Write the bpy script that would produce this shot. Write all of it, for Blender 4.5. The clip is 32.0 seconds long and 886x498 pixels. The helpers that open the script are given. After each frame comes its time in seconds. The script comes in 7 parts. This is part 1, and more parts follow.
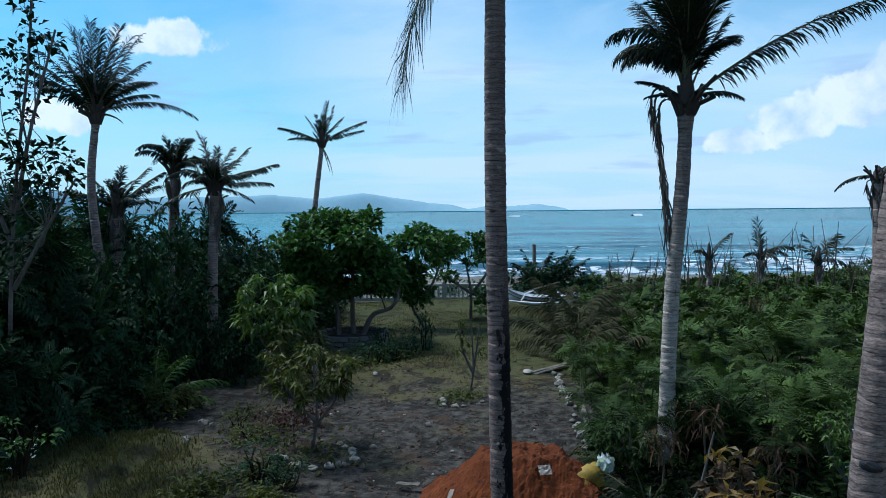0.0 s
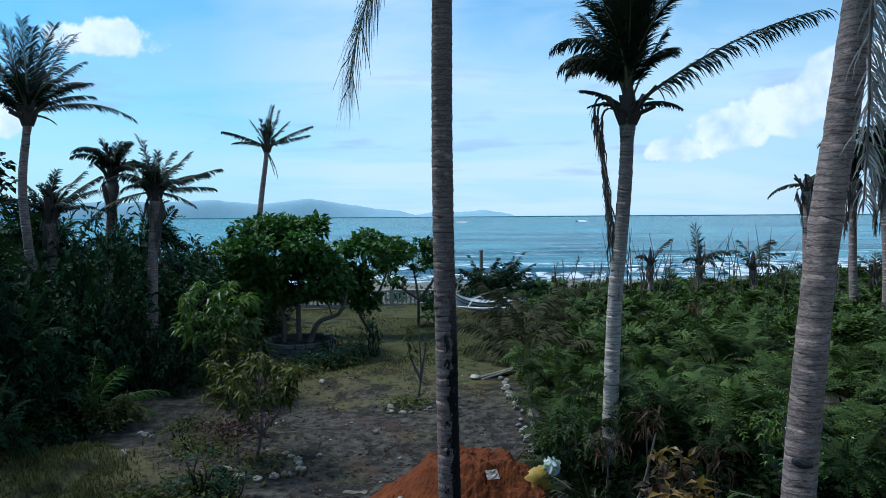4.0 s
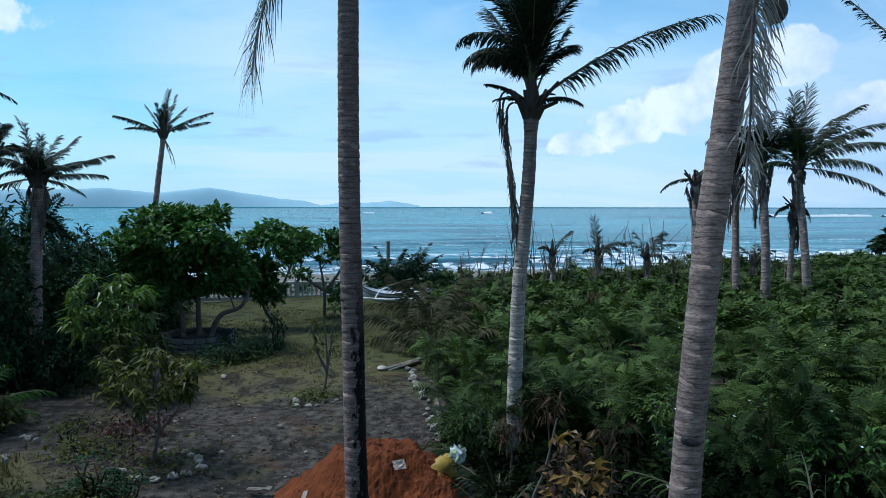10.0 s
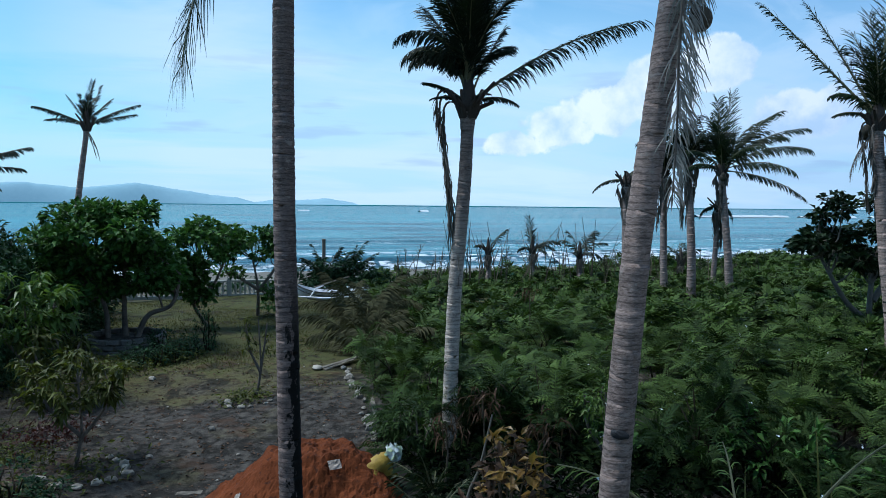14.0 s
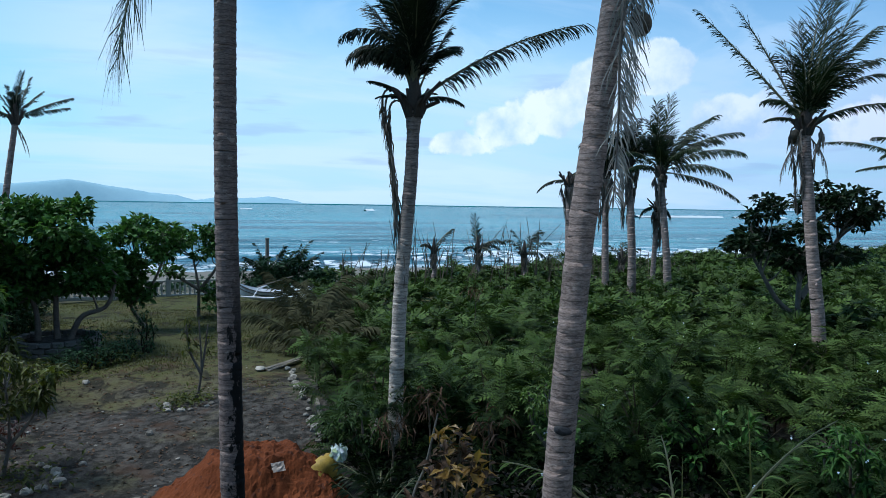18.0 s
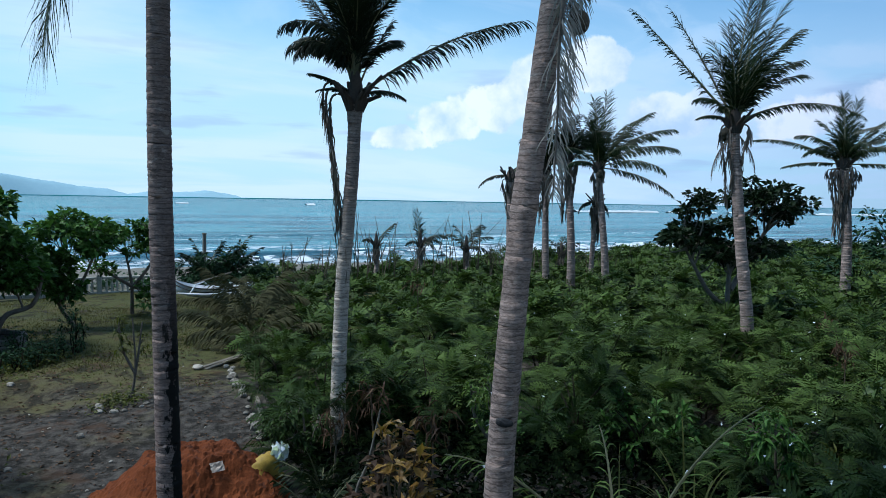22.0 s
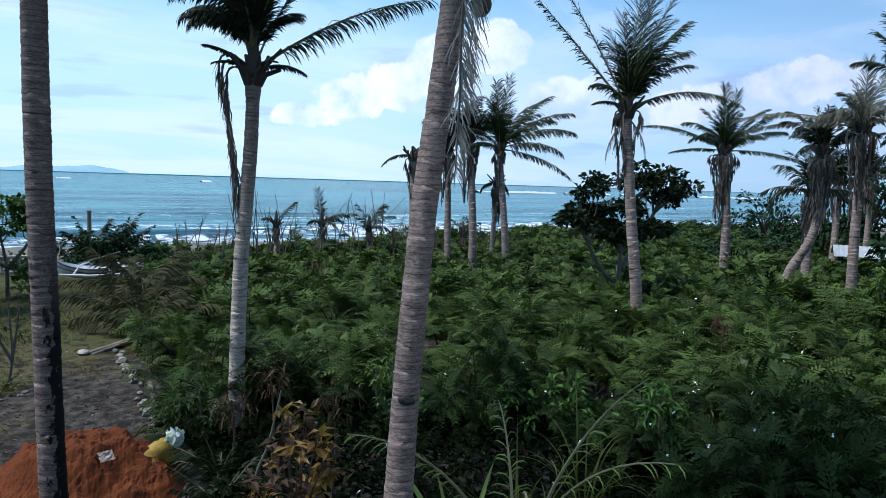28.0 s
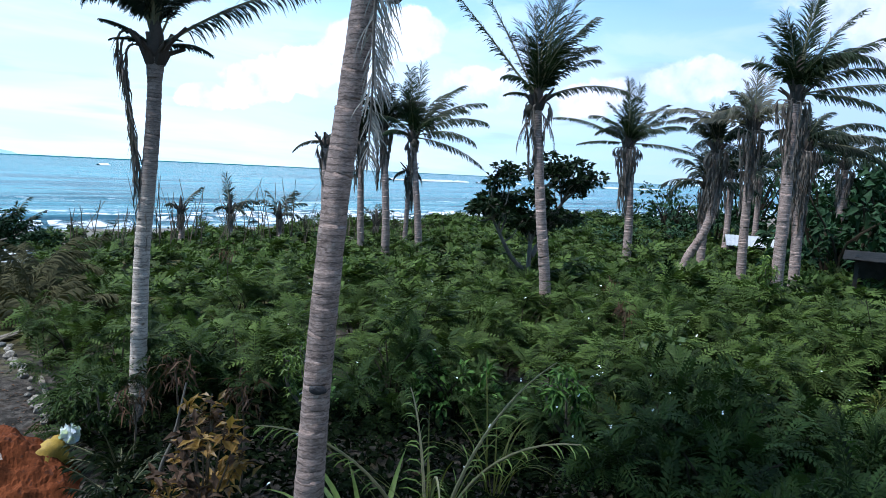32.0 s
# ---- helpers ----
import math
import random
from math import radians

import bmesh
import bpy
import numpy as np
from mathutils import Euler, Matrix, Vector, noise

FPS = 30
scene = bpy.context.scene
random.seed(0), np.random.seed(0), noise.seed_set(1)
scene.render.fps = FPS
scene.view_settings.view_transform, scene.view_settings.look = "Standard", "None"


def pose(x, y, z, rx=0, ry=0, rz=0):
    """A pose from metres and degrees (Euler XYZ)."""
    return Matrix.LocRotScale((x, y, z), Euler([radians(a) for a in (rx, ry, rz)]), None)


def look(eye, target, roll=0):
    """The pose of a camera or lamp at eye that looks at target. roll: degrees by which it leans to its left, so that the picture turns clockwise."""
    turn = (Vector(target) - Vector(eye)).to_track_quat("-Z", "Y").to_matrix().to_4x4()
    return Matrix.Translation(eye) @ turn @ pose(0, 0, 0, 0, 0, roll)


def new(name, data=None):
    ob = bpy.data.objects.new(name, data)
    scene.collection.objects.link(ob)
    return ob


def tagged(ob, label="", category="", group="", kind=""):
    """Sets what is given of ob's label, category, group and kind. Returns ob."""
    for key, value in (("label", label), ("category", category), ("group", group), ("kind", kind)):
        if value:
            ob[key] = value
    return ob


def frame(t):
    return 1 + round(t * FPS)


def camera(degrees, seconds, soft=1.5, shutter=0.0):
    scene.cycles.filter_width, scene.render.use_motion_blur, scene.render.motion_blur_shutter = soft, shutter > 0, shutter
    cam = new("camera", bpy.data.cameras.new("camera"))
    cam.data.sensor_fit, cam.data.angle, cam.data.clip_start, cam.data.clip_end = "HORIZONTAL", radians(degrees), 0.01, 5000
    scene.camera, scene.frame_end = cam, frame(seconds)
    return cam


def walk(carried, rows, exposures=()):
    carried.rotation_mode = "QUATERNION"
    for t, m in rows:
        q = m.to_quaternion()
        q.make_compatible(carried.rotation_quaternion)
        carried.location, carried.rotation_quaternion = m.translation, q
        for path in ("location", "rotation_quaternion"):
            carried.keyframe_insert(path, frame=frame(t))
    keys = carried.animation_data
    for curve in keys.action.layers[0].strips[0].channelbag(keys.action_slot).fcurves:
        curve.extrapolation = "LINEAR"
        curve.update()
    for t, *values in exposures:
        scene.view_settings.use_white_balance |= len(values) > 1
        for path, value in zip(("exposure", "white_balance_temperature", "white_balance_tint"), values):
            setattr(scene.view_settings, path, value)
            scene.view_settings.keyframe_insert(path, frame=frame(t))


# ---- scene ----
# The camera: a handheld phone on an upper balcony, turning slowly to the right.
cam = camera(65.55, 32.0, soft=0.6)
# seconds, place in metres, then yaw, pitch and roll in degrees
PATH = (
    (0, 0.000, 0.000, 4.600, 0.00, -3.25, -0.49),
    (0.5, 0.001, -0.000, 4.601, -0.62, -3.12, -0.42),
    (1, 0.001, -0.000, 4.601, -1.05, -3.08, -0.49),
    (1.5, 0.001, -0.000, 4.601, -1.50, -3.36, -0.45),
    (2, 0.001, -0.001, 4.601, -1.91, -3.26, -0.42),
    (2.5, 0.001, -0.002, 4.601, -2.43, -3.17, -0.39),
    (3, -0.000, -0.003, 4.601, -3.24, -2.94, -0.35),
    (3.5, 0.000, -0.004, 4.602, -3.88, -2.74, -0.35),
    (5.5, 0.001, -0.001, 4.602, -5.88, -3.05, -0.24),
    (6, 0.001, -0.001, 4.602, -6.47, -3.01, -0.12),
    (6.5, 0.001, -0.001, 4.602, -6.85, -3.34, -0.14),
    (7, 0.000, -0.001, 4.602, -7.60, -3.41, -0.22),
    (7.5, 0.001, -0.000, 4.602, -8.46, -3.56, -0.12),
    (8, 0.001, -0.000, 4.602, -9.25, -3.71, -0.08),
    (8.5, 0.000, -0.001, 4.603, -9.81, -3.61, -0.04),
    (9, -0.001, -0.003, 4.603, -10.76, -3.42, 0.01),
    (9.5, -0.001, -0.005, 4.604, -11.56, -3.42, 0.14),
    (10, -0.001, -0.005, 4.605, -12.13, -3.56, 0.07),
    (10.5, -0.001, -0.006, 4.605, -12.84, -3.64, 0.15),
    (11, -0.001, -0.006, 4.605, -13.42, -3.60, 0.27),
    (11.5, -0.002, -0.007, 4.605, -14.45, -3.69, 0.35),
    (12, -0.002, -0.008, 4.605, -15.53, -3.76, 0.39),
    (12.5, -0.002, -0.010, 4.606, -16.23, -3.61, 0.49),
    (13, -0.003, -0.011, 4.606, -16.58, -3.64, 0.48),
    (13.5, -0.003, -0.012, 4.607, -16.94, -3.59, 0.44),
    (14, -0.002, -0.013, 4.607, -17.41, -3.68, 0.56),
    (14.5, -0.002, -0.013, 4.607, -18.20, -3.41, 0.62),
    (16.5, -0.002, -0.015, 4.607, -19.71, -3.45, 0.74),
    (17, -0.001, -0.015, 4.607, -20.57, -3.45, 0.82),
    (17.5, -0.001, -0.015, 4.607, -21.19, -3.48, 0.88),
    (18, -0.001, -0.015, 4.607, -21.92, -3.69, 0.89),
    (18.5, -0.001, -0.016, 4.607, -22.58, -3.70, 1.01),
    (19, -0.001, -0.016, 4.607, -23.35, -3.74, 1.08),
    (19.5, -0.001, -0.017, 4.607, -23.98, -3.91, 1.19),
    (20, -0.001, -0.018, 4.608, -24.72, -3.91, 1.17),
    (20.5, -0.001, -0.019, 4.608, -25.20, -3.99, 1.26),
    (21, -0.001, -0.020, 4.608, -25.55, -3.96, 1.12),
    (21.5, 0.000, -0.020, 4.608, -26.26, -3.94, 1.02),
    (22, -0.000, -0.021, 4.608, -26.73, -4.06, 0.99),
    (22.5, -0.001, -0.022, 4.608, -27.56, -4.29, 0.99),
    (23, -0.001, -0.023, 4.609, -28.34, -4.26, 0.88),
    (23.5, -0.000, -0.024, 4.609, -29.19, -4.39, 0.92),
    (24, -0.001, -0.024, 4.609, -30.07, -4.56, 1.07),
    (24.5, -0.001, -0.024, 4.610, -30.59, -4.69, 1.21),
    (25, -0.001, -0.024, 4.610, -31.06, -4.84, 1.29),
    (25.5, -0.002, -0.025, 4.610, -31.82, -5.18, 1.38),
    (27.5, -0.002, -0.028, 4.611, -34.39, -5.36, 1.74),
    (28, -0.002, -0.029, 4.611, -34.87, -5.57, 1.79),
    (28.5, -0.002, -0.029, 4.612, -35.45, -5.69, 1.83),
    (29, -0.003, -0.031, 4.612, -36.43, -5.77, 1.97),
    (29.5, -0.004, -0.032, 4.613, -37.18, -5.88, 1.98),
    (30, -0.005, -0.033, 4.613, -37.90, -6.39, 2.21),
    (30.5, -0.004, -0.034, 4.613, -38.77, -6.53, 2.33),
    (31, -0.005, -0.034, 4.614, -39.43, -6.50, 2.30),
    (31.5, -0.005, -0.035, 4.614, -40.18, -6.46, 2.58),
    (32, -0.003, -0.038, 4.615, -42.17, -6.29, 2.73),
)
walk(cam, [(t, pose(x, y, z, 90 + tilt, 0, turn) @ pose(0, 0, 0, 0, 0, lean)) for t, x, y, z, turn, tilt, lean in PATH],
     exposures=[(0, -0.10, 5390, 8), (2, -0.05, 5400, 8), (9, -0.03, 5430, 8), (19, 0.0, 5500, 8), (24, 0.06, 5680, 9), (27, 0.08, 5700, 11), (28, 0.18, 5710, 13), (29, 0.36, 5710, 14), (32, 0.62, 5690, 14)])

# ---------------------------------------------------------------- node helpers
def nodes_of(m):
    m.use_nodes = True
    m.node_tree.nodes.clear()
    return m.node_tree


def add(nt, kind, props=None, **sockets):
    n = nt.nodes.new(kind)
    if props:
        n.operation = props["operation"]
    for k, v in sockets.items():
        s = n.inputs[int(k[1:])] if k[0] == "i" and k[1:].isdigit() else n.inputs[k.replace("_", " ")]
        if isinstance(v, bpy.types.NodeSocket):
            nt.links.new(v, s)
        else:
            s.default_value = v
    return n


def math_node(nt, op, a, b=0.0, clamp=False):
    n = add(nt, "ShaderNodeMath", {"operation": op}, i0=a, i1=b)
    n.use_clamp = clamp
    return n.outputs[0]


def ramp(nt, fac, stops, mode="LINEAR"):
    n = add(nt, "ShaderNodeValToRGB", Fac=fac)
    n.color_ramp.interpolation = mode
    e = n.color_ramp.elements
    while len(e) < len(stops):
        e.new(0.5)
    for el, (p, c) in zip(e, stops):
        el.position = p
        el.color = (c, c, c, 1) if isinstance(c, (int, float)) else (*c, 1)
    return n.outputs["Color"]


def mix_col(nt, fac, a, b, mode="MIX"):
    n = nt.nodes.new("ShaderNodeMix")
    n.data_type, n.blend_type = "RGBA", mode
    for s, v in ((n.inputs[0], fac), (n.inputs[6], a), (n.inputs[7], b)):
        if isinstance(v, bpy.types.NodeSocket):
            nt.links.new(v, s)
        else:
            s.default_value = v if isinstance(v, (int, float)) else (*v, 1)
    return n.outputs[2]


# ---------------------------------------------------------------- sky and sun
def make_sky():
    w = bpy.data.worlds.new("sky")
    scene.world = w
    nt = nodes_of(w)
    sky = add(nt, "ShaderNodeTexSky")
    sky.sky_type, sky.sun_disc = "NISHITA", False
    sky.sun_elevation, sky.sun_rotation = radians(53), radians(297)
    sky.air_density, sky.dust_density, sky.ozone_density = 1.3, 0.6, 2.2
    base = mix_col(nt, 1.0, sky.outputs[0], (0.053, 0.113, 0.134), "MULTIPLY")
    way = add(nt, "ShaderNodeTexCoord").outputs["Generated"]
    sep = add(nt, "ShaderNodeSeparateXYZ", Vector=way)
    x, y, z = sep.outputs
    # cloud sheets, laid out on a flat layer overhead
    zz = math_node(nt, "ADD", math_node(nt, "MAXIMUM", z, 0.0), 0.16)
    flat = add(nt, "ShaderNodeCombineXYZ", X=math_node(nt, "DIVIDE", x, zz), Y=math_node(nt, "DIVIDE", y, zz), Z=0.0).outputs[0]
    warp = add(nt, "ShaderNodeMapping", Vector=flat, Location=(3.1, 1.7, 0.0), Rotation=(0, 0, radians(-24)), Scale=(0.40, 1.15, 1.0)).outputs[0]
    sheet = add(nt, "ShaderNodeTexNoise", Vector=warp, Scale=0.9, Detail=7.0, Roughness=0.52, Distortion=0.5).outputs["Fac"]
    thin = ramp(nt, sheet, [(0.42, 0.0), (0.60, 0.95)], "EASE")
    # the veil thickens towards the horizon and towards the open sea on the right
    low = ramp(nt, z, [(0.0, 1.0), (0.10, 0.98), (0.18, 0.88), (0.24, 0.55), (0.32, 0.15), (0.8, 0.25)])
    side = ramp(nt, math_node(nt, "ADD", math_node(nt, "MULTIPLY", x, 0.5), 0.5), [(0.22, 0.18), (0.38, 0.32), (0.47, 0.92), (0.56, 1.0), (0.75, 1.0), (0.95, 0.95)])
    veil = math_node(nt, "MULTIPLY", low, side, True)
    veil = math_node(nt, "MAXIMUM", veil, ramp(nt, z, [(0.0, 0.90), (0.06, 0.75), (0.20, 0.0)]))
    veil = math_node(nt, "MAXIMUM", veil, ramp(nt, x, [(0.62, 0.0), (0.84, 0.60)]))
    col = mix_col(nt, math_node(nt, "MULTIPLY", veil, 0.84), base, (0.64, 0.85, 0.97))
    col = mix_col(nt, math_node(nt, "MULTIPLY", thin, math_node(nt, "MULTIPLY", side, 0.72)), col, (0.76, 0.88, 0.98))
    # mottled high haze
    mott = add(nt, "ShaderNodeTexNoise", Vector=flat, Scale=1.9, Detail=6.0, Roughness=0.55, Distortion=0.6).outputs["Fac"]
    col = mix_col(nt, math_node(nt, "MULTIPLY", ramp(nt, mott, [(0.42, 0.0), (0.62, 0.75)], "EASE"), ramp(nt, x, [(0.0, 0.15), (0.45, 0.7), (0.7, 0.9)])), col, (0.63, 0.81, 0.93))
    # grey-blue streaks low over the sea
    streak = add(nt, "ShaderNodeTexNoise", Vector=add(nt, "ShaderNodeMapping", Vector=way, Scale=(5.0, 5.0, 34.0)).outputs[0], Scale=1.0, Detail=4.0, Roughness=0.5).outputs["Fac"]
    streak = math_node(nt, "MULTIPLY", ramp(nt, streak, [(0.56, 0.0), (0.68, 0.5)], "EASE"), ramp(nt, z, [(0.02, 0.0), (0.06, 1.0), (0.16, 1.0), (0.24, 0.0)]))
    col = mix_col(nt, streak, col, (0.42, 0.56, 0.76))
    # heaped clouds: billows inside soft groups
    puff = add(nt, "ShaderNodeTexNoise", Vector=way, Scale=20.0, Detail=8.0, Roughness=0.58, Distortion=0.2).outputs["Fac"]
    heaps = None
    for bearing, lift, wide, tall, dens in CLOUDS:
        b, e = radians(bearing), radians(lift)
        c = (math.sin(b) * math.cos(e), math.cos(b) * math.cos(e), math.sin(e))
        across = add(nt, "ShaderNodeVectorMath", {"operation": "DOT_PRODUCT"}, i0=way, i1=(math.cos(b), -math.sin(b), 0.0)).outputs["Value"]
        front = add(nt, "ShaderNodeVectorMath", {"operation": "DOT_PRODUCT"}, i0=way, i1=c).outputs["Value"]
        u = math_node(nt, "DIVIDE", across, math.tan(radians(wide)))
        v = math_node(nt, "DIVIDE", math_node(nt, "SUBTRACT", z, c[2]), math.tan(radians(tall)))
        d2 = math_node(nt, "ADD", math_node(nt, "MULTIPLY", u, u), math_node(nt, "MULTIPLY", v, v))
        near = math_node(nt, "MULTIPLY", math_node(nt, "SUBTRACT", 1.0, d2, True), math_node(nt, "GREATER_THAN", front, 0.5))
        near = math_node(nt, "MULTIPLY", near, dens)
        heaps = near if heaps is None else math_node(nt, "MAXIMUM", heaps, near)
    body = math_node(nt, "ADD", math_node(nt, "MULTIPLY", heaps, 0.62), math_node(nt, "SUBTRACT", math_node(nt, "MULTIPLY", puff, 1.1), 0.72))
    mask = math_node(nt, "MULTIPLY", ramp(nt, body, [(0.04, 0.0), (0.20, 1.0)], "EASE"), ramp(nt, heaps, [(0.0, 0.0), (0.12, 1.0)]))
    shade = add(nt, "ShaderNodeTexNoise", Vector=add(nt, "ShaderNodeMapping", Vector=way, Location=(0.0, 0.0, -0.02)).outputs[0], Scale=16.0, Detail=6.0, Roughness=0.55).outputs["Fac"]
    tone = mix_col(nt, ramp(nt, shade, [(0.36, 0.0), (0.58, 1.0)]), (0.60, 0.76, 0.89), (1.0, 1.03, 1.04))
    col = mix_col(nt, math_node(nt, "MULTIPLY", mask, 0.90), col, tone)
    dim = ramp(nt, x, [(0.45, (1.0, 1.0, 1.0)), (0.72, (0.84, 0.86, 0.93)), (0.95, (0.66, 0.68, 0.78))])
    col = mix_col(nt, 1.0, col, dim, "MULTIPLY")
    bg = add(nt, "ShaderNodeBackground", Color=col, Strength=1.0)
    out = add(nt, "ShaderNodeOutputWorld")
    nt.links.new(bg.outputs[0], out.inputs[0])


# bearing and lift in degrees, half width and half height in degrees, fullness
CLOUDS = ((-21.5, 13.0, 5.4, 2.1, 0.78), (-29.0, 7.0, 3.2, 1.8, 0.9), (23.5, 5.0, 4.0, 1.4, 0.8), (27.0, 6.2, 4.0, 2.1, 1.0), (30.5, 7.6, 4.0, 2.6, 1.1), (34.5, 9.2, 4.0, 3.2, 1.15), (38.5, 10.8, 3.6, 2.6, 1.15),
          (44.5, 6.8, 5.0, 2.4, 1.0), (48.0, 8.2, 3.5, 1.8, 0.9), (54.0, 6.5, 5.0, 2.2, 0.95), (62.0, 8.0, 6.0, 2.2, 0.8), (74.0, 12.0, 9.0, 4.0, 0.8), (-3.0, 10.0, 2.2, 1.0, 0.6))
make_sky()
sun = new("sun", bpy.data.lights.new("sun", "SUN"))
sun.data.energy, sun.data.angle, sun.data.color = 4.6, radians(20), (1.0, 0.95, 0.86)
sun.matrix_world = look((-44, 20, 84), (0, 0, 0))


# ---------------------------------------------------------------- materials
def surface(name, dark, light, rough=0.8, scale=3.0, fine=40.0, bump=0.3, spec=0.3, coords="Object", speck=None, per="", leafy=0.0):
    m = bpy.data.materials.new(name)
    nt = nodes_of(m)
    tc = add(nt, "ShaderNodeTexCoord").outputs[coords]
    big = add(nt, "ShaderNodeTexNoise", Vector=tc, Scale=scale, Detail=5.0, Roughness=0.6).outputs["Fac"]
    small = add(nt, "ShaderNodeTexNoise", Vector=tc, Scale=fine, Detail=4.0, Roughness=0.65).outputs["Fac"]
    both = math_node(nt, "ADD", math_node(nt, "MULTIPLY", big, 0.6), math_node(nt, "MULTIPLY", small, 0.4))
    fac = ramp(nt, both, [(0.40, 0.0), (0.66, 1.0)] if per == "island" else [(0.34, 0.0), (0.66, 1.0)])
    if per:
        src = add(nt, "ShaderNodeObjectInfo").outputs["Random"] if per == "object" else add(nt, "ShaderNodeNewGeometry").outputs["Random Per Island"]
        own = 0.55
        fac = math_node(nt, "ADD", math_node(nt, "MULTIPLY", fac, 1.0 - own), math_node(nt, "MULTIPLY", src, own), True)
    col = mix_col(nt, fac, dark, light)
    if speck:
        spot = add(nt, "ShaderNodeTexNoise", Vector=tc, Scale=speck[1], Detail=3.0, Roughness=0.6).outputs["Fac"]
        col = mix_col(nt, ramp(nt, spot, [(speck[2], 0.0), (speck[2] + 0.05, 1.0)]), col, speck[0])
    bs = add(nt, "ShaderNodeBsdfPrincipled", Base_Color=col, Roughness=rough)
    bs.inputs["Specular IOR Level"].default_value = spec
    if bump:
        b = add(nt, "ShaderNodeBump", Strength=bump, Distance=0.02, Height=both)
        nt.links.new(b.outputs[0], bs.inputs["Normal"])
    out = add(nt, "ShaderNodeOutputMaterial")
    if leafy:
        tr = add(nt, "ShaderNodeBsdfTranslucent", Color=mix_col(nt, 1.0, col, (1.0, 1.15, 0.55), "MULTIPLY"))
        mx = add(nt, "ShaderNodeMixShader", i0=leafy, i1=bs.outputs[0], i2=tr.outputs[0])
        nt.links.new(mx.outputs[0], out.inputs[0])
    else:
        nt.links.new(bs.outputs[0], out.inputs[0])
    return m


def leaf_paint(name, dark, light, rough=0.5, spec=0.35, leafy=0.3):
    return surface(name, dark, light, rough, 1.2, 30.0, 0.0, spec, per="island", leafy=leafy)


# one leaf in two tones: the foreground's shade darkens the nearer copy's colour
M_FEATHER_SHADED = leaf_paint("thicket_leaf_shaded", (0.002, 0.006, 0.002), (0.052, 0.088, 0.022), 0.6, 0.08, 0.15)
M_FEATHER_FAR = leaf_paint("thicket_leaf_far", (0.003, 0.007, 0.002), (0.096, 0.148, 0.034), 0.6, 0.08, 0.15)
M_PALELEAF = leaf_paint("pale_green_leaf", (0.028, 0.050, 0.014), (0.090, 0.135, 0.044), 0.5, 0.15, 0.15)
M_BROAD = leaf_paint("broad_leaf", (0.005, 0.016, 0.005), (0.110, 0.220, 0.046), 0.5, 0.10, 0.2)
M_DARKLEAF = leaf_paint("dark_hedge_leaf", (0.003, 0.008, 0.003), (0.042, 0.090, 0.042), 0.6, 0.06, 0.12)
M_TREELEAF = leaf_paint("dark_tree_leaf", (0.002, 0.006, 0.002), (0.020, 0.038, 0.013), 0.5, 0.10, 0.1)
# near-black, so that the hollow's shade sits in the leaf colour
M_SHADELEAF = leaf_paint("undergrowth_leaf_shaded", (0.001, 0.0025, 0.001), (0.008, 0.015, 0.004), 0.8, 0.03, 0.05)
M_BRIGHT = leaf_paint("bright_leaf", (0.036, 0.065, 0.012), (0.155, 0.230, 0.046), 0.4, 0.2)
M_OLIVE = leaf_paint("olive_leaf", (0.014, 0.020, 0.005), (0.120, 0.130, 0.026), 0.5, 0.15)
M_CROTON = leaf_paint("croton_leaf", (0.11, 0.055, 0.012), (0.46, 0.27, 0.060), 0.4)
M_BROWNLEAF = leaf_paint("brown_leaf", (0.030, 0.017, 0.010), (0.110, 0.062, 0.032), 0.7, 0.2, 0.1)
M_PALM = leaf_paint("palm_leaflet", (0.003, 0.007, 0.004), (0.018, 0.030, 0.014), 0.5, 0.18, 0.10)
M_PALM_NEAR = leaf_paint("palm_leaflet_green", (0.003, 0.008, 0.003), (0.026, 0.044, 0.014), 0.5, 0.15, 0.12)
M_DEAD = leaf_paint("dead_frond", (0.055, 0.046, 0.040), (0.210, 0.178, 0.148), 0.8, 0.2, 0.1)
M_DRYGREY = leaf_paint("bleached_frond", (0.13, 0.12, 0.11), (0.40, 0.375, 0.345), 0.8, 0.1, 0.15)
M_HEART = leaf_paint("crown_fibre", (0.030, 0.024, 0.020), (0.090, 0.074, 0.062), 0.9, 0.1, 0.0)
M_PALE = leaf_paint("pale_frond", (0.080, 0.080, 0.062), (0.200, 0.190, 0.145), 0.7, 0.2, 0.15)
M_GRASS = leaf_paint("grass_blade", (0.030, 0.032, 0.011), (0.140, 0.131, 0.046), 0.7, 0.05, 0.2)
M_BARK = surface("bark", (0.055, 0.045, 0.038), (0.170, 0.145, 0.120), 0.9, 3.0, 30.0, 0.6, 0.2)
M_STEM = surface("stem", (0.040, 0.032, 0.022), (0.120, 0.095, 0.065), 0.85, 6.0, 50.0, 0.4, 0.2)
# darker copy of the stem colour, with the shade inside shrubs painted in
M_SHADESTEM = surface("stem_shaded", (0.010, 0.009, 0.006), (0.040, 0.032, 0.022), 0.9, 6.0, 50.0, 0.3, 0.05)
M_RACHIS = surface("frond_stalk", (0.060, 0.065, 0.030), (0.150, 0.140, 0.075), 0.6, 4.0, 40.0, 0.2)
M_ROCK = surface("coral_stone", (0.025, 0.022, 0.018), (0.390, 0.360, 0.305), 0.9, 9.0, 40.0, 0.8, 0.2, per="object")
M_CONCRETE = surface("old_concrete", (0.050, 0.047, 0.044), (0.165, 0.156, 0.142), 0.9, 1.5, 30.0, 0.4, 0.2)
M_RAIL = surface("weathered_paint", (0.190, 0.180, 0.148), (0.380, 0.362, 0.300), 0.8, 2.0, 40.0, 0.3, 0.2)
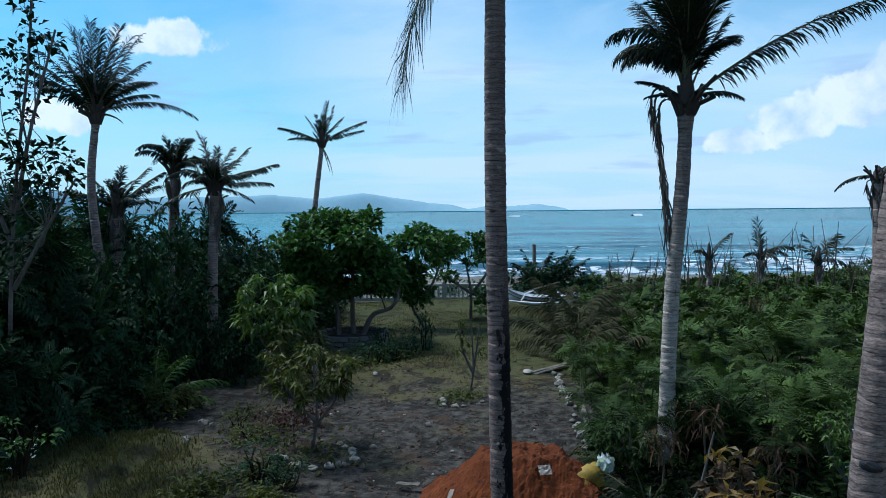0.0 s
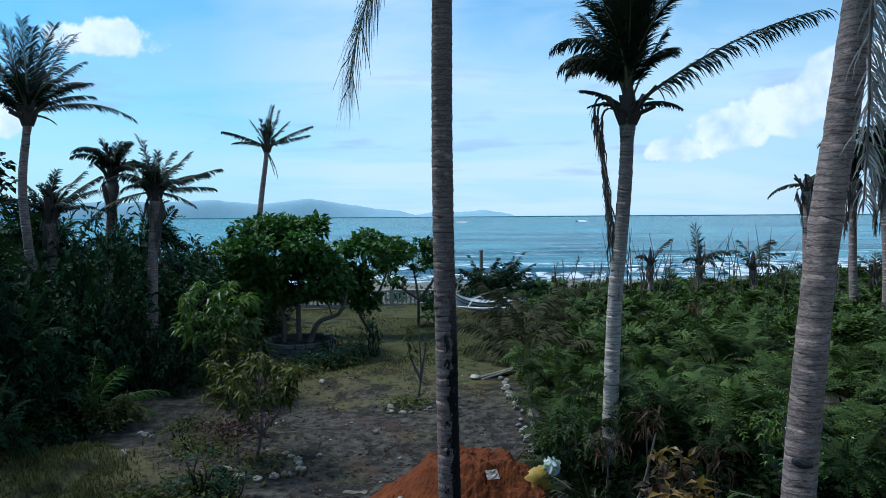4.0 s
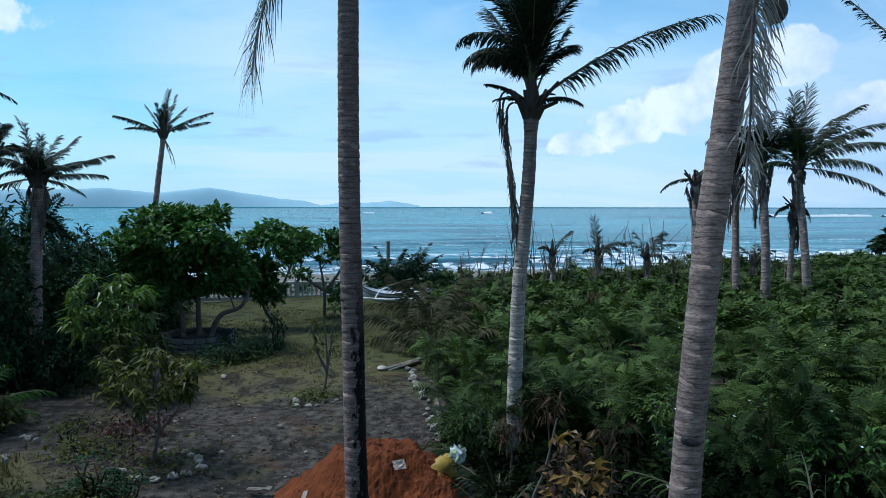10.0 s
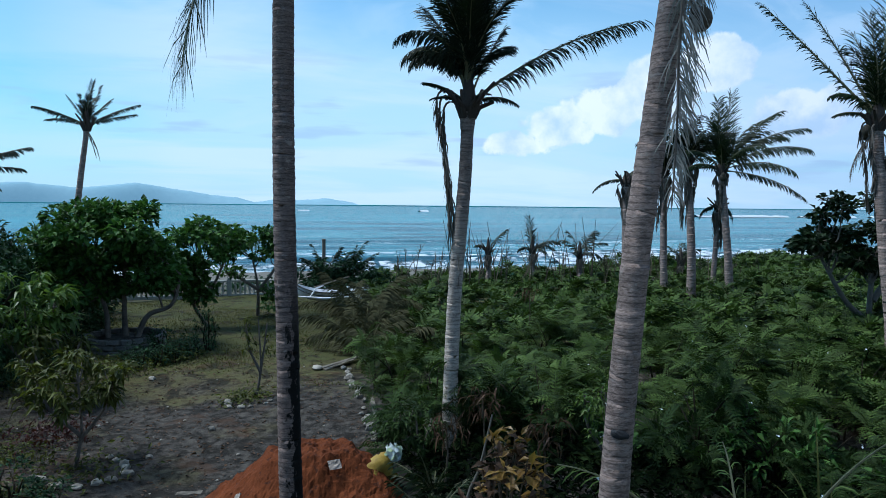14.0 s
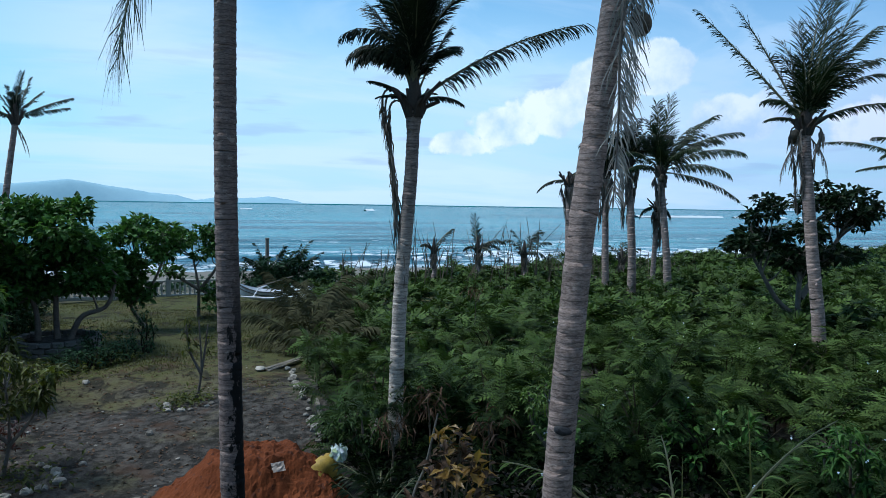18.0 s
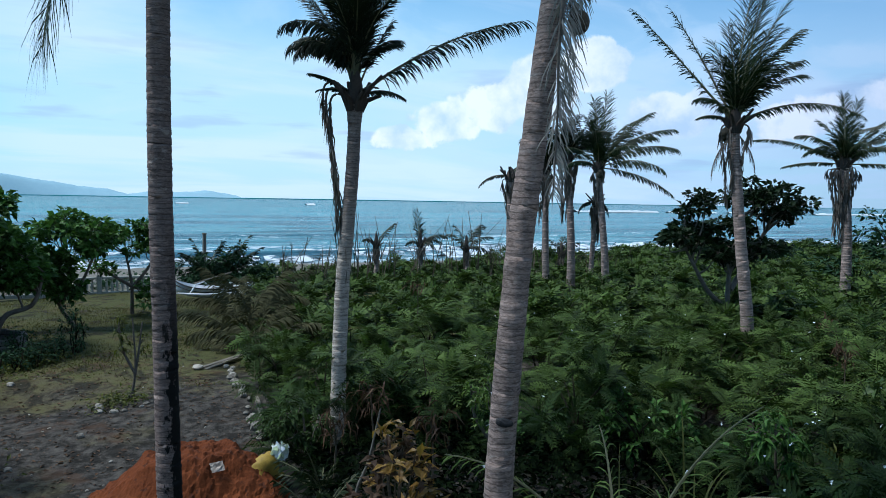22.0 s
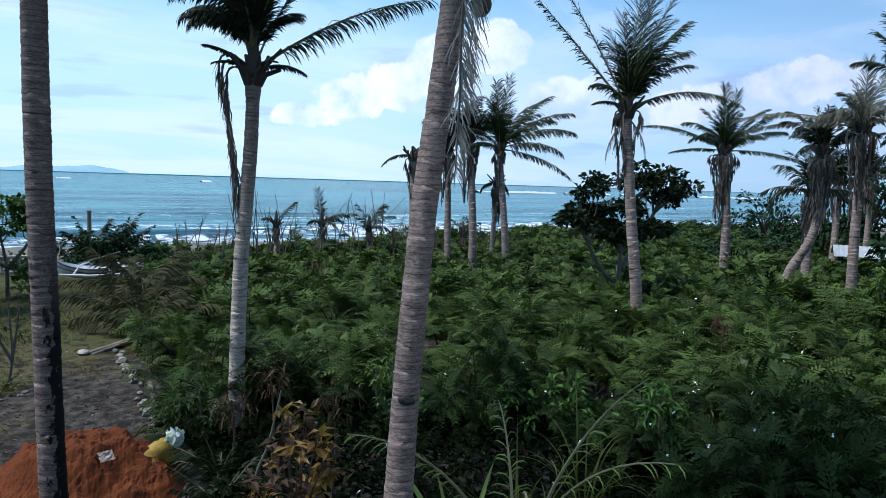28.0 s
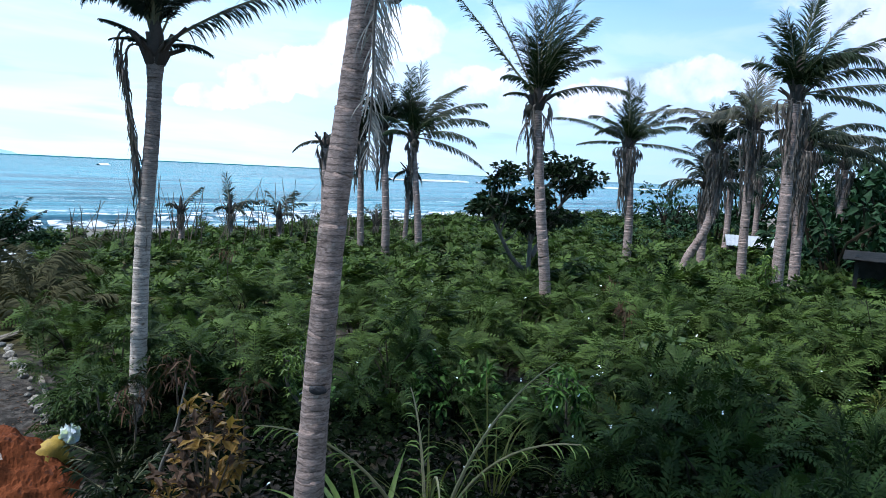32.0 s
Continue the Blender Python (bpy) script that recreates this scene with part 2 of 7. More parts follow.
M_WHITE = surface("white_plastic", (0.52, 0.54, 0.56), (0.80, 0.81, 0.83), 0.5, 5.0, 30.0, 0.2)
M_PAPER = surface("paper", (0.20, 0.165, 0.135), (0.36, 0.31, 0.26), 0.8, 6.0, 40.0, 0.2)
M_YELLOW = surface("yellow_sack", (0.15, 0.095, 0.012), (0.34, 0.230, 0.032), 0.6, 6.0, 60.0, 0.4)
M_WOOD = surface("grey_wood", (0.070, 0.062, 0.050), (0.180, 0.162, 0.134), 0.85, 5.0, 60.0, 0.4, 0.2)
M_EARTH = surface("orange_earth", (0.055, 0.016, 0.006), (0.150, 0.044, 0.015), 0.95, 2.2, 35.0, 0.9, 0.1, speck=((0.060, 0.022, 0.012), 9.0, 0.60))
M_TIN = surface("tin_roof", (0.20, 0.21, 0.22), (0.40, 0.42, 0.43), 0.5, 3.0, 30.0, 0.2, 0.5)
M_DARKWOOD = surface("dark_timber", (0.016, 0.014, 0.012), (0.055, 0.048, 0.040), 0.9, 4.0, 40.0, 0.3, 0.1)
M_PLASTER = surface("house_plaster", (0.42, 0.40, 0.36), (0.60, 0.58, 0.53), 0.9, 1.5, 40.0, 0.3, 0.2)
# distance haze is put into the hills' pale blue colour
M_HILL = surface("far_hill_hazed", (0.225, 0.350, 0.405), (0.255, 0.385, 0.440), 1.0, 0.010, 0.06, 0.0, 0.0)
M_FOAM = surface("sea_foam", (0.30, 0.35, 0.38), (0.58, 0.61, 0.63), 0.9, 1.2, 12.0, 0.5, 0.1)


def foam_paint():
    """Broken white water: ragged holes between the lines of bubbles."""
    m = bpy.data.materials.new("broken_foam")
    nt = nodes_of(m)
    tc = add(nt, "ShaderNodeTexCoord").outputs["Object"]
    n1 = add(nt, "ShaderNodeTexNoise", Vector=add(nt, "ShaderNodeMapping", Vector=tc, Scale=(0.45, 1.1, 1.0)).outputs[0], Scale=1.0, Detail=6.0, Roughness=0.65, Distortion=0.6).outputs["Fac"]
    bs = add(nt, "ShaderNodeBsdfPrincipled", Base_Color=mix_col(nt, n1, (0.30, 0.35, 0.38), (0.62, 0.65, 0.67)), Roughness=0.9)
    tr = add(nt, "ShaderNodeBsdfTransparent")
    mx = add(nt, "ShaderNodeMixShader", i0=ramp(nt, n1, [(0.44, 0.0), (0.56, 1.0)]), i1=tr.outputs[0], i2=bs.outputs[0])
    out = add(nt, "ShaderNodeOutputMaterial")
    nt.links.new(mx.outputs[0], out.inputs[0])
    return m


M_BROKEN = foam_paint()
M_NUT = surface("coconut_husk", (0.030, 0.022, 0.014), (0.090, 0.070, 0.042), 0.7, 6.0, 40.0, 0.3)
M_HULL = surface("boat_paint", (0.45, 0.455, 0.46), (0.75, 0.76, 0.77), 0.6, 3.0, 40.0, 0.2)
M_BLACK = surface("black_paint", (0.012, 0.012, 0.013), (0.030, 0.030, 0.032), 0.6, 3.0, 40.0, 0.2)


def palm_bark(name, dark, light, moss, lichen=0.0):
    m = bpy.data.materials.new(name)
    nt = nodes_of(m)
    tc = add(nt, "ShaderNodeTexCoord").outputs["Object"]
    band = add(nt, "ShaderNodeTexNoise", Vector=add(nt, "ShaderNodeMapping", Vector=tc, Scale=(5.0, 5.0, 34.0)).outputs[0], Scale=1.0, Detail=6.0, Roughness=0.65).outputs["Fac"]
    fine = add(nt, "ShaderNodeTexNoise", Vector=add(nt, "ShaderNodeMapping", Vector=tc, Scale=(24.0, 24.0, 70.0)).outputs[0], Scale=1.0, Detail=4.0, Roughness=0.7).outputs["Fac"]
    patch = add(nt, "ShaderNodeTexNoise", Vector=tc, Scale=3.4, Detail=5.0, Roughness=0.65).outputs["Fac"]
    fac = math_node(nt, "ADD", math_node(nt, "MULTIPLY", band, 0.36), math_node(nt, "ADD", math_node(nt, "MULTIPLY", fine, 0.44), math_node(nt, "MULTIPLY", patch, 0.20)))
    col = mix_col(nt, ramp(nt, fac, [(0.38, 0.0), (0.60, 1.0)]), dark, light)
    # thin dark ring scars, a hand apart, wavering round the stem
    high = add(nt, "ShaderNodeSeparateXYZ", Vector=tc)
    wob = math_node(nt, "ADD", math_node(nt, "MULTIPLY", patch, 0.9), math_node(nt, "MULTIPLY", band, 0.5))
    saw = math_node(nt, "FRACT", math_node(nt, "ADD", math_node(nt, "MULTIPLY", high.outputs[2], 15.5), math_node(nt, "MULTIPLY", wob, 1.5)))
    line = math_node(nt, "MULTIPLY", ramp(nt, saw, [(0.0, 0.80), (0.08, 0.65), (0.20, 0.0)]), ramp(nt, fine, [(0.30, 0.35), (0.60, 1.0)]))
    col = mix_col(nt, line, col, (0.020, 0.016, 0.014))
    pale = add(nt, "ShaderNodeTexNoise", Vector=add(nt, "ShaderNodeMapping", Vector=tc, Scale=(6.0, 6.0, 10.0), Location=(4.0, 2.0, 1.0)).outputs[0], Scale=1.0, Detail=5.0, Roughness=0.7).outputs["Fac"]
    col = mix_col(nt, ramp(nt, pale, [(0.58, 0.0), (0.68, 0.65)]), col, (0.36, 0.305, 0.265))
    if lichen:
        # white lichen crust on the lower stem, worn through at the rings
        up = ramp(nt, math_node(nt, "ADD", math_node(nt, "DIVIDE", high.outputs[2], 10.0), math_node(nt, "MULTIPLY", patch, 0.22)), [(0.46, lichen), (0.60, 0.0)])
        crust = math_node(nt, "MULTIPLY", up, ramp(nt, fac, [(0.40, 0.15), (0.54, 1.0)]))
        col = mix_col(nt, math_node(nt, "MULTIPLY", crust, math_node(nt, "SUBTRACT", 1.0, line, True)), col, (0.45, 0.395, 0.335))
    # black lichen stains in ragged upright patches on one side, thicker low down
    sep = add(nt, "ShaderNodeSeparateXYZ", Vector=tc)
    stain = add(nt, "ShaderNodeTexNoise", Vector=add(nt, "ShaderNodeMapping", Vector=tc, Scale=(13.0, 13.0, 7.0)).outputs[0], Scale=1.0, Detail=6.0, Roughness=0.7).outputs["Fac"]
    lowly = ramp(nt, math_node(nt, "DIVIDE", sep.outputs[2], 10.0), [(0.28, moss), (0.38, moss * 0.3), (0.5, 0.0)])
    edge = math_node(nt, "ADD", stain, math_node(nt, "MULTIPLY", math_node(nt, "MULTIPLY", math_node(nt, "ADD", sep.outputs[0], 0.13), 1.7), moss))
    col = mix_col(nt, math_node(nt, "MULTIPLY", ramp(nt, edge, [(0.60, 0.0), (0.66, 1.0)]), lowly), col, (0.010, 0.010, 0.009))
    bs = add(nt, "ShaderNodeBsdfPrincipled", Base_Color=col, Roughness=0.9)
    bs.inputs["Specular IOR Level"].default_value = 0.15
    b = add(nt, "ShaderNodeBump", Strength=0.9, Distance=0.014, Height=fac)
    nt.links.new(b.outputs[0], bs.inputs["Normal"])
    out = add(nt, "ShaderNodeOutputMaterial")
    nt.links.new(bs.outputs[0], out.inputs[0])
    return m


M_TRUNK = palm_bark("palm_bark", (0.082, 0.059, 0.049), (0.350, 0.266, 0.228), 0.0)
M_TRUNK_PALE = palm_bark("palm_bark_lichen", (0.075, 0.058, 0.050), (0.240, 0.195, 0.172), 0.0, 0.85)
M_TRUNK_STAINED = palm_bark("palm_bark_stained", (0.070, 0.051, 0.044), (0.220, 0.168, 0.148), 1.0)


def ground_paint():
    m = bpy.data.materials.new("ground")
    nt = nodes_of(m)
    tc = add(nt, "ShaderNodeTexCoord").outputs["Object"]
    sep = add(nt, "ShaderNodeSeparateXYZ", Vector=tc)
    n1 = add(nt, "ShaderNodeTexNoise", Vector=tc, Scale=0.55, Detail=6.0, Roughness=0.6).outputs["Fac"]
    n2 = add(nt, "ShaderNodeTexNoise", Vector=tc, Scale=5.0, Detail=5.0, Roughness=0.65).outputs["Fac"]
    n3 = add(nt, "ShaderNodeTexNoise", Vector=tc, Scale=45.0, Detail=3.0, Roughness=0.7).outputs["Fac"]
    grain = math_node(nt, "ADD", math_node(nt, "MULTIPLY", n2, 0.6), math_node(nt, "MULTIPLY", n3, 0.4))
    soil = mix_col(nt, ramp(nt, grain, [(0.42, 0.0), (0.60, 1.0)]), (0.012, 0.011, 0.009), (0.078, 0.070, 0.060))
    tan_ = mix_col(nt, ramp(nt, grain, [(0.36, 0.0), (0.64, 1.0)]), (0.036, 0.032, 0.014), (0.135, 0.116, 0.052))
    # dry turf: the back of the garden and the raised bed
    back = add(nt, "ShaderNodeMapRange", Value=sep.outputs[1], From_Min=15.5, From_Max=21.0, To_Min=0.0, To_Max=0.46).outputs[0]
    bed = add(nt, "ShaderNodeMapRange", Value=sep.outputs[0], From_Min=-5.2, From_Max=-3.4, To_Min=0.34, To_Max=0.0).outputs[0]
    bed = math_node(nt, "MULTIPLY", bed, add(nt, "ShaderNodeMapRange", Value=sep.outputs[1], From_Min=12.6, From_Max=14.4, To_Min=1.0, To_Max=0.0).outputs[0])
    west = add(nt, "ShaderNodeMapRange", Value=sep.outputs[0], From_Min=-5.6, From_Max=-4.2, To_Min=0.0, To_Max=1.0).outputs[0]
    back = math_node(nt, "MULTIPLY", back, math_node(nt, "MAXIMUM", west, add(nt, "ShaderNodeMapRange", Value=sep.outputs[1], From_Min=19.0, From_Max=21.0).outputs[0]))
    turf = math_node(nt, "ADD", math_node(nt, "MAXIMUM", back, bed), math_node(nt, "SUBTRACT", n1, 0.42))
    col = mix_col(nt, ramp(nt, turf, [(0.14, 0.0), (0.40, 1.0)]), soil, tan_)
    green = math_node(nt, "ADD", turf, math_node(nt, "SUBTRACT", n2, 0.62))
    col = mix_col(nt, ramp(nt, green, [(0.16, 0.0), (0.44, 0.85)]), col, (0.048, 0.054, 0.018))
    damp = add(nt, "ShaderNodeTexNoise", Vector=tc, Scale=1.15, Detail=7.0, Roughness=0.68, Distortion=0.8).outputs["Fac"]
    col = mix_col(nt, ramp(nt, damp, [(0.50, 0.0), (0.60, 0.80)], "EASE"), col, (0.011, 0.010, 0.008))
    rust = add(nt, "ShaderNodeTexNoise", Vector=add(nt, "ShaderNodeMapping", Vector=tc, Location=(7.0, 3.0, 0.0)).outputs[0], Scale=0.8, Detail=6.0, Roughness=0.65).outputs["Fac"]
    col = mix_col(nt, ramp(nt, rust, [(0.55, 0.0), (0.66, 0.55)], "EASE"), col, (0.060, 0.034, 0.020))
    # beach sand past the wall
    sand = add(nt, "ShaderNodeMapRange", Value=sep.outputs[1], From_Min=34.5, From_Max=38.0, To_Min=0.0, To_Max=1.0).outputs[0]
    col = mix_col(nt, sand, col, mix_col(nt, grain, (0.090, 0.083, 0.070), (0.170, 0.157, 0.132)))
    bs = add(nt, "ShaderNodeBsdfPrincipled", Base_Color=col, Roughness=0.95)
    bs.inputs["Specular IOR Level"].default_value = 0.1
    b = add(nt, "ShaderNodeBump", Strength=0.8, Distance=0.05, Height=grain)
    nt.links.new(b.outputs[0], bs.inputs["Normal"])
    out = add(nt, "ShaderNodeOutputMaterial")
    nt.links.new(bs.outputs[0], out.inputs[0])
    return m


def sea_paint():
    m = bpy.data.materials.new("sea_water")
    nt = nodes_of(m)
    tc = add(nt, "ShaderNodeTexCoord").outputs["Object"]
    sep = add(nt, "ShaderNodeSeparateXYZ", Vector=tc)
    far = add(nt, "ShaderNodeMapRange", Value=sep.outputs[1], From_Min=60.0, From_Max=2400.0).outputs[0]
    swell = add(nt, "ShaderNodeTexNoise", Vector=add(nt, "ShaderNodeMapping", Vector=tc, Scale=(0.028, 0.12, 1.0)).outputs[0], Scale=1.0, Detail=6.0, Roughness=0.6, Distortion=0.4).outputs["Fac"]
    broad = add(nt, "ShaderNodeTexNoise", Vector=add(nt, "ShaderNodeMapping", Vector=tc, Scale=(0.002, 0.012, 1.0)).outputs[0], Scale=1.0, Detail=4.0, Roughness=0.6).outputs["Fac"]
    chop = add(nt, "ShaderNodeTexNoise", Vector=add(nt, "ShaderNodeMapping", Vector=tc, Scale=(0.5, 1.5, 1.0)).outputs[0], Scale=1.0, Detail=4.0, Roughness=0.65).outputs["Fac"]
    col = ramp(nt, far, [(0.0, (0.110, 0.220, 0.285)), (0.03, (0.062, 0.205, 0.265)), (0.11, (0.030, 0.185, 0.225)), (0.40, (0.016, 0.140, 0.170)), (1.0, (0.008, 0.085, 0.110))])
    col = mix_col(nt, ramp(nt, broad, [(0.42, 0.0), (0.60, 0.6)]), col, (0.012, 0.110, 0.120))
    roll = add(nt, "ShaderNodeTexNoise", Vector=add(nt, "ShaderNodeMapping", Vector=tc, Scale=(0.006, 0.030, 1.0), Location=(3.0, 1.0, 0.0)).outputs[0], Scale=1.0, Detail=5.0, Roughness=0.62, Distortion=0.3).outputs["Fac"]
    col = mix_col(nt, ramp(nt, roll, [(0.34, 0.9), (0.47, 0.0)]), col, (0.006, 0.050, 0.075))
    col = mix_col(nt, ramp(nt, roll, [(0.52, 0.0), (0.66, 0.7)]), col, (0.080, 0.250, 0.280))
    col = mix_col(nt, ramp(nt, swell, [(0.38, 0.85), (0.50, 0.0)]), col, (0.008, 0.045, 0.070))
    foam = math_node(nt, "ADD", math_node(nt, "MULTIPLY", swell, 0.62), math_node(nt, "MULTIPLY", chop, 0.38))
    close = add(nt, "ShaderNodeMapRange", Value=sep.outputs[1], From_Min=62.0, From_Max=190.0, To_Min=0.165, To_Max=0.0).outputs[0]
    foam = ramp(nt, math_node(nt, "ADD", foam, close), [(0.66, 0.0), (0.72, 0.9)])
    col = mix_col(nt, foam, col, (0.50, 0.54, 0.57))
    bs = add(nt, "ShaderNodeBsdfPrincipled", Base_Color=col, Roughness=math_node(nt, "ADD", math_node(nt, "MULTIPLY", foam, 0.5), 0.22))
    bs.inputs["IOR"].default_value = 1.33
    nt.links.new(math_node(nt, "SUBTRACT", 0.15, math_node(nt, "MULTIPLY", far, 0.15), True), bs.inputs["Specular IOR Level"])
    h = math_node(nt, "ADD", math_node(nt, "MULTIPLY", swell, 1.0), math_node(nt, "MULTIPLY", chop, 0.35))
    b = add(nt, "ShaderNodeBump", Strength=0.9, Distance=1.2, Height=h)
    nt.links.new(b.outputs[0], bs.inputs["Normal"])
    out = add(nt, "ShaderNodeOutputMaterial")
    nt.links.new(bs.outputs[0], out.inputs[0])
    return m


M_GROUND, M_SEA = ground_paint(), sea_paint()

# ---------------------------------------------------------------- mesh helpers
def np_mesh(name, verts, faces, mat, smooth=False):
    """A mesh from arrays: faces are rows of 3 or 4 corners."""
    me = bpy.data.meshes.new(name)
    verts, faces = np.asarray(verts, dtype=np.float32), np.asarray(faces, dtype=np.int32)
    k = faces.shape[1]
    me.vertices.add(len(verts))
    me.vertices.foreach_set("co", verts.ravel())
    me.loops.add(faces.size)
    me.loops.foreach_set("vertex_index", faces.ravel())
    me.polygons.add(len(faces))
    me.polygons.foreach_set("loop_start", np.arange(0, faces.size, k, dtype=np.int32))
    me.polygons.foreach_set("use_smooth", np.full(len(faces), smooth))
    me.update(calc_edges=True)
    me.validate()
    me.materials.append(mat)
    return me


def joined(chunks):
    """Verts and faces of several (verts, faces) put into one."""
    vs, fs, n = [], [], 0
    for v, f in chunks:
        vs.append(np.asarray(v, float))
        fs.append(np.asarray(f, int) + n)
        n += len(v)
    return np.concatenate(vs), np.concatenate(fs)


def part(name, me, parent, label="", m=None):
    """Links a mesh as one part under a thing."""
    ob = new(name, me)
    ob.parent = parent
    if m is not None:
        ob.matrix_basis = m
    if label:
        tagged(ob, label)
    return ob


def bm_part(name, bm, mat, parent, label="", smooth=False):
    me = bpy.data.meshes.new(name)
    for f in bm.faces:
        f.smooth = smooth
    bm.to_mesh(me)
    bm.free()
    me.materials.append(mat)
    return part(name, me, parent, label)


def thing(name, place, label, category, group="", turn=0.0, kind=""):
    ob = new(name)
    ob.empty_display_size = 0.2
    ob.matrix_basis = pose(*place, 0, 0, turn)
    return tagged(ob, label, category, group, kind)


def tube(points, radii, sides=8):
    """A tapered tube along points, as (verts, quads)."""
    pts, n = np.asarray(points, float), len(points)
    tang = np.gradient(pts, axis=0)
    tang /= np.linalg.norm(tang, axis=1)[:, None] + 1e-9
    ref = np.array([1.0, 0.0, 0.0]) if abs(tang[:, 0]).mean() < 0.8 else np.array([0.0, 1.0, 0.0])
    side = np.cross(tang, ref)
    side /= np.linalg.norm(side, axis=1)[:, None] + 1e-9
    up = np.cross(side, tang)
    a = np.linspace(0, 2 * np.pi, sides, endpoint=False)
    radii = np.asarray(radii, float)
    ring = radii[:, None, None] if radii.ndim == 1 else radii[:, :, None]
    v = pts[:, None, :] + ring * (np.cos(a)[None, :, None] * up[:, None, :] + np.sin(a)[None, :, None] * side[:, None, :])
    i, j = np.meshgrid(np.arange(n - 1), np.arange(sides), indexing="ij")
    k = (j + 1) % sides
    f = np.stack([i * sides + j, i * sides + k, (i + 1) * sides + k, (i + 1) * sides + j], -1).reshape(-1, 4)
    return v.reshape(-1, 3), f


def spline(points, n):
    """n points on a smooth curve through the given ones."""
    p = np.asarray(points, float)
    p = np.vstack([2 * p[0] - p[1], p, 2 * p[-1] - p[-2]])
    t = np.linspace(0, len(p) - 3 - 1e-9, n)
    i = t.astype(int)
    u = (t - i)[:, None]
    a, b, c, d = p[i], p[i + 1], p[i + 2], p[i + 3]
    return 0.5 * (2 * b + (c - a) * u + (2 * a - 5 * b + 4 * c - d) * u**2 + (3 * b - a - 3 * c + d) * u**3)


def turns(ahead, roll):
    """Turn matrices whose x runs along each row of ahead, with z as far up as can be, then rolled."""
    x = ahead / (np.linalg.norm(ahead, axis=1)[:, None] + 1e-9)
    y = np.cross(np.array([0.0, 0.0, 1.0]), x)
    y /= np.linalg.norm(y, axis=1)[:, None] + 1e-6
    z = np.cross(x, y)
    c, s = np.cos(roll)[:, None], np.sin(roll)[:, None]
    return np.stack([x, c * y + s * z, c * z - s * y], -1)


def scattered(template, places, ahead, sizes, rng, roll=0.5):
    """Copies of a small (verts, faces) at places, pointing along ahead, as one (verts, faces)."""
    tv, tf = template
    r = turns(np.asarray(ahead, float), rng.normal(0, roll, len(places)))
    v = np.einsum("nij,kj->nki", r, tv) * np.asarray(sizes)[:, None, None] + np.asarray(places)[:, None, :]
    f = tf[None] + (np.arange(len(places)) * len(tv))[:, None, None]
    return v.reshape(-1, 3), f.reshape(-1, tf.shape[1])


def leaf_shape(length, width, fold=0.12, droop=0.2):
    """One leaf along x: two quads folded on the midrib and bent down."""
    v = np.array([(0, 0, 0), (0.45, 0.5, fold), (1, 0, -droop), (0.45, -0.5, fold), (0.5, 0, 0)], float) * (length, width, length)
    return v, np.array([(0, 1, 2, 4), (0, 4, 2, 3)])


def spray_shape(pairs, length, leaflet, width):
    """A feathered leaf along x: pairs of narrow leaflets on a bent rachis, all in one piece."""
    vs, fs = [], []
    prev = None
    for i in range(pairs):
        s = (i + 0.6) / pairs
        c = np.array([s * length, 0, 0.16 * length * math.sin(s * 2.6) - 0.18 * length * s * s])
        e = np.array([0.0, 0.006, 0.0])
        ll = leaflet * (0.55 + 0.45 * math.sin(math.pi * min(1, s * 0.9 + 0.12)))
        n = len(vs)
        vs += [c - e, c + e]
        if prev is not None:
            fs.append((prev, prev + 1, n + 1, n))
        prev = n
        for sd in (-1, 1):
            tip = c + np.array([0.45 * ll, sd * ll * 0.86, -0.16 * ll])
            w = np.array([width * 0.5, 0, 0])
            mid = 0.55 * c + 0.45 * tip + np.array([0, 0, 0.03 * ll])
            m = len(vs)
            vs += [mid + w, tip, mid - w]
            fs.append((n + (sd > 0), m, m + 1, m + 2))
    return np.array(vs), np.array(fs)


SPRAY = spray_shape(8, 0.36, 0.115, 0.044)
SPRAY_MID = spray_shape(7, 0.44, 0.13, 0.050)
SPRAY_FAR = spray_shape(3, 0.40, 0.19, 0.15)


def dome(rng, n, r, h, inner=0.3, low=0.05, tuft=22, floor=0.0, wind=0.25):
    """Places on and in an uneven dome of leaves, gathered in tufts at branch ends, and the ways outwards."""
    k = max(4, n // tuft)
    d = rng.normal(size=(k, 3))
    d[:, 2] = np.abs(d[:, 2]) * 0.9 + low
    d /= np.linalg.norm(d, axis=1)[:, None]
    ph = rng.uniform(0, 6.28, 4)
    az = np.arctan2(d[:, 1], d[:, 0])
    lump = 1 + 0.16 * np.sin(3 * az + ph[0] + 4 * d[:, 2]) + 0.12 * np.sin(5 * az + ph[1]) + 0.10 * np.sin(7 * d[:, 2] + ph[2])
    rad = lump * np.where(rng.random(k) < inner, rng.uniform(0.45, 0.85, k), rng.uniform(0.84, 1.10, k))
    tips = d * rad[:, None] * (r, r, h)
    tips[:, 2] = np.maximum(tips[:, 2], floor * h * rng.uniform(0.8, 1.4, k))
    i = rng.integers(0, k, n)
    off = rng.normal(size=(n, 3))
    off /= np.linalg.norm(off, axis=1)[:, None]
    p = tips[i] + off * rng.uniform(0.02, 0.15, n)[:, None]
    p[:, 2] = np.maximum(p[:, 2], 0.02)
    way = off * (1.0, 1.0, 0.30) + d[i] * (0.55, 0.55, 0.25) + (wind, -0.3 * wind, -0.2 * wind)
    return p, way


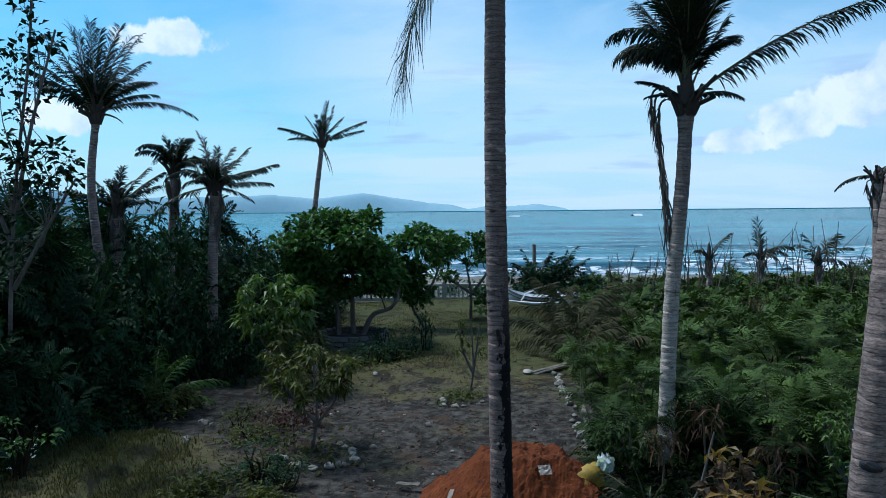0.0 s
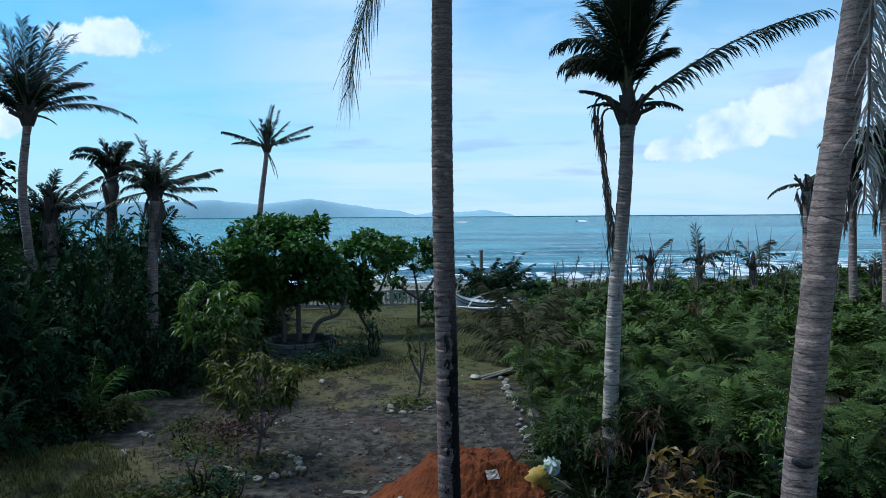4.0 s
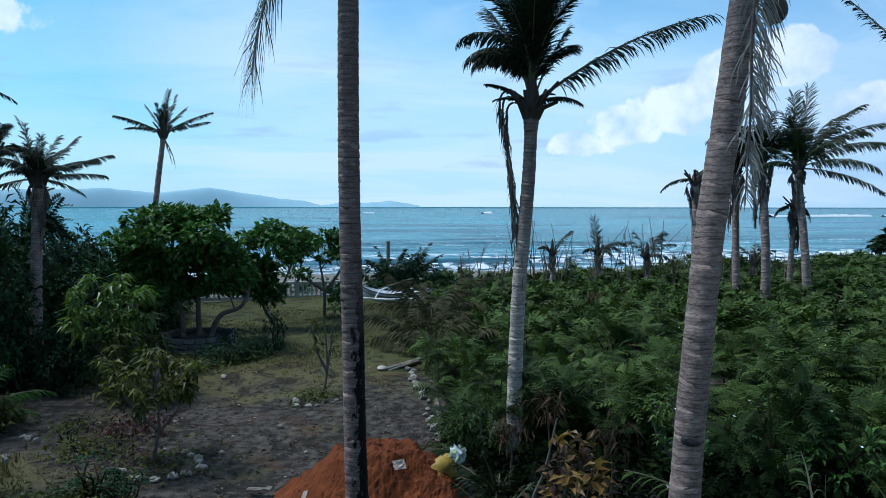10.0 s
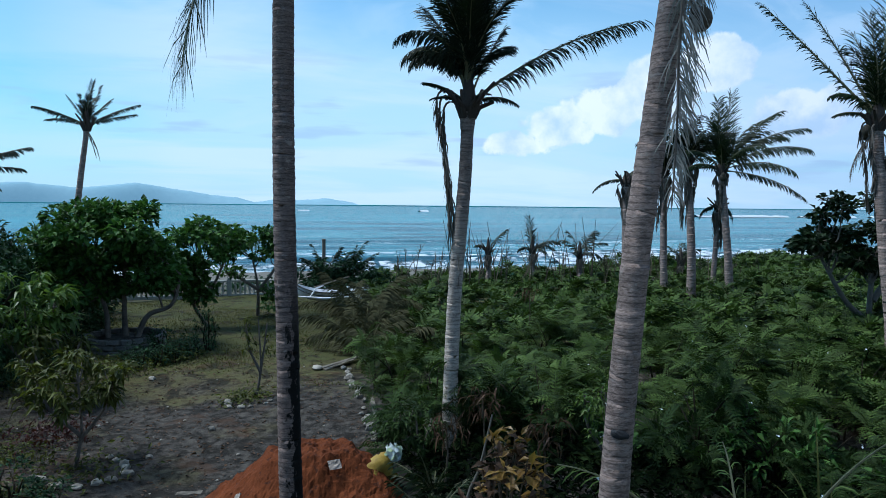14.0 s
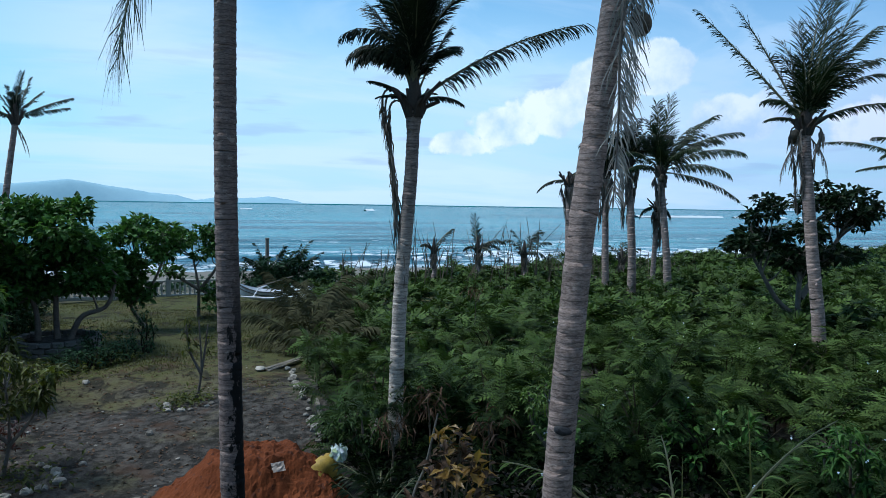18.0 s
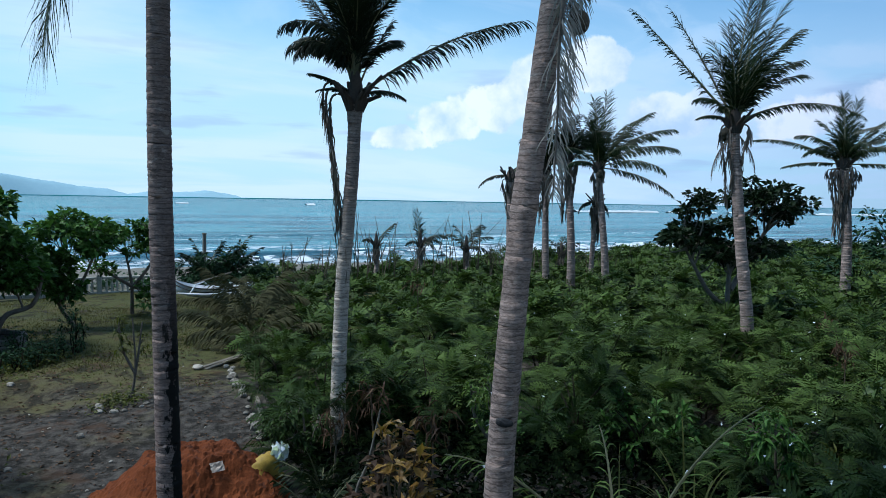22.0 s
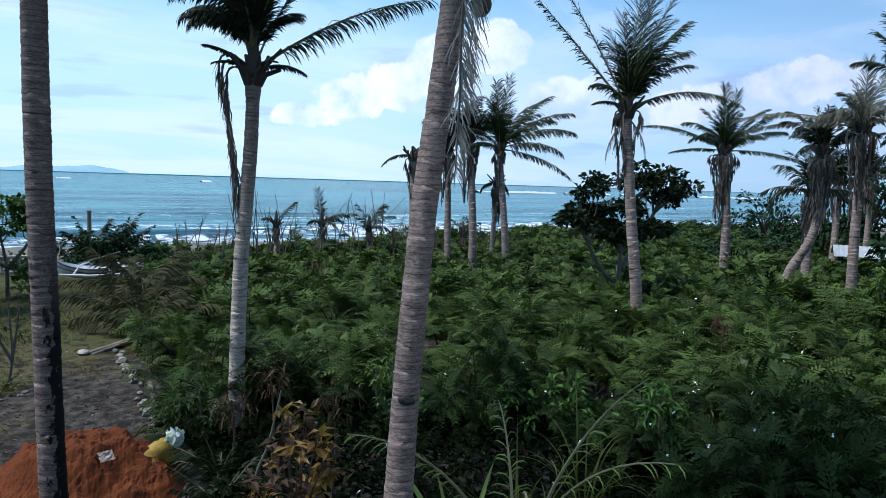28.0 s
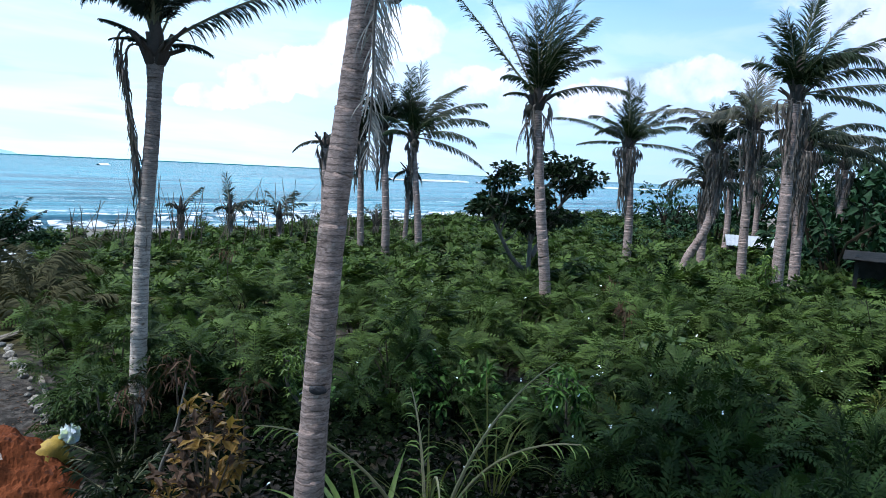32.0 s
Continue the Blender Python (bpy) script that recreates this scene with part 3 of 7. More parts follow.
def limbs(rng, n, r, h, thick):
    """Bent stems from the foot of a shrub to its outside."""
    out = []
    for _ in range(n):
        a, t = rng.uniform(0, 6.28), rng.uniform(0.5, 1.0)
        e = np.array([math.cos(a) * r * t * 0.8, math.sin(a) * r * t * 0.8, h * rng.uniform(0.6, 0.95)])
        m = e * (0.35, 0.35, 0.55) + rng.normal(0, 0.06, 3)
        f = np.array([math.cos(a) * 0.08, math.sin(a) * 0.08, -0.05])
        out.append(tube(spline([f, m, e], 6), np.linspace(thick, thick * 0.3, 6), 5))
    return joined(out)


# ---------------------------------------------------------------- the lie of the land


def smooth(a, b, v):
    t = np.clip((np.asarray(v, float) - a) / (b - a), 0, 1)
    return t * t * (3 - 2 * t)


def land(x, y):
    """Height of the ground."""
    x, y = np.asarray(x, float), np.asarray(y, float)
    h = 0.05 * np.sin(0.7 * x + 0.4 * y) + 0.04 * np.sin(1.3 * y - 0.6 * x + 1.0) + 0.02 * np.sin(3.1 * x + 2.3 * y)
    h = h - 3.4 * smooth(40, 87, y)
    bed = smooth(-5.45, -5.68, x + 0.12 * np.sin(1.3 * y) + 0.05 * np.sin(4.1 * y) + 0.09 * (12.6 - y)) * smooth(8.0, 9.5, y) * smooth(14.0, 13.0, y)
    return h + 0.26 * bed


def make_ground():
    xs = np.concatenate([[-4000, -900, -250], np.arange(-60, -16, 2.0), np.arange(-16, 20, 0.28), np.arange(20, 100, 2.0), [250, 900, 4000]])
    ys = np.concatenate([[-3000, -600, -120], np.arange(-40, 4, 2.0), np.arange(4, 40, 0.3), np.arange(40, 92, 1.5), [100]])
    gx, gy = np.meshgrid(xs, ys, indexing="ij")
    gz = land(gx, gy)
    n, m = len(xs), len(ys)
    i, j = np.meshgrid(np.arange(n - 1), np.arange(m - 1), indexing="ij")
    f = np.stack([i * m + j, (i + 1) * m + j, (i + 1) * m + j + 1, i * m + j + 1], -1).reshape(-1, 4)
    tagged(new("ground", np_mesh("ground", np.stack([gx, gy, gz], -1).reshape(-1, 3), f, M_GROUND, True)), "dark sandy garden soil with dry turf running to a beach", "ground", kind="structure")


SEA = -2.2


def make_sea():
    xs = np.concatenate([[-4600, -1500, -600, -320], np.arange(-200, 260, 3.0), [330, 600, 1500, 4600]])
    ys = np.concatenate([np.arange(50, 130, 0.8), np.arange(130, 300, 4.0), [340, 420, 600, 900, 1500, 2600, 4700]])
    gx, gy = np.meshgrid(xs, ys, indexing="ij")
    near = smooth(300, 110, gy)
    ph = gy * 0.42 + 0.8 * np.sin(gx * 0.045) + 0.5 * np.sin(gx * 0.11 + 1.0)
    gz = SEA + near * (0.22 * np.maximum(0, np.sin(ph)) ** 3 + 0.05 * np.sin(gx * 0.5 + gy * 0.9))
    # a breaking swell, higher on some stretches
    crest = 81 + 2.5 * np.sin(gx * 0.035) + 1.2 * np.sin(gx * 0.09 + 2)
    gz = gz + 0.55 * np.exp(-((gy - crest) / 1.6) ** 2) * (0.55 + 0.45 * np.sin(gx * 0.06 + 0.5))
    n, m = len(xs), len(ys)
    i, j = np.meshgrid(np.arange(n - 1), np.arange(m - 1), indexing="ij")
    f = np.stack([i * m + j, (i + 1) * m + j, (i + 1) * m + j + 1, i * m + j + 1], -1).reshape(-1, 4)
    tagged(new("water", np_mesh("water", np.stack([gx, gy, gz], -1).reshape(-1, 3), f, M_SEA, True)), "turquoise sea with low swells and white breakers", "sea", kind="structure")


def foam_line(y0, x0, x1, width, seed, wander=2.5, gaps=-0.2):
    """A ragged, low ridge of foam along the shore."""
    rng = np.random.default_rng(seed)
    xs = np.arange(x0, x1, 0.5)
    y = y0 + wander * np.sin(xs * 0.035) + 1.2 * np.sin(xs * 0.09 + 2)
    rag = np.convolve(rng.normal(0, 1, len(xs) + 12), np.ones(13) / 13, "valid") * 1.6
    w = width * (0.35 + 0.65 * np.abs(np.sin(xs * 0.05 + seed) * np.sin(xs * 0.017 + seed * 2))) * np.clip(1 + 0.5 * rag, 0.4, 1.7)
    cols = []
    for k, hgt in ((-1.0, 0.0), (-0.5, 0.20), (0.0, 0.48), (0.6, 0.16), (1.0, -0.1)):
        cols.append(np.stack([xs, y + w * k, SEA + 0.12 + hgt * (0.6 + w / width)], -1))
    v = np.stack(cols, 1)
    n, m = v.shape[:2]
    i, j = np.meshgrid(np.arange(n - 1), np.arange(m - 1), indexing="ij")
    f = np.stack([i * m + j, (i + 1) * m + j, (i + 1) * m + j + 1, i * m + j + 1], -1)
    gone = (np.sin(xs * 0.11 + seed) + np.sin(xs * 0.043 + 2 * seed) + 0.7 * np.sin(xs * 0.29 + seed) + 0.5 * rag) < gaps
    f = f[~gone[:-1]].reshape(-1, 4)
    return v.reshape(-1, 3), f


def make_foam():
    v, f = joined([foam_line(81, -150, 220, 2.6, 3, gaps=-0.9), foam_line(71.5, -150, 200, 2.6, 8, gaps=-1.2), foam_line(76, -120, 160, 1.6, 5, gaps=0.1)])
    tagged(new("surf", np_mesh("surf", v, f, M_BROKEN, True)), "white foam of waves breaking near the beach", "surf", kind="stuff")
    reef = [foam_line(620, 60 + 110 * k, 60 + 110 * k + w, 7.0, 20 + k, 6.0) for k, w in enumerate((26, 50))]
    reef += [foam_line(395, 300, 470, 5.0, 31, 3.0, -0.9), foam_line(350, 420, 620, 5.0, 33, 3.0, -0.9)]
    v, f = joined(reef)
    v[:, 2] = SEA + (v[:, 2] - SEA) * 1.9
    tagged(new("reef_surf", np_mesh("reef_surf", v, f, M_FOAM, True)), "white caps breaking over a far reef", "surf", kind="stuff")


def make_hills():
    """Far islands on the horizon: ridges with sides."""
    specs = (("island", (-2600, -2273, -1973, -1818, -1600, -1392, -1180, -964, -840, -719, -590, -466, -370, -272, -120, 55, 160),
              (150, 142, 124, 97, 82, 84, 90, 98, 86, 76, 92, 107, 92, 73, 52, 38, 6), 4000, 7),
             ("headland", (120, 251, 330, 440, 541, 600, 650, 700, 715), (5, 24, 17, 27, 39, 27, 22, 13, 3), 4050, 9))
    for name, px, pz, dist, seed in specs:
        rng = np.random.default_rng(seed)
        xs = np.arange(px[0], px[-1] + 1, 12.0)
        top = np.interp(xs, px, pz) + np.convolve(rng.normal(0, 6, len(xs)), np.ones(9) / 9, "same")
        top = np.maximum(top, 0.5)
        ys = np.sqrt(np.maximum(dist**2 - xs**2, 1000.0**2))
        cols = []
        for k in np.linspace(0, 1, 7):
            prof = np.sin(k * np.pi / 2) if k < 1 else 1.0
            cols.append(np.stack([xs, ys + (k - 1) * 130, SEA + (top - SEA) * prof], -1))
        cols.append(np.stack([xs, ys + 200, np.full(len(xs), SEA)], -1))
        v = np.stack(cols, 1)
        n, m = v.shape[:2]
        i, j = np.meshgrid(np.arange(n - 1), np.arange(m - 1), indexing="ij")
        f = np.stack([i * m + j, (i + 1) * m + j, (i + 1) * m + j + 1, i * m + j + 1], -1).reshape(-1, 4)
        tagged(new(name, np_mesh(name, v.reshape(-1, 3), f, M_HILL, True)), "low hills of a far island on the horizon, haze painted blue-green", "island", kind="structure")


make_ground()
make_sea()
make_foam()
make_hills()


def box(bm, lo, hi):
    v = [bm.verts.new((x, y, z)) for x in (lo[0], hi[0]) for y in (lo[1], hi[1]) for z in (lo[2], hi[2])]
    for q in ((0, 1, 3, 2), (4, 6, 7, 5), (0, 4, 5, 1), (2, 3, 7, 6), (0, 2, 6, 4), (1, 5, 7, 3)):
        bm.faces.new([v[i] for i in q])


def make_house():
    """Unseen plain house: the camera's balcony slab; wall and roof enlarged to block light."""
    for name, lo, hi, lab in (("balcony_floor", (-5, -2.2, 2.86), (6, 0.45, 3.02), "plain concrete balcony floor"), ("wall_back", (-15, -2.6, -0.2), (8, -2.2, 7.6), "unseen plain plastered wall behind the balcony, sized to block light"),
                              ("wall_lower", (-5, -0.2, -0.2), (6, 0.0, 2.86), "plain plastered lower house wall"), ("roof", (-15.4, -9.0, 7.6), (8.4, -1.9, 7.8), "unseen plain flat roof, added to block light")):
        bm = bmesh.new()
        box(bm, lo, hi)
        me = bpy.data.meshes.new(name)
        bm.to_mesh(me)
        bm.free()
        me.materials.append(M_PLASTER)
        tagged(new(name, me), lab, "wall", kind="structure")


make_house()


# ---------------------------------------------------------------- palms
def frond_chunks(rng, length, lift, droop, leaf, hang, pairs, wind=(0, 0, 0), gap=0.0, wide=0.045, bare=0.14, twist=0.0):
    """A palm frond along x from the crown: (stalk, leaflets), each (verts, quads). The leaflets bend down and with the wind towards their tips."""
    n = 16
    s = np.linspace(0, 1, n)
    ang = np.radians(lift - droop * s**1.4)
    step = length / (n - 1)
    px = np.concatenate([[0], np.cumsum(np.cos(ang[:-1]) * step)])
    pz = np.concatenate([[0], np.cumsum(np.sin(ang[:-1]) * step)])
    wind = np.array(wind, float)
    pts = np.stack([px, twist * length * s**2, pz], -1) + wind * (length * 0.55 * s**1.8)[:, None]
    stalk = tube(pts, np.interp(s, [0, 0.12, 1], [0.055, 0.028, 0.006]) * (0.6 + length * 0.16), 5)
    u = np.repeat(bare + (1 - bare) * (np.arange(pairs) + 0.5) / pairs, 2) + rng.uniform(-0.4, 0.4, 2 * pairs) * (1 - bare) / pairs
    sd = np.tile([-1.0, 1.0], pairs)
    # torn stretches, where leaflets are missing
    tear = np.sin(u * rng.uniform(14, 26) + rng.uniform(0, 6.28)) > 0.80
    keep = rng.random(2 * pairs) > np.where(tear, min(0.9, gap * 6), gap * 0.6)
    u, sd = u[keep], sd[keep]
    k = len(u)
    c = np.stack([np.interp(u, s, pts[:, q]) for q in range(3)], -1)
    a = np.interp(u, s, ang)
    zero = np.zeros(k)
    fwd = np.stack([np.cos(a), zero, np.sin(a)], -1)
    nrm = np.stack([-np.sin(a), zero, np.cos(a)], -1)
    ll = leaf * (0.40 + 0.70 * np.sin(np.pi * np.clip(0.12 + 0.80 * u, 0, 1)) ** 0.7) * rng.uniform(0.75, 1.14, k)
    d = fwd * (0.75 + 0.55 * u)[:, None] + np.stack([zero, sd * 0.60, zero], -1) + nrm * 0.10 + rng.normal(0, 0.15, (k, 3)) + wind * 0.9 + np.array([0, 0, -0.16 * hang])
    rows, p = [c], c
    for seg in (0.34, 0.36, 0.30):
        d = d / (np.linalg.norm(d, axis=1)[:, None] + 1e-9)
        p = p + d * (ll * seg)[:, None]
        rows.append(p)
        d = d + np.array([0, 0, -0.52 * hang]) + wind * 0.55 + rng.normal(0, 0.06, (k, 3))
    v = np.stack([np.stack([r - fwd * (wide * 0.5 * w), r + fwd * (wide * 0.5 * w)], 1) for r, w in zip(rows, (0.55, 1.0, 0.85, 0.12))], 1)
    base = (np.arange(k) * 8)[:, None]
    f = np.concatenate([base + np.array([[2 * q, 2 * q + 1, 2 * q + 3, 2 * q + 2]]) for q in range(3)])
    return stalk, (v.reshape(-1, 3), f)


def strip_chunks(rng, out, rise, length, close, leaf, pairs, wide):
    """A dead frond broken at its foot: it loops out of the crown and hangs by the stem, its leaflets lying along it."""
    sway = rng.normal(0, 0.05, 3)
    pts = spline([(0, 0, 0), (out * 0.55, 0, rise), (out, 0, rise * 0.75 - 0.08), (out * (0.55 + 0.5 * close), sway[0], -length * 0.32),
                  (out * (0.2 + 0.8 * close), sway[1], -length * 0.66), (out * close, sway[2], -length)], 22)
    s = np.linspace(0, 1, 22)
    stalk = tube(pts, np.interp(s, [0, 0.2, 1], [0.040, 0.024, 0.006]), 5)
    tang = np.gradient(pts, axis=0)
    tang /= np.linalg.norm(tang, axis=1)[:, None]
    vs, fs = [], []
    for i in range(int(pairs * 1.5)):
        u = 0.34 + 0.66 * rng.random()
        c = np.array([np.interp(u, s, pts[:, k]) for k in range(3)])
        d = np.array([np.interp(u, s, tang[:, k]) for k in range(3)]) * 0.6 + (0, 0, -0.6) + rng.normal(0, 0.11, 3)
        d /= np.linalg.norm(d)
        ll = leaf * rng.uniform(0.6, 1.2)
        m = c + d * ll * 0.5 + rng.normal(0, 0.02, 3)
        e = m + (d * 0.5 + (0, 0, -0.6) + rng.normal(0, 0.10, 3)) * ll * 0.5
        w = np.array([math.cos(i * 2.4), math.sin(i * 2.4), 0.0]) * wide * 0.5
        k = len(vs)
        vs += [c - w * 0.6, c + w * 0.6, m + w, m - w, e + w * 0.15, e - w * 0.15]
        fs += [(k, k + 1, k + 2, k + 3), (k + 3, k + 2, k + 4, k + 5)]
    return stalk, (np.array(vs), np.array(fs))


def palm_trunk(points, r0, r1, seed, step=0.075, sides=14, crown=0.0):
    """A palm stem with a ringed, slightly ragged surface."""
    rng = np.random.default_rng(seed)
    p = np.asarray(points, float)
    length = np.linalg.norm(np.diff(p, axis=0), axis=1).sum()
    rings = max(6, int(length / step))
    t = (np.arange(rings)[:, None] + np.array([0.0, 0.14, 0.55, 0.93])[None]).ravel() / rings
    dense = spline(p, rings * 8)
    c = np.stack([np.interp(t, np.linspace(0, 1, rings * 8), dense[:, k]) for k in range(3)], -1)
    r = r0 + (r1 - r0) * t + 0.35 * r0 * np.exp(-t * length / 0.5)
    saw = np.tile([0.984, 1.008, 1.003, 0.999], rings) + np.repeat(rng.normal(0, 0.007, rings), 4)
    if crown:
        r = r * (1 + crown * smooth(1 - 0.45 / length, 1.0, t))
    rr = (r * saw)[:, None] * (1 + rng.normal(0, 0.014, (rings * 4, sides)))
    rr[1::4] *= 1 + 0.02 * rng.random((rings, sides))
    # the ring scars are neither level nor evenly spaced
    v, f = tube(c, rr, sides)
    a = np.tile(np.linspace(0, 2 * np.pi, sides, endpoint=False), rings * 4)
    tilt = np.repeat(rng.normal(0, 0.16, rings) * step, 4 * sides)
    v[:, 2] += tilt * np.cos(a + np.repeat(rng.uniform(0, 6.28, rings), 4 * sides)) + np.repeat(rng.normal(0, 0.10, rings) * step, 4 * sides)
    return v, f


def bearing_of(x, y):
    return math.degrees(math.atan2(x, y))


def palm(points, r0, r1, fronds, label, seed, leaf_mat=None, dead=(), nuts=0, leaf=0.55, pairs=50, step=0.12, stained=False, wind=0.07, wide=0.042, group="coconut palms", heart=0.8, bare=0.14, pale=False, full=1.0, flare=0.12):
    """One coconut palm. Each frond: (way, lift, droop, length) with way in degrees as the balcony sees it: 0 to the right, 90 away, 180 to the left."""
    rng = np.random.default_rng(seed)
    leaf_mat = leaf_mat or M_PALM
    foot = np.array(points[0], float)
    ob = thing("coconut_palm", foot, label, "palm tree", group)
    rel = [np.array(q, float) - foot for q in points]
    v, f = palm_trunk(rel, r0, r1, seed, step, crown=flare)
    part("trunk", np_mesh("palm_trunk", v, f, M_TRUNK_STAINED if stained else M_TRUNK_PALE if pale else M_TRUNK, True), ob)
    top = rel[-1]
    b = bearing_of(points[-1][0], points[-1][1])
    # husk: the fibrous heart the fronds rise from
    hv, hf = tube([top + (0, 0, z * heart) for z in (-0.12, 0.05, 0.25, 0.5, 0.8, 1.1)], [r1 * 1.05, r1 * (0.3 + full), r1 * (0.25 + full), r1 * full, r1 * 0.75, 0.02], 12)
    hv = hv + rng.normal(0, r1 * 0.11, hv.shape)
    part("crown_heart", np_mesh("crown_heart", hv, hf, M_HEART), ob, "brown fibrous heart of the crown")
    for k in range(11):
        a = radians(33 * k + rng.uniform(-16, 16))
        d = np.array([math.cos(a), math.sin(a), 0.0])
        up = rng.uniform(0.15, 0.55)
        part("frond_stub", np_mesh("frond_stub", *tube([top + d * r1 * 0.9 + (0, 0, -0.12), top + d * (r1 + 0.10) + (0, 0, up * 0.4), top + d * (r1 + 0.12 + 0.3 * rng.random()) + (0, 0, up)], [0.06, 0.045, 0.03], 6), M_HEART), ob)
    if len(fronds) > 8 and r1 < 0.3:
        reach = np.median([s[3] for s in fronds])
        fronds = list(fronds) + [(36 * k + rng.uniform(0, 30), rng.uniform(62, 88), rng.uniform(10, 60), reach * rng.uniform(0.5, 0.85)) for k in range(7)]
    for kind, specs in (("live", fronds), ("dead", dead)):
        for way, lift, droop, length, *kink in specs:
            a = radians(way)
            blow = (wind * math.cos(a), -wind * math.sin(a), 0.0) if kind == "live" else (0, 0, 0)
            if kink and kind == "dead":
                out = kink[0] * length * math.cos(radians(lift)) + r1
                st, lv = strip_chunks(rng, out, kink[0] * length * math.sin(radians(lift)) + 0.05, length * (1 - kink[0]), rng.uniform(0.3, 0.7) if out < 0.5 else 0.25, 0.40, pairs, wide * 0.8)
            else:
                hang = rng.uniform(0.15, 0.45) + 1.5 * max(0.0, math.cos(radians(lift))) * rng.uniform(0.6, 1.1) + max(0.0, droop - 60) / 60 * 1.3 if kind == "live" else rng.uniform(2.4, 3.4)
                st, lv = frond_chunks(rng, length, lift, droop, leaf * 1.30 * (kink[0] if kink else 1.0) * (length / 2.4) ** 0.7, hang, int(pairs * (0.80 + 0.22 * length)), blow, 0.06 if kind == "live" else 0.25, wide * (0.72 if kind == "live" else 0.6), bare=bare if lift > 65 else 0.14, twist=rng.normal(0, 0.10))
            m = pose(*(top + (0, 0, 0.12 if kind == "live" else -0.08)), 0, 0, way - b)
            leaf_ob = part("frond" if kind == "live" else "dead_frond", np_mesh("frond", *lv, leaf_mat if kind == "live" else M_DEAD), ob, "" if kind == "live" else "dry brown hanging frond", m)
            part("stalk", np_mesh("stalk", *st, M_RACHIS if kind == "live" else M_DEAD), leaf_ob)
    for i in range(nuts):
        a = rng.uniform(0, 6.28)
        bm = bmesh.new()
        bmesh.ops.create_icosphere(bm, subdivisions=2, radius=0.12)
        bmesh.ops.scale(bm, vec=(0.9, 0.9, 1.2), verts=bm.verts)
        bmesh.ops.translate(bm, vec=Vector(top) + Vector((math.cos(a) * r1 * 2.0, math.sin(a) * r1 * 2.0, -0.12 - 0.1 * (i % 2))), verts=bm.verts)
        bm_part("coconut", bm, M_NUT, ob, "", True)
    return ob


def ruff(rng, n, lift, spread, droop, length, ways=(0, 360)):
    """A list of n fronds fanned round the crown."""
    out = []
    for i in range(n):
        w = ways[0] + (ways[1] - ways[0]) * (i + rng.uniform(0.1, 0.9)) / n
        out.append((w, lift + rng.uniform(-spread, spread), droop * rng.uniform(0.7, 1.3), length * rng.uniform(0.8, 1.12)))
    return out


def skirt(rng, n, length):
    """Dead fronds hanging straight down round the stem."""
    return [(360 * (i + rng.uniform(0, 0.8)) / n, rng.uniform(-35, 15), 0, length * rng.uniform(0.6, 1.15), rng.uniform(0.06, 0.14)) for i in range(n)]


R = np.random.default_rng(11)
GREY = "coconut palm with grey ringed trunk "
# the two trunks in front of the balcony and the wind-torn palm between them
palm([(0.80, 8.95, 0.0), (0.75, 8.92, 1.0), (0.72, 8.92, 2.9), (0.69, 8.92, 4.35), (0.68, 8.92, 5.8), (0.69, 8.92, 7.2), (0.71, 8.95, 9.0)], 0.150, 0.128,
     ruff(R, 16, 45, 30, 60, 3.0) + [(207, -55, 30, 3.3, 1.1)], GREY + "and black lichen stains", 21, M_PALM_NEAR, wind=0.0, leaf=0.5, pairs=74, step=0.105, stained=True, nuts=4)
palm([(3.84, 11.80, 0.0), (3.85, 11.78, 0.4), (3.86, 11.77, 1.14), (3.89, 11.77, 2.19), (3.93, 11.75, 3.23), (4.01, 11.72, 4.26), (4.08, 11.70, 5.28), (4.11, 11.69, 6.28)], 0.146, 0.112,
     ruff(R, 18, 86, 3, 8, 3.2) + [(180, 87, 24, 2.7), (170, 87, 36, 2.4), (195, 87, 50, 2.2), (205, 87, 60, 2.1), (5, 88, 18, 2.8), (350, 87, 25, 2.6), (15, 88, 36, 2.2), (340, 88, 40, 2.0), (270, 86, 70, 2.0), (300, 85, 70, 2.0), (240, 85, 70, 2.0),
        (188, 84, 116, 1.6), (176, 88, 140, 1.9), (168, 80, 104, 1.5), (198, 87, 128, 2.1), (182, 90, 150, 1.7), (10, 87, 84, 1.4), (345, 87, 90, 1.3),
        (2, 37, 27, 3.35, 0.9), (0, 24, 60, 0.9, 0.75), (176, 40, 40, 0.9, 0.5), (188, 25, 50, 0.7, 0.5), (320, 40, 60, 0.5, 0.5)],
     GREY + "and torn upright crown", 22, M_PALM, dead=[(181, 40, 0, 3.3, 0.18), (186, 34, 0, 3.7, 0.13), (176, 30, 0, 2.5, 0.15)], leaf=0.35, pairs=64, step=0.10, wide=0.034, heart=0.7, bare=0.30, wind=0.02, pale=True, full=1.0, flare=0.28)
LEANER = palm([(3.34, 5.51, 0.0), (3.39, 5.48, 1.4), (3.43, 5.46, 2.4), (3.48, 5.42, 3.43), (3.55, 5.38, 4.46), (3.65, 5.32, 5.45), (3.74, 5.25, 6.45), (3.82, 5.20, 7.3)], 0.142, 0.114,
     ruff(R, 22, 50, 22, 40, 4.2), GREY + "leaning over the thicket", 23, M_PALM_NEAR, leaf=0.6, pairs=64, step=0.125, nuts=3, wide=0.040)


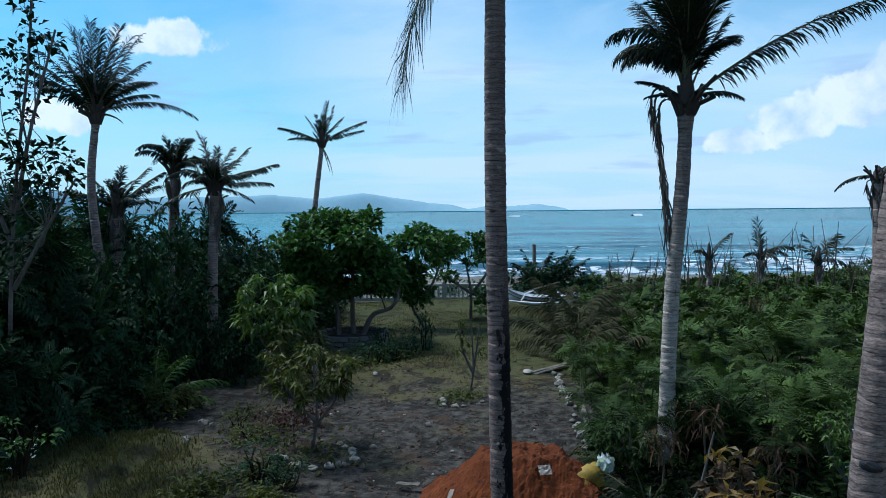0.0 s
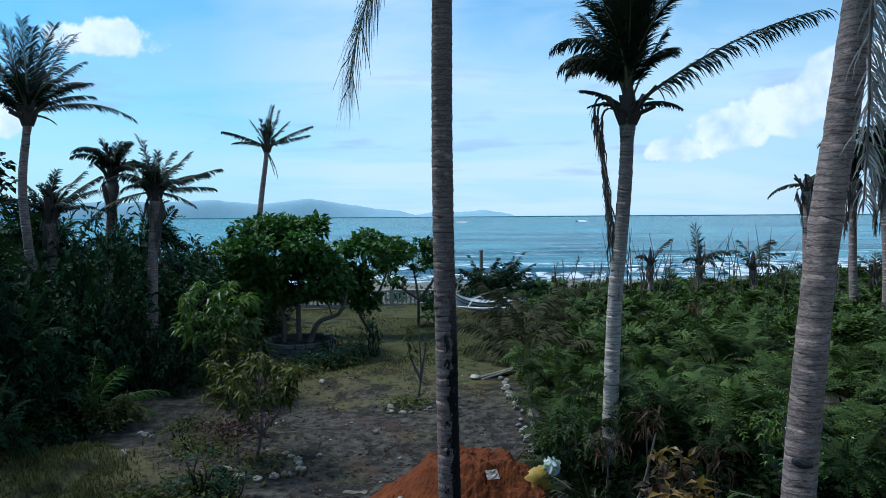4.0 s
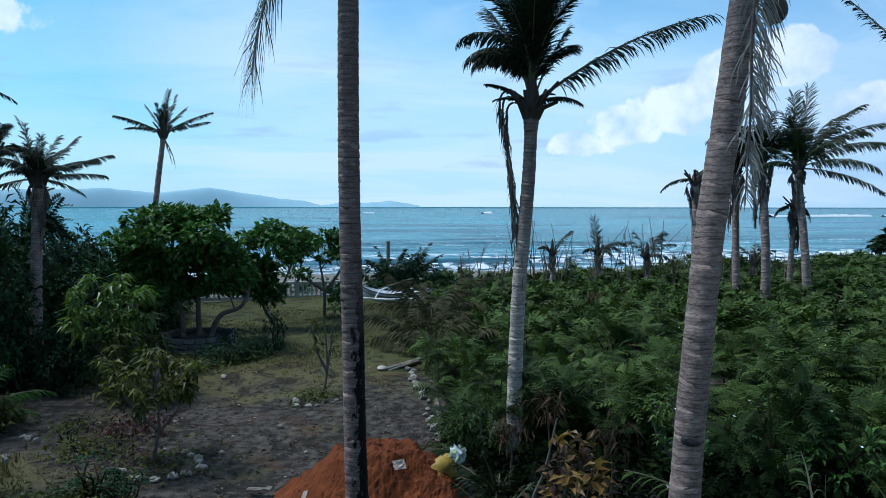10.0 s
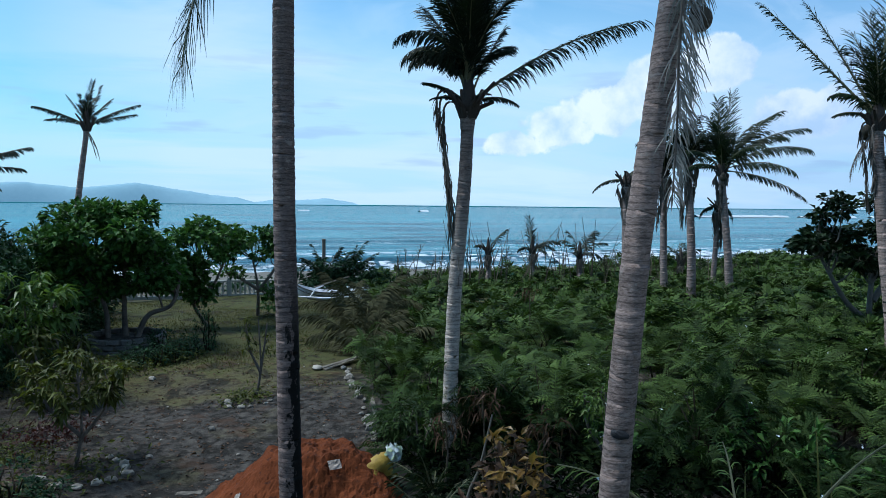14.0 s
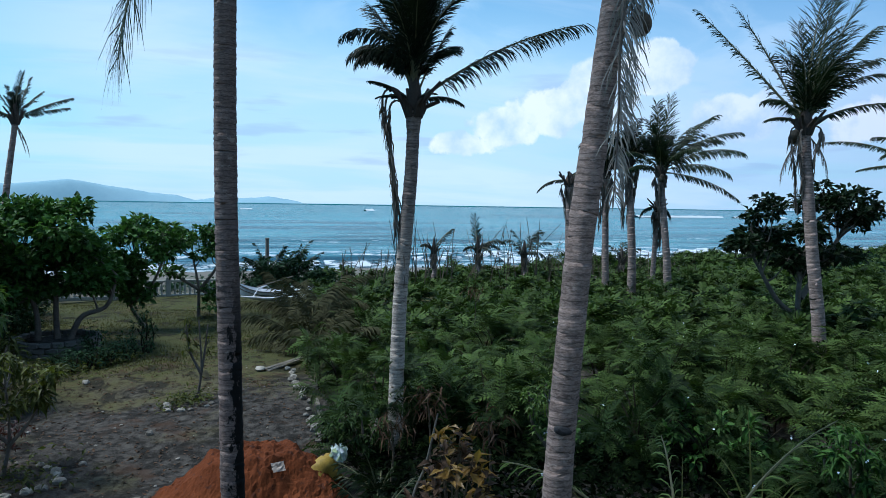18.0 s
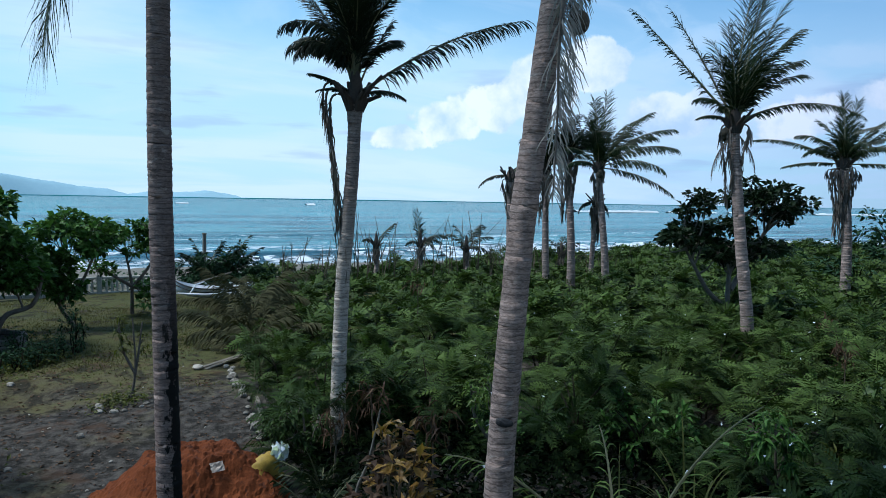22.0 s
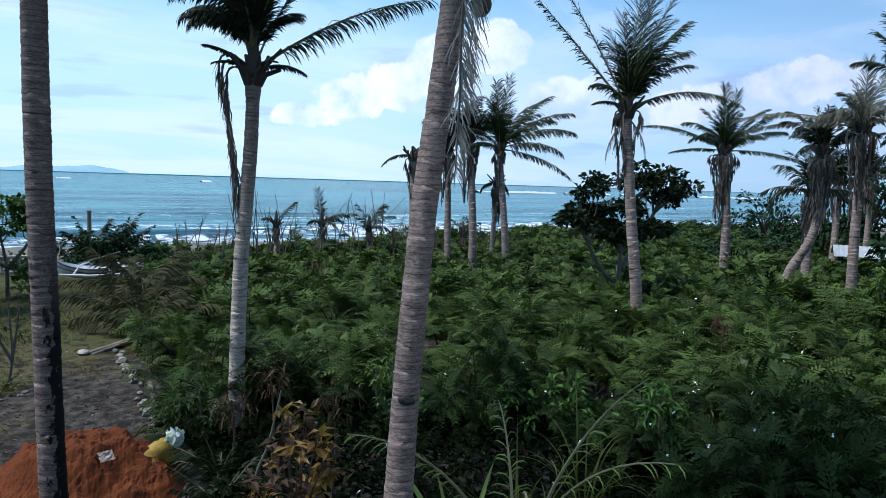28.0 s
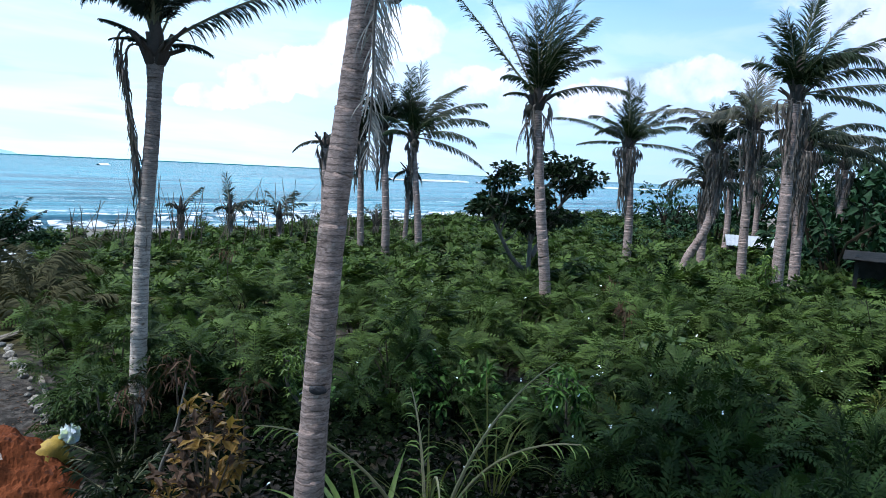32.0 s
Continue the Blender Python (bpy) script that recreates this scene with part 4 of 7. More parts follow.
def hanging_frond(ob, points, leaf, pairs, wide, seed):
    """A dry frond hanging along a stem by its stalk, its leaflets combed down on both sides."""
    rng = np.random.default_rng(seed)
    pts = spline(np.array(points) + (0.05, -0.035, 0.0) - np.array(ob.location), 24)
    s = np.linspace(0, 1, 24)
    n = pairs * 2
    u = rng.random(n) ** 1.5 * 0.97
    c = np.stack([np.interp(u, s, pts[:, k]) for k in range(3)], -1)
    side = np.where(rng.random(n) < 0.82, 1.0, -0.6)[:, None] * np.array([0.82, -0.55, 0.0])
    ll = leaf * np.interp(u, [0, 0.45, 1], [1.0, 0.85, 0.35]) * rng.uniform(0.6, 1.15, n)
    d = side * rng.uniform(0.25, 0.75, n)[:, None] + (0, 0, -0.6) + rng.normal(0, 0.12, (n, 3))
    rows, p = [c], c
    for seg in (0.35, 0.35, 0.30):
        d = d / np.linalg.norm(d, axis=1)[:, None]
        p = p + d * (ll * seg)[:, None]
        rows.append(p)
        d = d + (0, 0, -0.55) + rng.normal(0, 0.10, (n, 3))
    face = np.stack([np.cos(u * 60), np.sin(u * 60), np.zeros(n)], -1) * 0.4 + (0.8, -0.5, 0.0)
    v = np.stack([np.stack([r - face * (wide * 0.5 * w), r + face * (wide * 0.5 * w)], 1) for r, w in zip(rows, (0.6, 1.0, 0.8, 0.15))], 1)
    f = np.concatenate([(np.arange(n) * 8)[:, None] + np.array([[2 * q, 2 * q + 1, 2 * q + 3, 2 * q + 2]]) for q in range(3)])
    leaf_ob = part("dead_frond", np_mesh("dead_frond", v.reshape(-1, 3), f, M_DRYGREY), ob, "dry grey frond hanging beside the trunk")
    part("stalk", np_mesh("stalk", *tube(pts, np.linspace(0.022, 0.006, 24), 5), M_DEAD), leaf_ob)


hanging_frond(LEANER, [(3.66, 4.98, 7.15), (3.53, 4.96, 6.05), (3.53, 4.96, 5.34), (3.53, 5.00, 4.61)], 0.44, 190, 0.012, 231)
hanging_frond(LEANER, [(3.72, 5.02, 7.10), (3.66, 4.97, 6.60), (3.62, 4.96, 6.1)], 0.44, 80, 0.012, 232)
bm = bmesh.new()
bmesh.ops.create_icosphere(bm, subdivisions=3, radius=0.098)
bmesh.ops.scale(bm, vec=(1.0, 0.95, 1.1), verts=bm.verts)
bmesh.ops.translate(bm, vec=Vector((3.77, 4.92, 6.17)) - LEANER.location, verts=bm.verts)
bm_part("coconut", bm, M_NUT, LEANER, "brown hanging coconut", True)
# palms at the edge of the garden
palm([(-8.62, 17.0, 0.0), (-8.42, 17.0, 2.6), (-8.56, 17.0, 4.0), (-8.64, 17.0, 5.4), (-8.47, 17.0, 6.9)], 0.125, 0.085, [(170, 78, 10, 2.20), (100, 82, 5, 2.11), (90, 88, 0, 2.20), (20, 68, 10, 2.20), (40, 74, 10, 2.02), (150, 58, 18, 1.85), (180, 52, 28, 1.85), (182, 36, 24, 1.58), (200, 50, 50, 1.41), (0, 52, 44, 1.58), (10, 40, 44, 1.50), (340, 58, 66, 1.50), (300, 60, 66, 1.41), (250, 60, 66, 1.41), (60, 62, 30, 1.76), (120, 64, 30, 1.76), (165, 66, 14, 2.1), (130, 74, 10, 2.2), (75, 80, 8, 2.3), (55, 72, 12, 2.2), (185, 44, 30, 1.7), (5, 62, 30, 1.8), (20, 52, 40, 1.6), (0, 26, 62, 2.38, 0.7), (350, 5, 60, 0.62, 0.5)], GREY + "and bushy crown blown upright", 24, leaf=0.29)
palm([(-9.0, 19.0, 0.0), (-9.0, 19.0, 2.5), (-9.0, 19.0, 4.6)], 0.16, 0.12, [(0, 46, 14, 1.5), (20, 58, 14, 1.4), (40, 34, 20, 1.5), (80, 72, 20, 1.3), (150, 60, 30, 1.2), (180, 40, 50, 1.1), (220, 40, 70, 0.90), (300, 40, 70, 0.99), (340, 25, 40, 1.08)], GREY + "and low ragged crown", 25, leaf=0.30, dead=skirt(R, 5, 1.0))
palm([(-6.75, 19.9, 0.0), (-6.70, 19.9, 2.5), (-6.58, 19.94, 5.2)], 0.165, 0.125, [(10, 52, 4, 1.44), (0, 26, 10, 1.78), (355, 12, 20, 1.53), (350, -8, 34, 1.10), (80, 76, 10, 1.19), (150, 74, 0, 1.44), (175, 52, 60, 1.10), (200, 32, 80, 1.02), (120, 62, 20, 1.10), (40, 66, 10, 1.27), (300, 40, 66, 1.10), (240, 40, 80, 1.10), (270, 60, 66, 1.02), (186, -8, 50, 2.1), (160, 80, 25, 1.7, 0.5), (190, 45, 90, 1.5), (20, 36, 40, 1.5)], GREY + "and spreading crown", 26, dead=skirt(R, 7, 1.4), leaf=0.31)
palm([(-8.1, 20.5, 0.0), (-8.1, 20.45, 3.0), (-7.96, 20.5, 5.75)], 0.12, 0.09, ruff(R, 13, 58, 25, 95, 1.35), GREY + "and tattered hanging crown", 27, dead=skirt(R, 7, 1.3), leaf=0.32)
palm([(-6.1, 31.4, 0.0), (-5.9, 31.45, 4.0), (-5.46, 31.5, 7.6)], 0.15, 0.10, [(95, 88, 0, 1.80), (25, 69, 0, 1.80), (15, 56, 12, 1.44), (165, 62, 12, 1.35), (0, 32, 12, 2.12), (3, 22, 10, 1.89), (180, 25, 16, 2.07), (184, 18, 34, 1.53), (60, 76, 10, 1.35), (120, 76, 10, 1.26)], GREY + "standing alone before the sea", 28, dead=[(0, -60, 25, 1.3), (350, -70, 10, 1.1)], leaf=0.24, wide=0.05)
# palms across the thicket
palm([(21.3, 25.2, 0.0), (21.15, 25.2, 2.2), (20.88, 25.52, 6.12)], 0.20, 0.14, [(60, 80, 15, 3.6), (95, 84, 10, 3.2), (120, 80, 20, 2.6), (20, 62, 36, 3.5), (0, 48, 46, 3.7), (350, 36, 56, 3.5), (340, 20, 60, 3.0), (355, -6, 40, 3.5, 0.7), (150, 70, 60, 2.4), (180, 55, 80, 2.2), (200, 30, 80, 1.8), (270, 60, 70, 2.0), (310, 50, 70, 2.4), (30, 70, 50, 3.0), (10, 56, 66, 3.0), (40, 58, 50, 3.0)],
     GREY + "and open crown by the beach", 31, M_PALM_NEAR, dead=skirt(R, 6, 1.5), leaf=0.40, wide=0.06, nuts=4)
palm([(20.55, 26.9, 0.0), (20.50, 26.9, 2.5), (20.37, 27.19, 6.67)], 0.22, 0.16, ruff(R, 16, 50, 30, 70, 2.4), GREY + "and ragged crown near the beach", 32, dead=skirt(R, 14, 2.6), leaf=0.40, wide=0.06)
palm([(20.75, 29.2, 0.0), (20.7, 29.3, 2.0), (20.67, 29.44, 6.16)], 0.20, 0.15, ruff(R, 11, 50, 30, 70, 1.9), GREY + "and nearly bare crown", 33, dead=skirt(R, 12, 2.4), leaf=0.48, wide=0.06)
palm([(21.85, 27.1, 0.0), (21.95, 27.1, 2.0), (22.09, 27.11, 4.54)], 0.13, 0.11, ruff(R, 5, 30, 40, 90, 1.1), "thin broken palm stem with hanging dead fronds", 39, dead=skirt(R, 9, 1.7), leaf=0.42, wide=0.06)
palm([(14.45, 22.8, 0.0), (14.44, 22.8, 2.4), (14.40, 22.83, 5.49)], 0.17, 0.15, [(178, 5, 60, 1.4, 0.6), (30, 50, 30, 0.9, 0.5)], "headless dead palm stem at the thicket's far side", 40, dead=skirt(R, 5, 1.2), leaf=0.4, wide=0.05, heart=0.4)
palm([(14.85, 11.9, 0.0), (14.73, 12.0, 1.9), (14.60, 12.16, 3.6), (14.46, 12.31, 5.6), (14.42, 12.37, 6.55)], 0.165, 0.115, [(180, 50, 6, 4.0, 0.62), (172, 63, 10, 3.4, 0.75), (100, 86, 8, 3.4), (60, 82, 10, 3.6), (20, 82, 8, 3.6), (10, 78, 16, 3.0), (0, 72, 30, 2.5), (350, 72, 40, 2.4), (340, 66, 56, 2.0), (30, 76, 30, 2.6), (60, 80, 26, 2.6), (120, 84, 20, 2.6), (150, 80, 30, 2.3), (270, 76, 60, 1.9), (300, 74, 60, 2.0), (320, 68, 60, 1.9), (5, 62, 60, 1.9), (0, 26, 62, 2.8, 0.6), (186, 30, 60, 1.0, 0.6), (200, 60, 80, 1.3)],
     GREY + "and upswept green crown", 34, M_PALM_NEAR, dead=[(10, -45, 50, 1.2), (200, -50, 40, 1.3), (180, 30, 0, 1.9, 0.12), (350, 25, 0, 1.3, 0.2), (250, 10, 0, 1.5, 0.12)], leaf=0.38, nuts=3, heart=1.0)
palm([(30.3, 19.5, 0.0), (30.25, 19.5, 3.0), (30.08, 19.74, 6.39)], 0.22, 0.20, [(95, 88, 5, 3.1), (60, 82, 10, 2.9), (120, 82, 20, 2.7), (150, 72, 40, 2.5), (170, 62, 70, 2.5), (20, 50, 26, 2.9), (10, 38, 46, 2.8), (30, 66, 40, 2.6), (180, 32, 40, 4.2, 0.5), (182, 8, 26, 2.6, 0.5), (0, 2, 30, 3.8, 0.55), (200, 50, 90, 2.0), (230, 60, 90, 1.8), (300, 60, 90, 2.0), (330, 50, 80, 2.0), (270, 66, 80, 2.0)],
     GREY + "wrapped in dead fronds", 35, M_PALM_NEAR, dead=skirt(R, 20, 3.4), leaf=0.36, wide=0.062)
palm([(26.2, 14.6, 0.0), (26.45, 14.15, 1.57), (26.8, 13.5, 3.3), (26.80, 13.44, 6.06)], 0.20, 0.15, ruff(R, 11, 50, 35, 85, 2.0), "leaning coconut palm with bent grey trunk", 36, dead=skirt(R, 16, 2.8), leaf=0.38, wide=0.058)
palm([(26.6, 11.85, 0.0), (26.5, 11.9, 2.2), (26.43, 11.89, 6.88)], 0.20, 0.15, [(180, 18, 36, 4.4, 0.45), (178, 10, 30, 4.0, 0.45), (120, 85, 5, 2.4), (60, 74, 20, 2.2), (100, 66, 40, 2.0), (20, 50, 60, 2.2), (200, 40, 90, 2.0), (230, 50, 90, 1.8), (300, 55, 90, 1.8), (340, 35, 80, 2.0), (160, 50, 90, 2.0)],
     GREY + "and pale drooping fronds", 37, M_PALE, dead=skirt(R, 14, 2.8), leaf=0.40, wide=0.058)
palm([(22.3, 8.85, 0.0), (22.3, 8.83, 2.9), (22.31, 8.81, 7.38)], 0.21, 0.15, [(95, 86, 8, 3.0), (50, 78, 14, 3.1), (20, 70, 30, 3.0), (10, 52, 40, 2.8), (0, 12, 22, 3.2, 0.7), (350, 2, 34, 2.2), (0, 66, 110, 2.6), (150, 80, 20, 2.7), (170, 74, 40, 2.3), (190, 60, 70, 1.9), (130, 76, 24, 2.6), (240, 66, 76, 1.8), (290, 66, 80, 1.9), (320, 56, 70, 2.2), (30, 60, 60, 2.8), (5, 40, 70, 2.8)],
     GREY + "and windblown green crown", 38, M_PALM_NEAR, dead=skirt(R, 10, 2.8), leaf=0.42, wide=0.058, heart=1.2)
palm([(26.22, 9.77, 0.0), (26.17, 9.90, 6.12)], 0.20, 0.16, [(20, 40, 60, 2.6), (0, 20, 50, 3.0), (350, 5, 50, 2.6), (60, 60, 50, 2.0), (150, 50, 80, 1.6), (300, 40, 80, 1.8), (330, 25, 70, 2.4), (100, 70, 50, 1.8), (200, 40, 90, 1.5)], GREY + "wrapped in shaggy dead fronds", 41, dead=skirt(R, 20, 3.0), leaf=0.38, wide=0.06)


# ---------------------------------------------------------------- shrubs and trees
def shrub_meshes(seed, r, h, n, template, mat, size=1.0, stems=7, inner=0.3, tilt=0.5, floor=0.0, tuft=22):
    """Foliage and stems of one shrub, to be shared."""
    rng = np.random.default_rng(seed)
    p, d = dome(rng, n, r, h, inner, floor=floor, tuft=tuft)
    ahead = d + rng.normal(0, tilt * 0.5, d.shape)
    v, f = scattered(template, p, ahead, size * rng.uniform(0.6, 1.3, n), rng, 0.35)
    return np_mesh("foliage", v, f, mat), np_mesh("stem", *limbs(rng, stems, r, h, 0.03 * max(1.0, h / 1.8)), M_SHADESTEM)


def place_shrub(name, meshes, x, y, turn, scale, label, category="shrub", group="", z=None):
    ob = new(name)
    ob.empty_display_size = 0.2
    ob.matrix_basis = pose(x, y, float(land(x, y)) if z is None else z, 0, 0, turn) @ Matrix.Diagonal((scale[0], scale[0], scale[1], 1))
    tagged(ob, label, category, group)
    part("foliage", meshes[0], ob)
    part("stem", meshes[1], ob)
    return ob


def thicket_edge(y):
    """Where the thicket begins, in x."""
    return float(np.interp(y, [0, 6, 9, 12, 16, 20, 24, 30, 36, 45], [2.6, 2.6, 2.65, 2.75, 3.0, 3.5, 4.6, 6.2, 7.0, 9.0]))


def thicket_top(x, y):
    """How high the thicket stands."""
    d = math.hypot(x, y)
    near = np.interp(d, [3, 6, 9, 13, 18, 26, 34, 46], [1.05, 1.2, 1.35, 1.45, 1.45, 1.15, 0.85, 0.95])
    edge = np.interp(x - thicket_edge(y), [0, 1.5, 4.0], [0.72, 0.92, 1.0])
    near *= np.interp(bearing_of(x, y), [10, 24, 36, 45, 60], [0.62, 0.62, 0.95, 1.1, 1.25]) if d > 17 else 1.0
    return float(near * edge * (1 + 0.17 * math.sin(0.7 * x + 0.5 * y) + 0.12 * math.sin(1.3 * y - 0.8 * x + 2.0)))


def make_thicket():
    rng = np.random.default_rng(5)
    kinds = [shrub_meshes(50 + k, 1.0, 1.0, 520, SPRAY, M_FEATHER_SHADED, 0.95, 7, floor=0.55 if k > 1 else 0.05, tuft=24) for k in range(5)]
    kinds += [shrub_meshes(60, 0.9, 1.0, 330, leaf_shape(0.21, 0.11), M_BROAD, 1.0, 7, floor=0.5), shrub_meshes(61, 0.9, 1.0, 420, leaf_shape(0.22, 0.05), M_OLIVE, 1.0, 8, floor=0.5), shrub_meshes(62, 0.9, 1.0, 240, leaf_shape(0.26, 0.20, 0.10, 0.3), M_PALELEAF, 1.0, 8, floor=0.35, tuft=8)]
    mid, far, stems = [], [], []
    spots = []
    y = 1.0
    while y < 47:
        x = thicket_edge(y)
        while x < 62:
            d = math.hypot(x, y)
            gap = float(np.interp(d, [3, 14, 24, 60], [0.95, 1.15, 1.6, 3.0]))
            px, py = x + rng.uniform(-0.4, 0.4) * gap, y + rng.uniform(-0.4, 0.4) * gap
            if px > thicket_edge(py) + 0.35 and math.hypot(px, py) > 3.6 and py < 39 + 0.15 * px and math.atan2(px, py) < 1.48:
                spots.append((px, py, gap))
            x += gap
        y += float(np.interp(math.hypot(thicket_edge(y), y), [3, 14, 24, 60], [0.95, 1.15, 1.6, 2.6]))
    things = 0
    for px, py, gap in spots:
        d = math.hypot(px, py)
        top = thicket_top(px, py) * (rng.uniform(0.46, 1.30) if d < 26 else rng.uniform(0.65, 1.15))
        wide = gap * rng.uniform(0.55, 0.82)
        # no shrubs in this hollow below the balcony; near-black undergrowth colour holds its shade
        bear = bearing_of(px, py)
        if 12 < bear < 67 and d < np.interp(bear, [12, 15, 18, 30, 40, 46, 56, 62, 67], [8.6, 10.0, 12.3, 12.4, 12.1, 11.8, 10.6, 8.8, 6.5]):
            continue
        # shrubs are also left out under the leaning trunk and beside the croton
        if math.hypot(px - 3.3, py - 7.6) < 0.75 or math.hypot(px - 3.5, py - 5.4) < 0.5:
            continue
        if d < 13.5 and things < 230:
            k = rng.choice(8, p=[0.13, 0.13, 0.12, 0.12, 0.12, 0.15, 0.08, 0.15] if bear > 56 else [0.17, 0.17, 0.16, 0.16, 0.16, 0.06, 0.05, 0.07] if bear > 40 else [0.18, 0.18, 0.18, 0.17, 0.16, 0.07, 0.06, 0.0])
            if px - thicket_edge(py) < 1.4 and k in (2, 3, 4):
                k = int(k) % 2
            lab = ("feathery green wild shrub in the thicket", "broad-leaved green shrub in the thicket", "olive narrow-leaved shrub in the thicket", "shrub with large pale green leaves in the thicket")[max(0, k - 4)]
            place_shrub("shrub", kinds[k], px, py, rng.uniform(0, 360), (max(wide * 1.05, 0.72 * min(top, 1.5)), min(top, 1.5)), lab, "shrub", "thicket shrubs")
            things += 1
            continue
        n = int((240 if d < 22 else 140) * (wide / 1.1) ** 2 * (top / 1.6 + 0.3))
        p, o = dome(rng, n, wide, top, 0.12, floor=0.5, tuft=26, wind=0.35)
        p = p + (px, py, float(land(px, py)))
        tpl = SPRAY_MID if d < 22 else SPRAY_FAR
        (mid if d < 22 else far).append(scattered(tpl, p, o + rng.normal(0, 0.25, o.shape), rng.uniform(0.7, 1.25, n), rng, 0.35))
        if d < 24:
            sv, sf = limbs(rng, 3, wide, top, 0.025)
            stems.append((sv + (px, py, float(land(px, py))), sf))
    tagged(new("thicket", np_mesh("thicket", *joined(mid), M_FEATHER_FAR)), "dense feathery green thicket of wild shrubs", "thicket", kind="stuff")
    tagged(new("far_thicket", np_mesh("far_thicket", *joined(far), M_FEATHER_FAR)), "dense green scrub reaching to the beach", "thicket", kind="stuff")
    tagged(new("thicket_stems", np_mesh("thicket_stems", *joined(stems), M_SHADESTEM)), "brown woody stems under the thicket leaves, darkened as in shade", "stems", kind="stuff")


make_thicket()


def tree(name, foot, forks, clumps, leaf_size, per_clump, mat, label, seed, r0=0.12, category="tree", group="", clump_r=0.55, flat=0.7, shape=(1.0, 0.62)):
    """A broad-leaved tree: trunk points, limbs to each clump, and the clumps of leaves themselves. Places are relative to the foot."""
    rng = np.random.default_rng(seed)
    ob = thing(name, foot, label, category, group)
    wood, leaves = [], []
    for fk in forks:
        pts = spline(fk, 12)
        wood.append((pts, tube(pts, np.linspace(r0, r0 * 0.45, 12), 9)))
    part("trunk", np_mesh("trunk", *joined([w for _, w in wood]), M_BARK, True), ob)
    ends = np.concatenate([p[5:] for p, _ in wood])
    for c in clumps:
        c = np.array(c, float)
        e = ends[np.argmin(np.linalg.norm(ends - c * (1, 1, 0.8), axis=1))]
        m = 0.5 * (e + c) + rng.normal(0, 0.12, 3)
        limb = [tube(spline([e, m, c], 7), np.linspace(r0 * 0.36, r0 * 0.10, 7), 6)]
        for _ in range(4):
            q = c + rng.normal(0, clump_r * 0.5, 3) * (1, 1, flat)
            limb.append(tube(spline([c, 0.5 * (c + q) + rng.normal(0, 0.04, 3), q], 4), np.linspace(r0 * 0.10, r0 * 0.04, 4), 4))
        part("branch", np_mesh("branch", *joined(limb), M_BARK, True), ob)
        n = per_clump
        d = rng.normal(size=(n, 3))
        d /= np.linalg.norm(d, axis=1)[:, None]
        p = c + d * (clump_r * rng.uniform(0.35, 1.05, n) ** 0.6)[:, None] * (1, 1, flat) * rng.uniform(0.8, 1.2)
        leaves.append(scattered(leaf_shape(leaf_size * shape[0], leaf_size * shape[1]), p, d * (1, 1, 0.5) + rng.normal(0, 0.45, d.shape) + (0, 0, 0.1), rng.uniform(0.6, 1.2, n), rng, 0.6))
    part("crown", np_mesh("crown", *joined(leaves), mat), ob)
    return ob


def clump_ring(rng, n, centre, rx, ry, rz):
    out = []
    for _ in range(n):
        d = rng.normal(size=3)
        d /= np.linalg.norm(d)
        out.append(tuple(np.array(centre) + d * (rx, ry, rz) * rng.uniform(0.55, 1.0)))
    return out


Q = np.random.default_rng(77)
# the round-crowned tree in the stone planter, and its two smaller neighbours
tree("sea_almond_tree", (-3.2, 23.6, 0.25), [[(-0.45, 0.1, 0.0), (-0.50, 0.1, 1.0), (-1.0, 0.1, 2.4)], [(0.05, 0.2, 0.0), (0.02, 0.3, 1.2), (0.1, 0.2, 2.9)], [(0.4, 0, 0.0), (0.75, 0, 0.75), (1.45, 0, 1.05), (1.75, 0, 2.0)]],
     clump_ring(Q, 50, (-0.55, 0.2, 3.25), 2.0, 1.7, 1.05) + clump_ring(Q, 26, (-1.3, 0.2, 1.8), 1.3, 1.2, 0.8) + clump_ring(Q, 9, (0.9, 0.2, 2.0), 0.8, 0.7, 0.6), 0.25, 150, M_BROAD, "round-crowned green broad-leaved tree growing in a stone planter", 101, 0.10, clump_r=0.50, flat=0.55)
tree("small_tree", (-0.75, 26.8, 0.0), [[(0, 0, 0), (-0.5, 0, 1.0), (-0.2, 0, 2.3)], [(-0.4, 0, 0.9), (0.2, 0, 1.5), (0.7, 0, 2.6)], [(-0.4, 0, 0.9), (-1.0, 0, 1.7), (-1.5, 0, 2.3)]],
     clump_ring(Q, 26, (-0.1, 0, 3.2), 1.45, 1.2, 0.75) + clump_ring(Q, 16, (-1.2, 0, 2.1), 1.0, 0.9, 0.8) + clump_ring(Q, 7, (-0.2, 0, 1.5), 0.7, 0.6, 0.5), 0.25, 85, M_BROAD, "small green broad-leaved tree with a bent trunk", 102, 0.075, clump_r=0.40, flat=0.55)
tree("small_tree", (1.15, 28.9, 0.0), [[(0, 0, 0), (0.0, 0, 1.2), (-0.2, 0, 2.4)], [(0, 0, 1.0), (0.6, 0, 1.8), (1.0, 0, 2.6)], [(0, 0, 1.1), (-0.6, 0, 1.5), (-1.3, 0, 1.9)]],
     clump_ring(Q, 19, (-0.1, 0, 2.95), 1.3, 1.0, 0.65) + [(-1.3, 0, 1.9), (-0.9, 0, 1.8), (0.5, 0, 1.1), (0.6, 0.1, 0.8), (0.5, -0.1, 0.5)], 0.23, 80, M_BROAD, "small open-crowned tree near the garden wall", 103, 0.075, clump_r=0.36, flat=0.55)
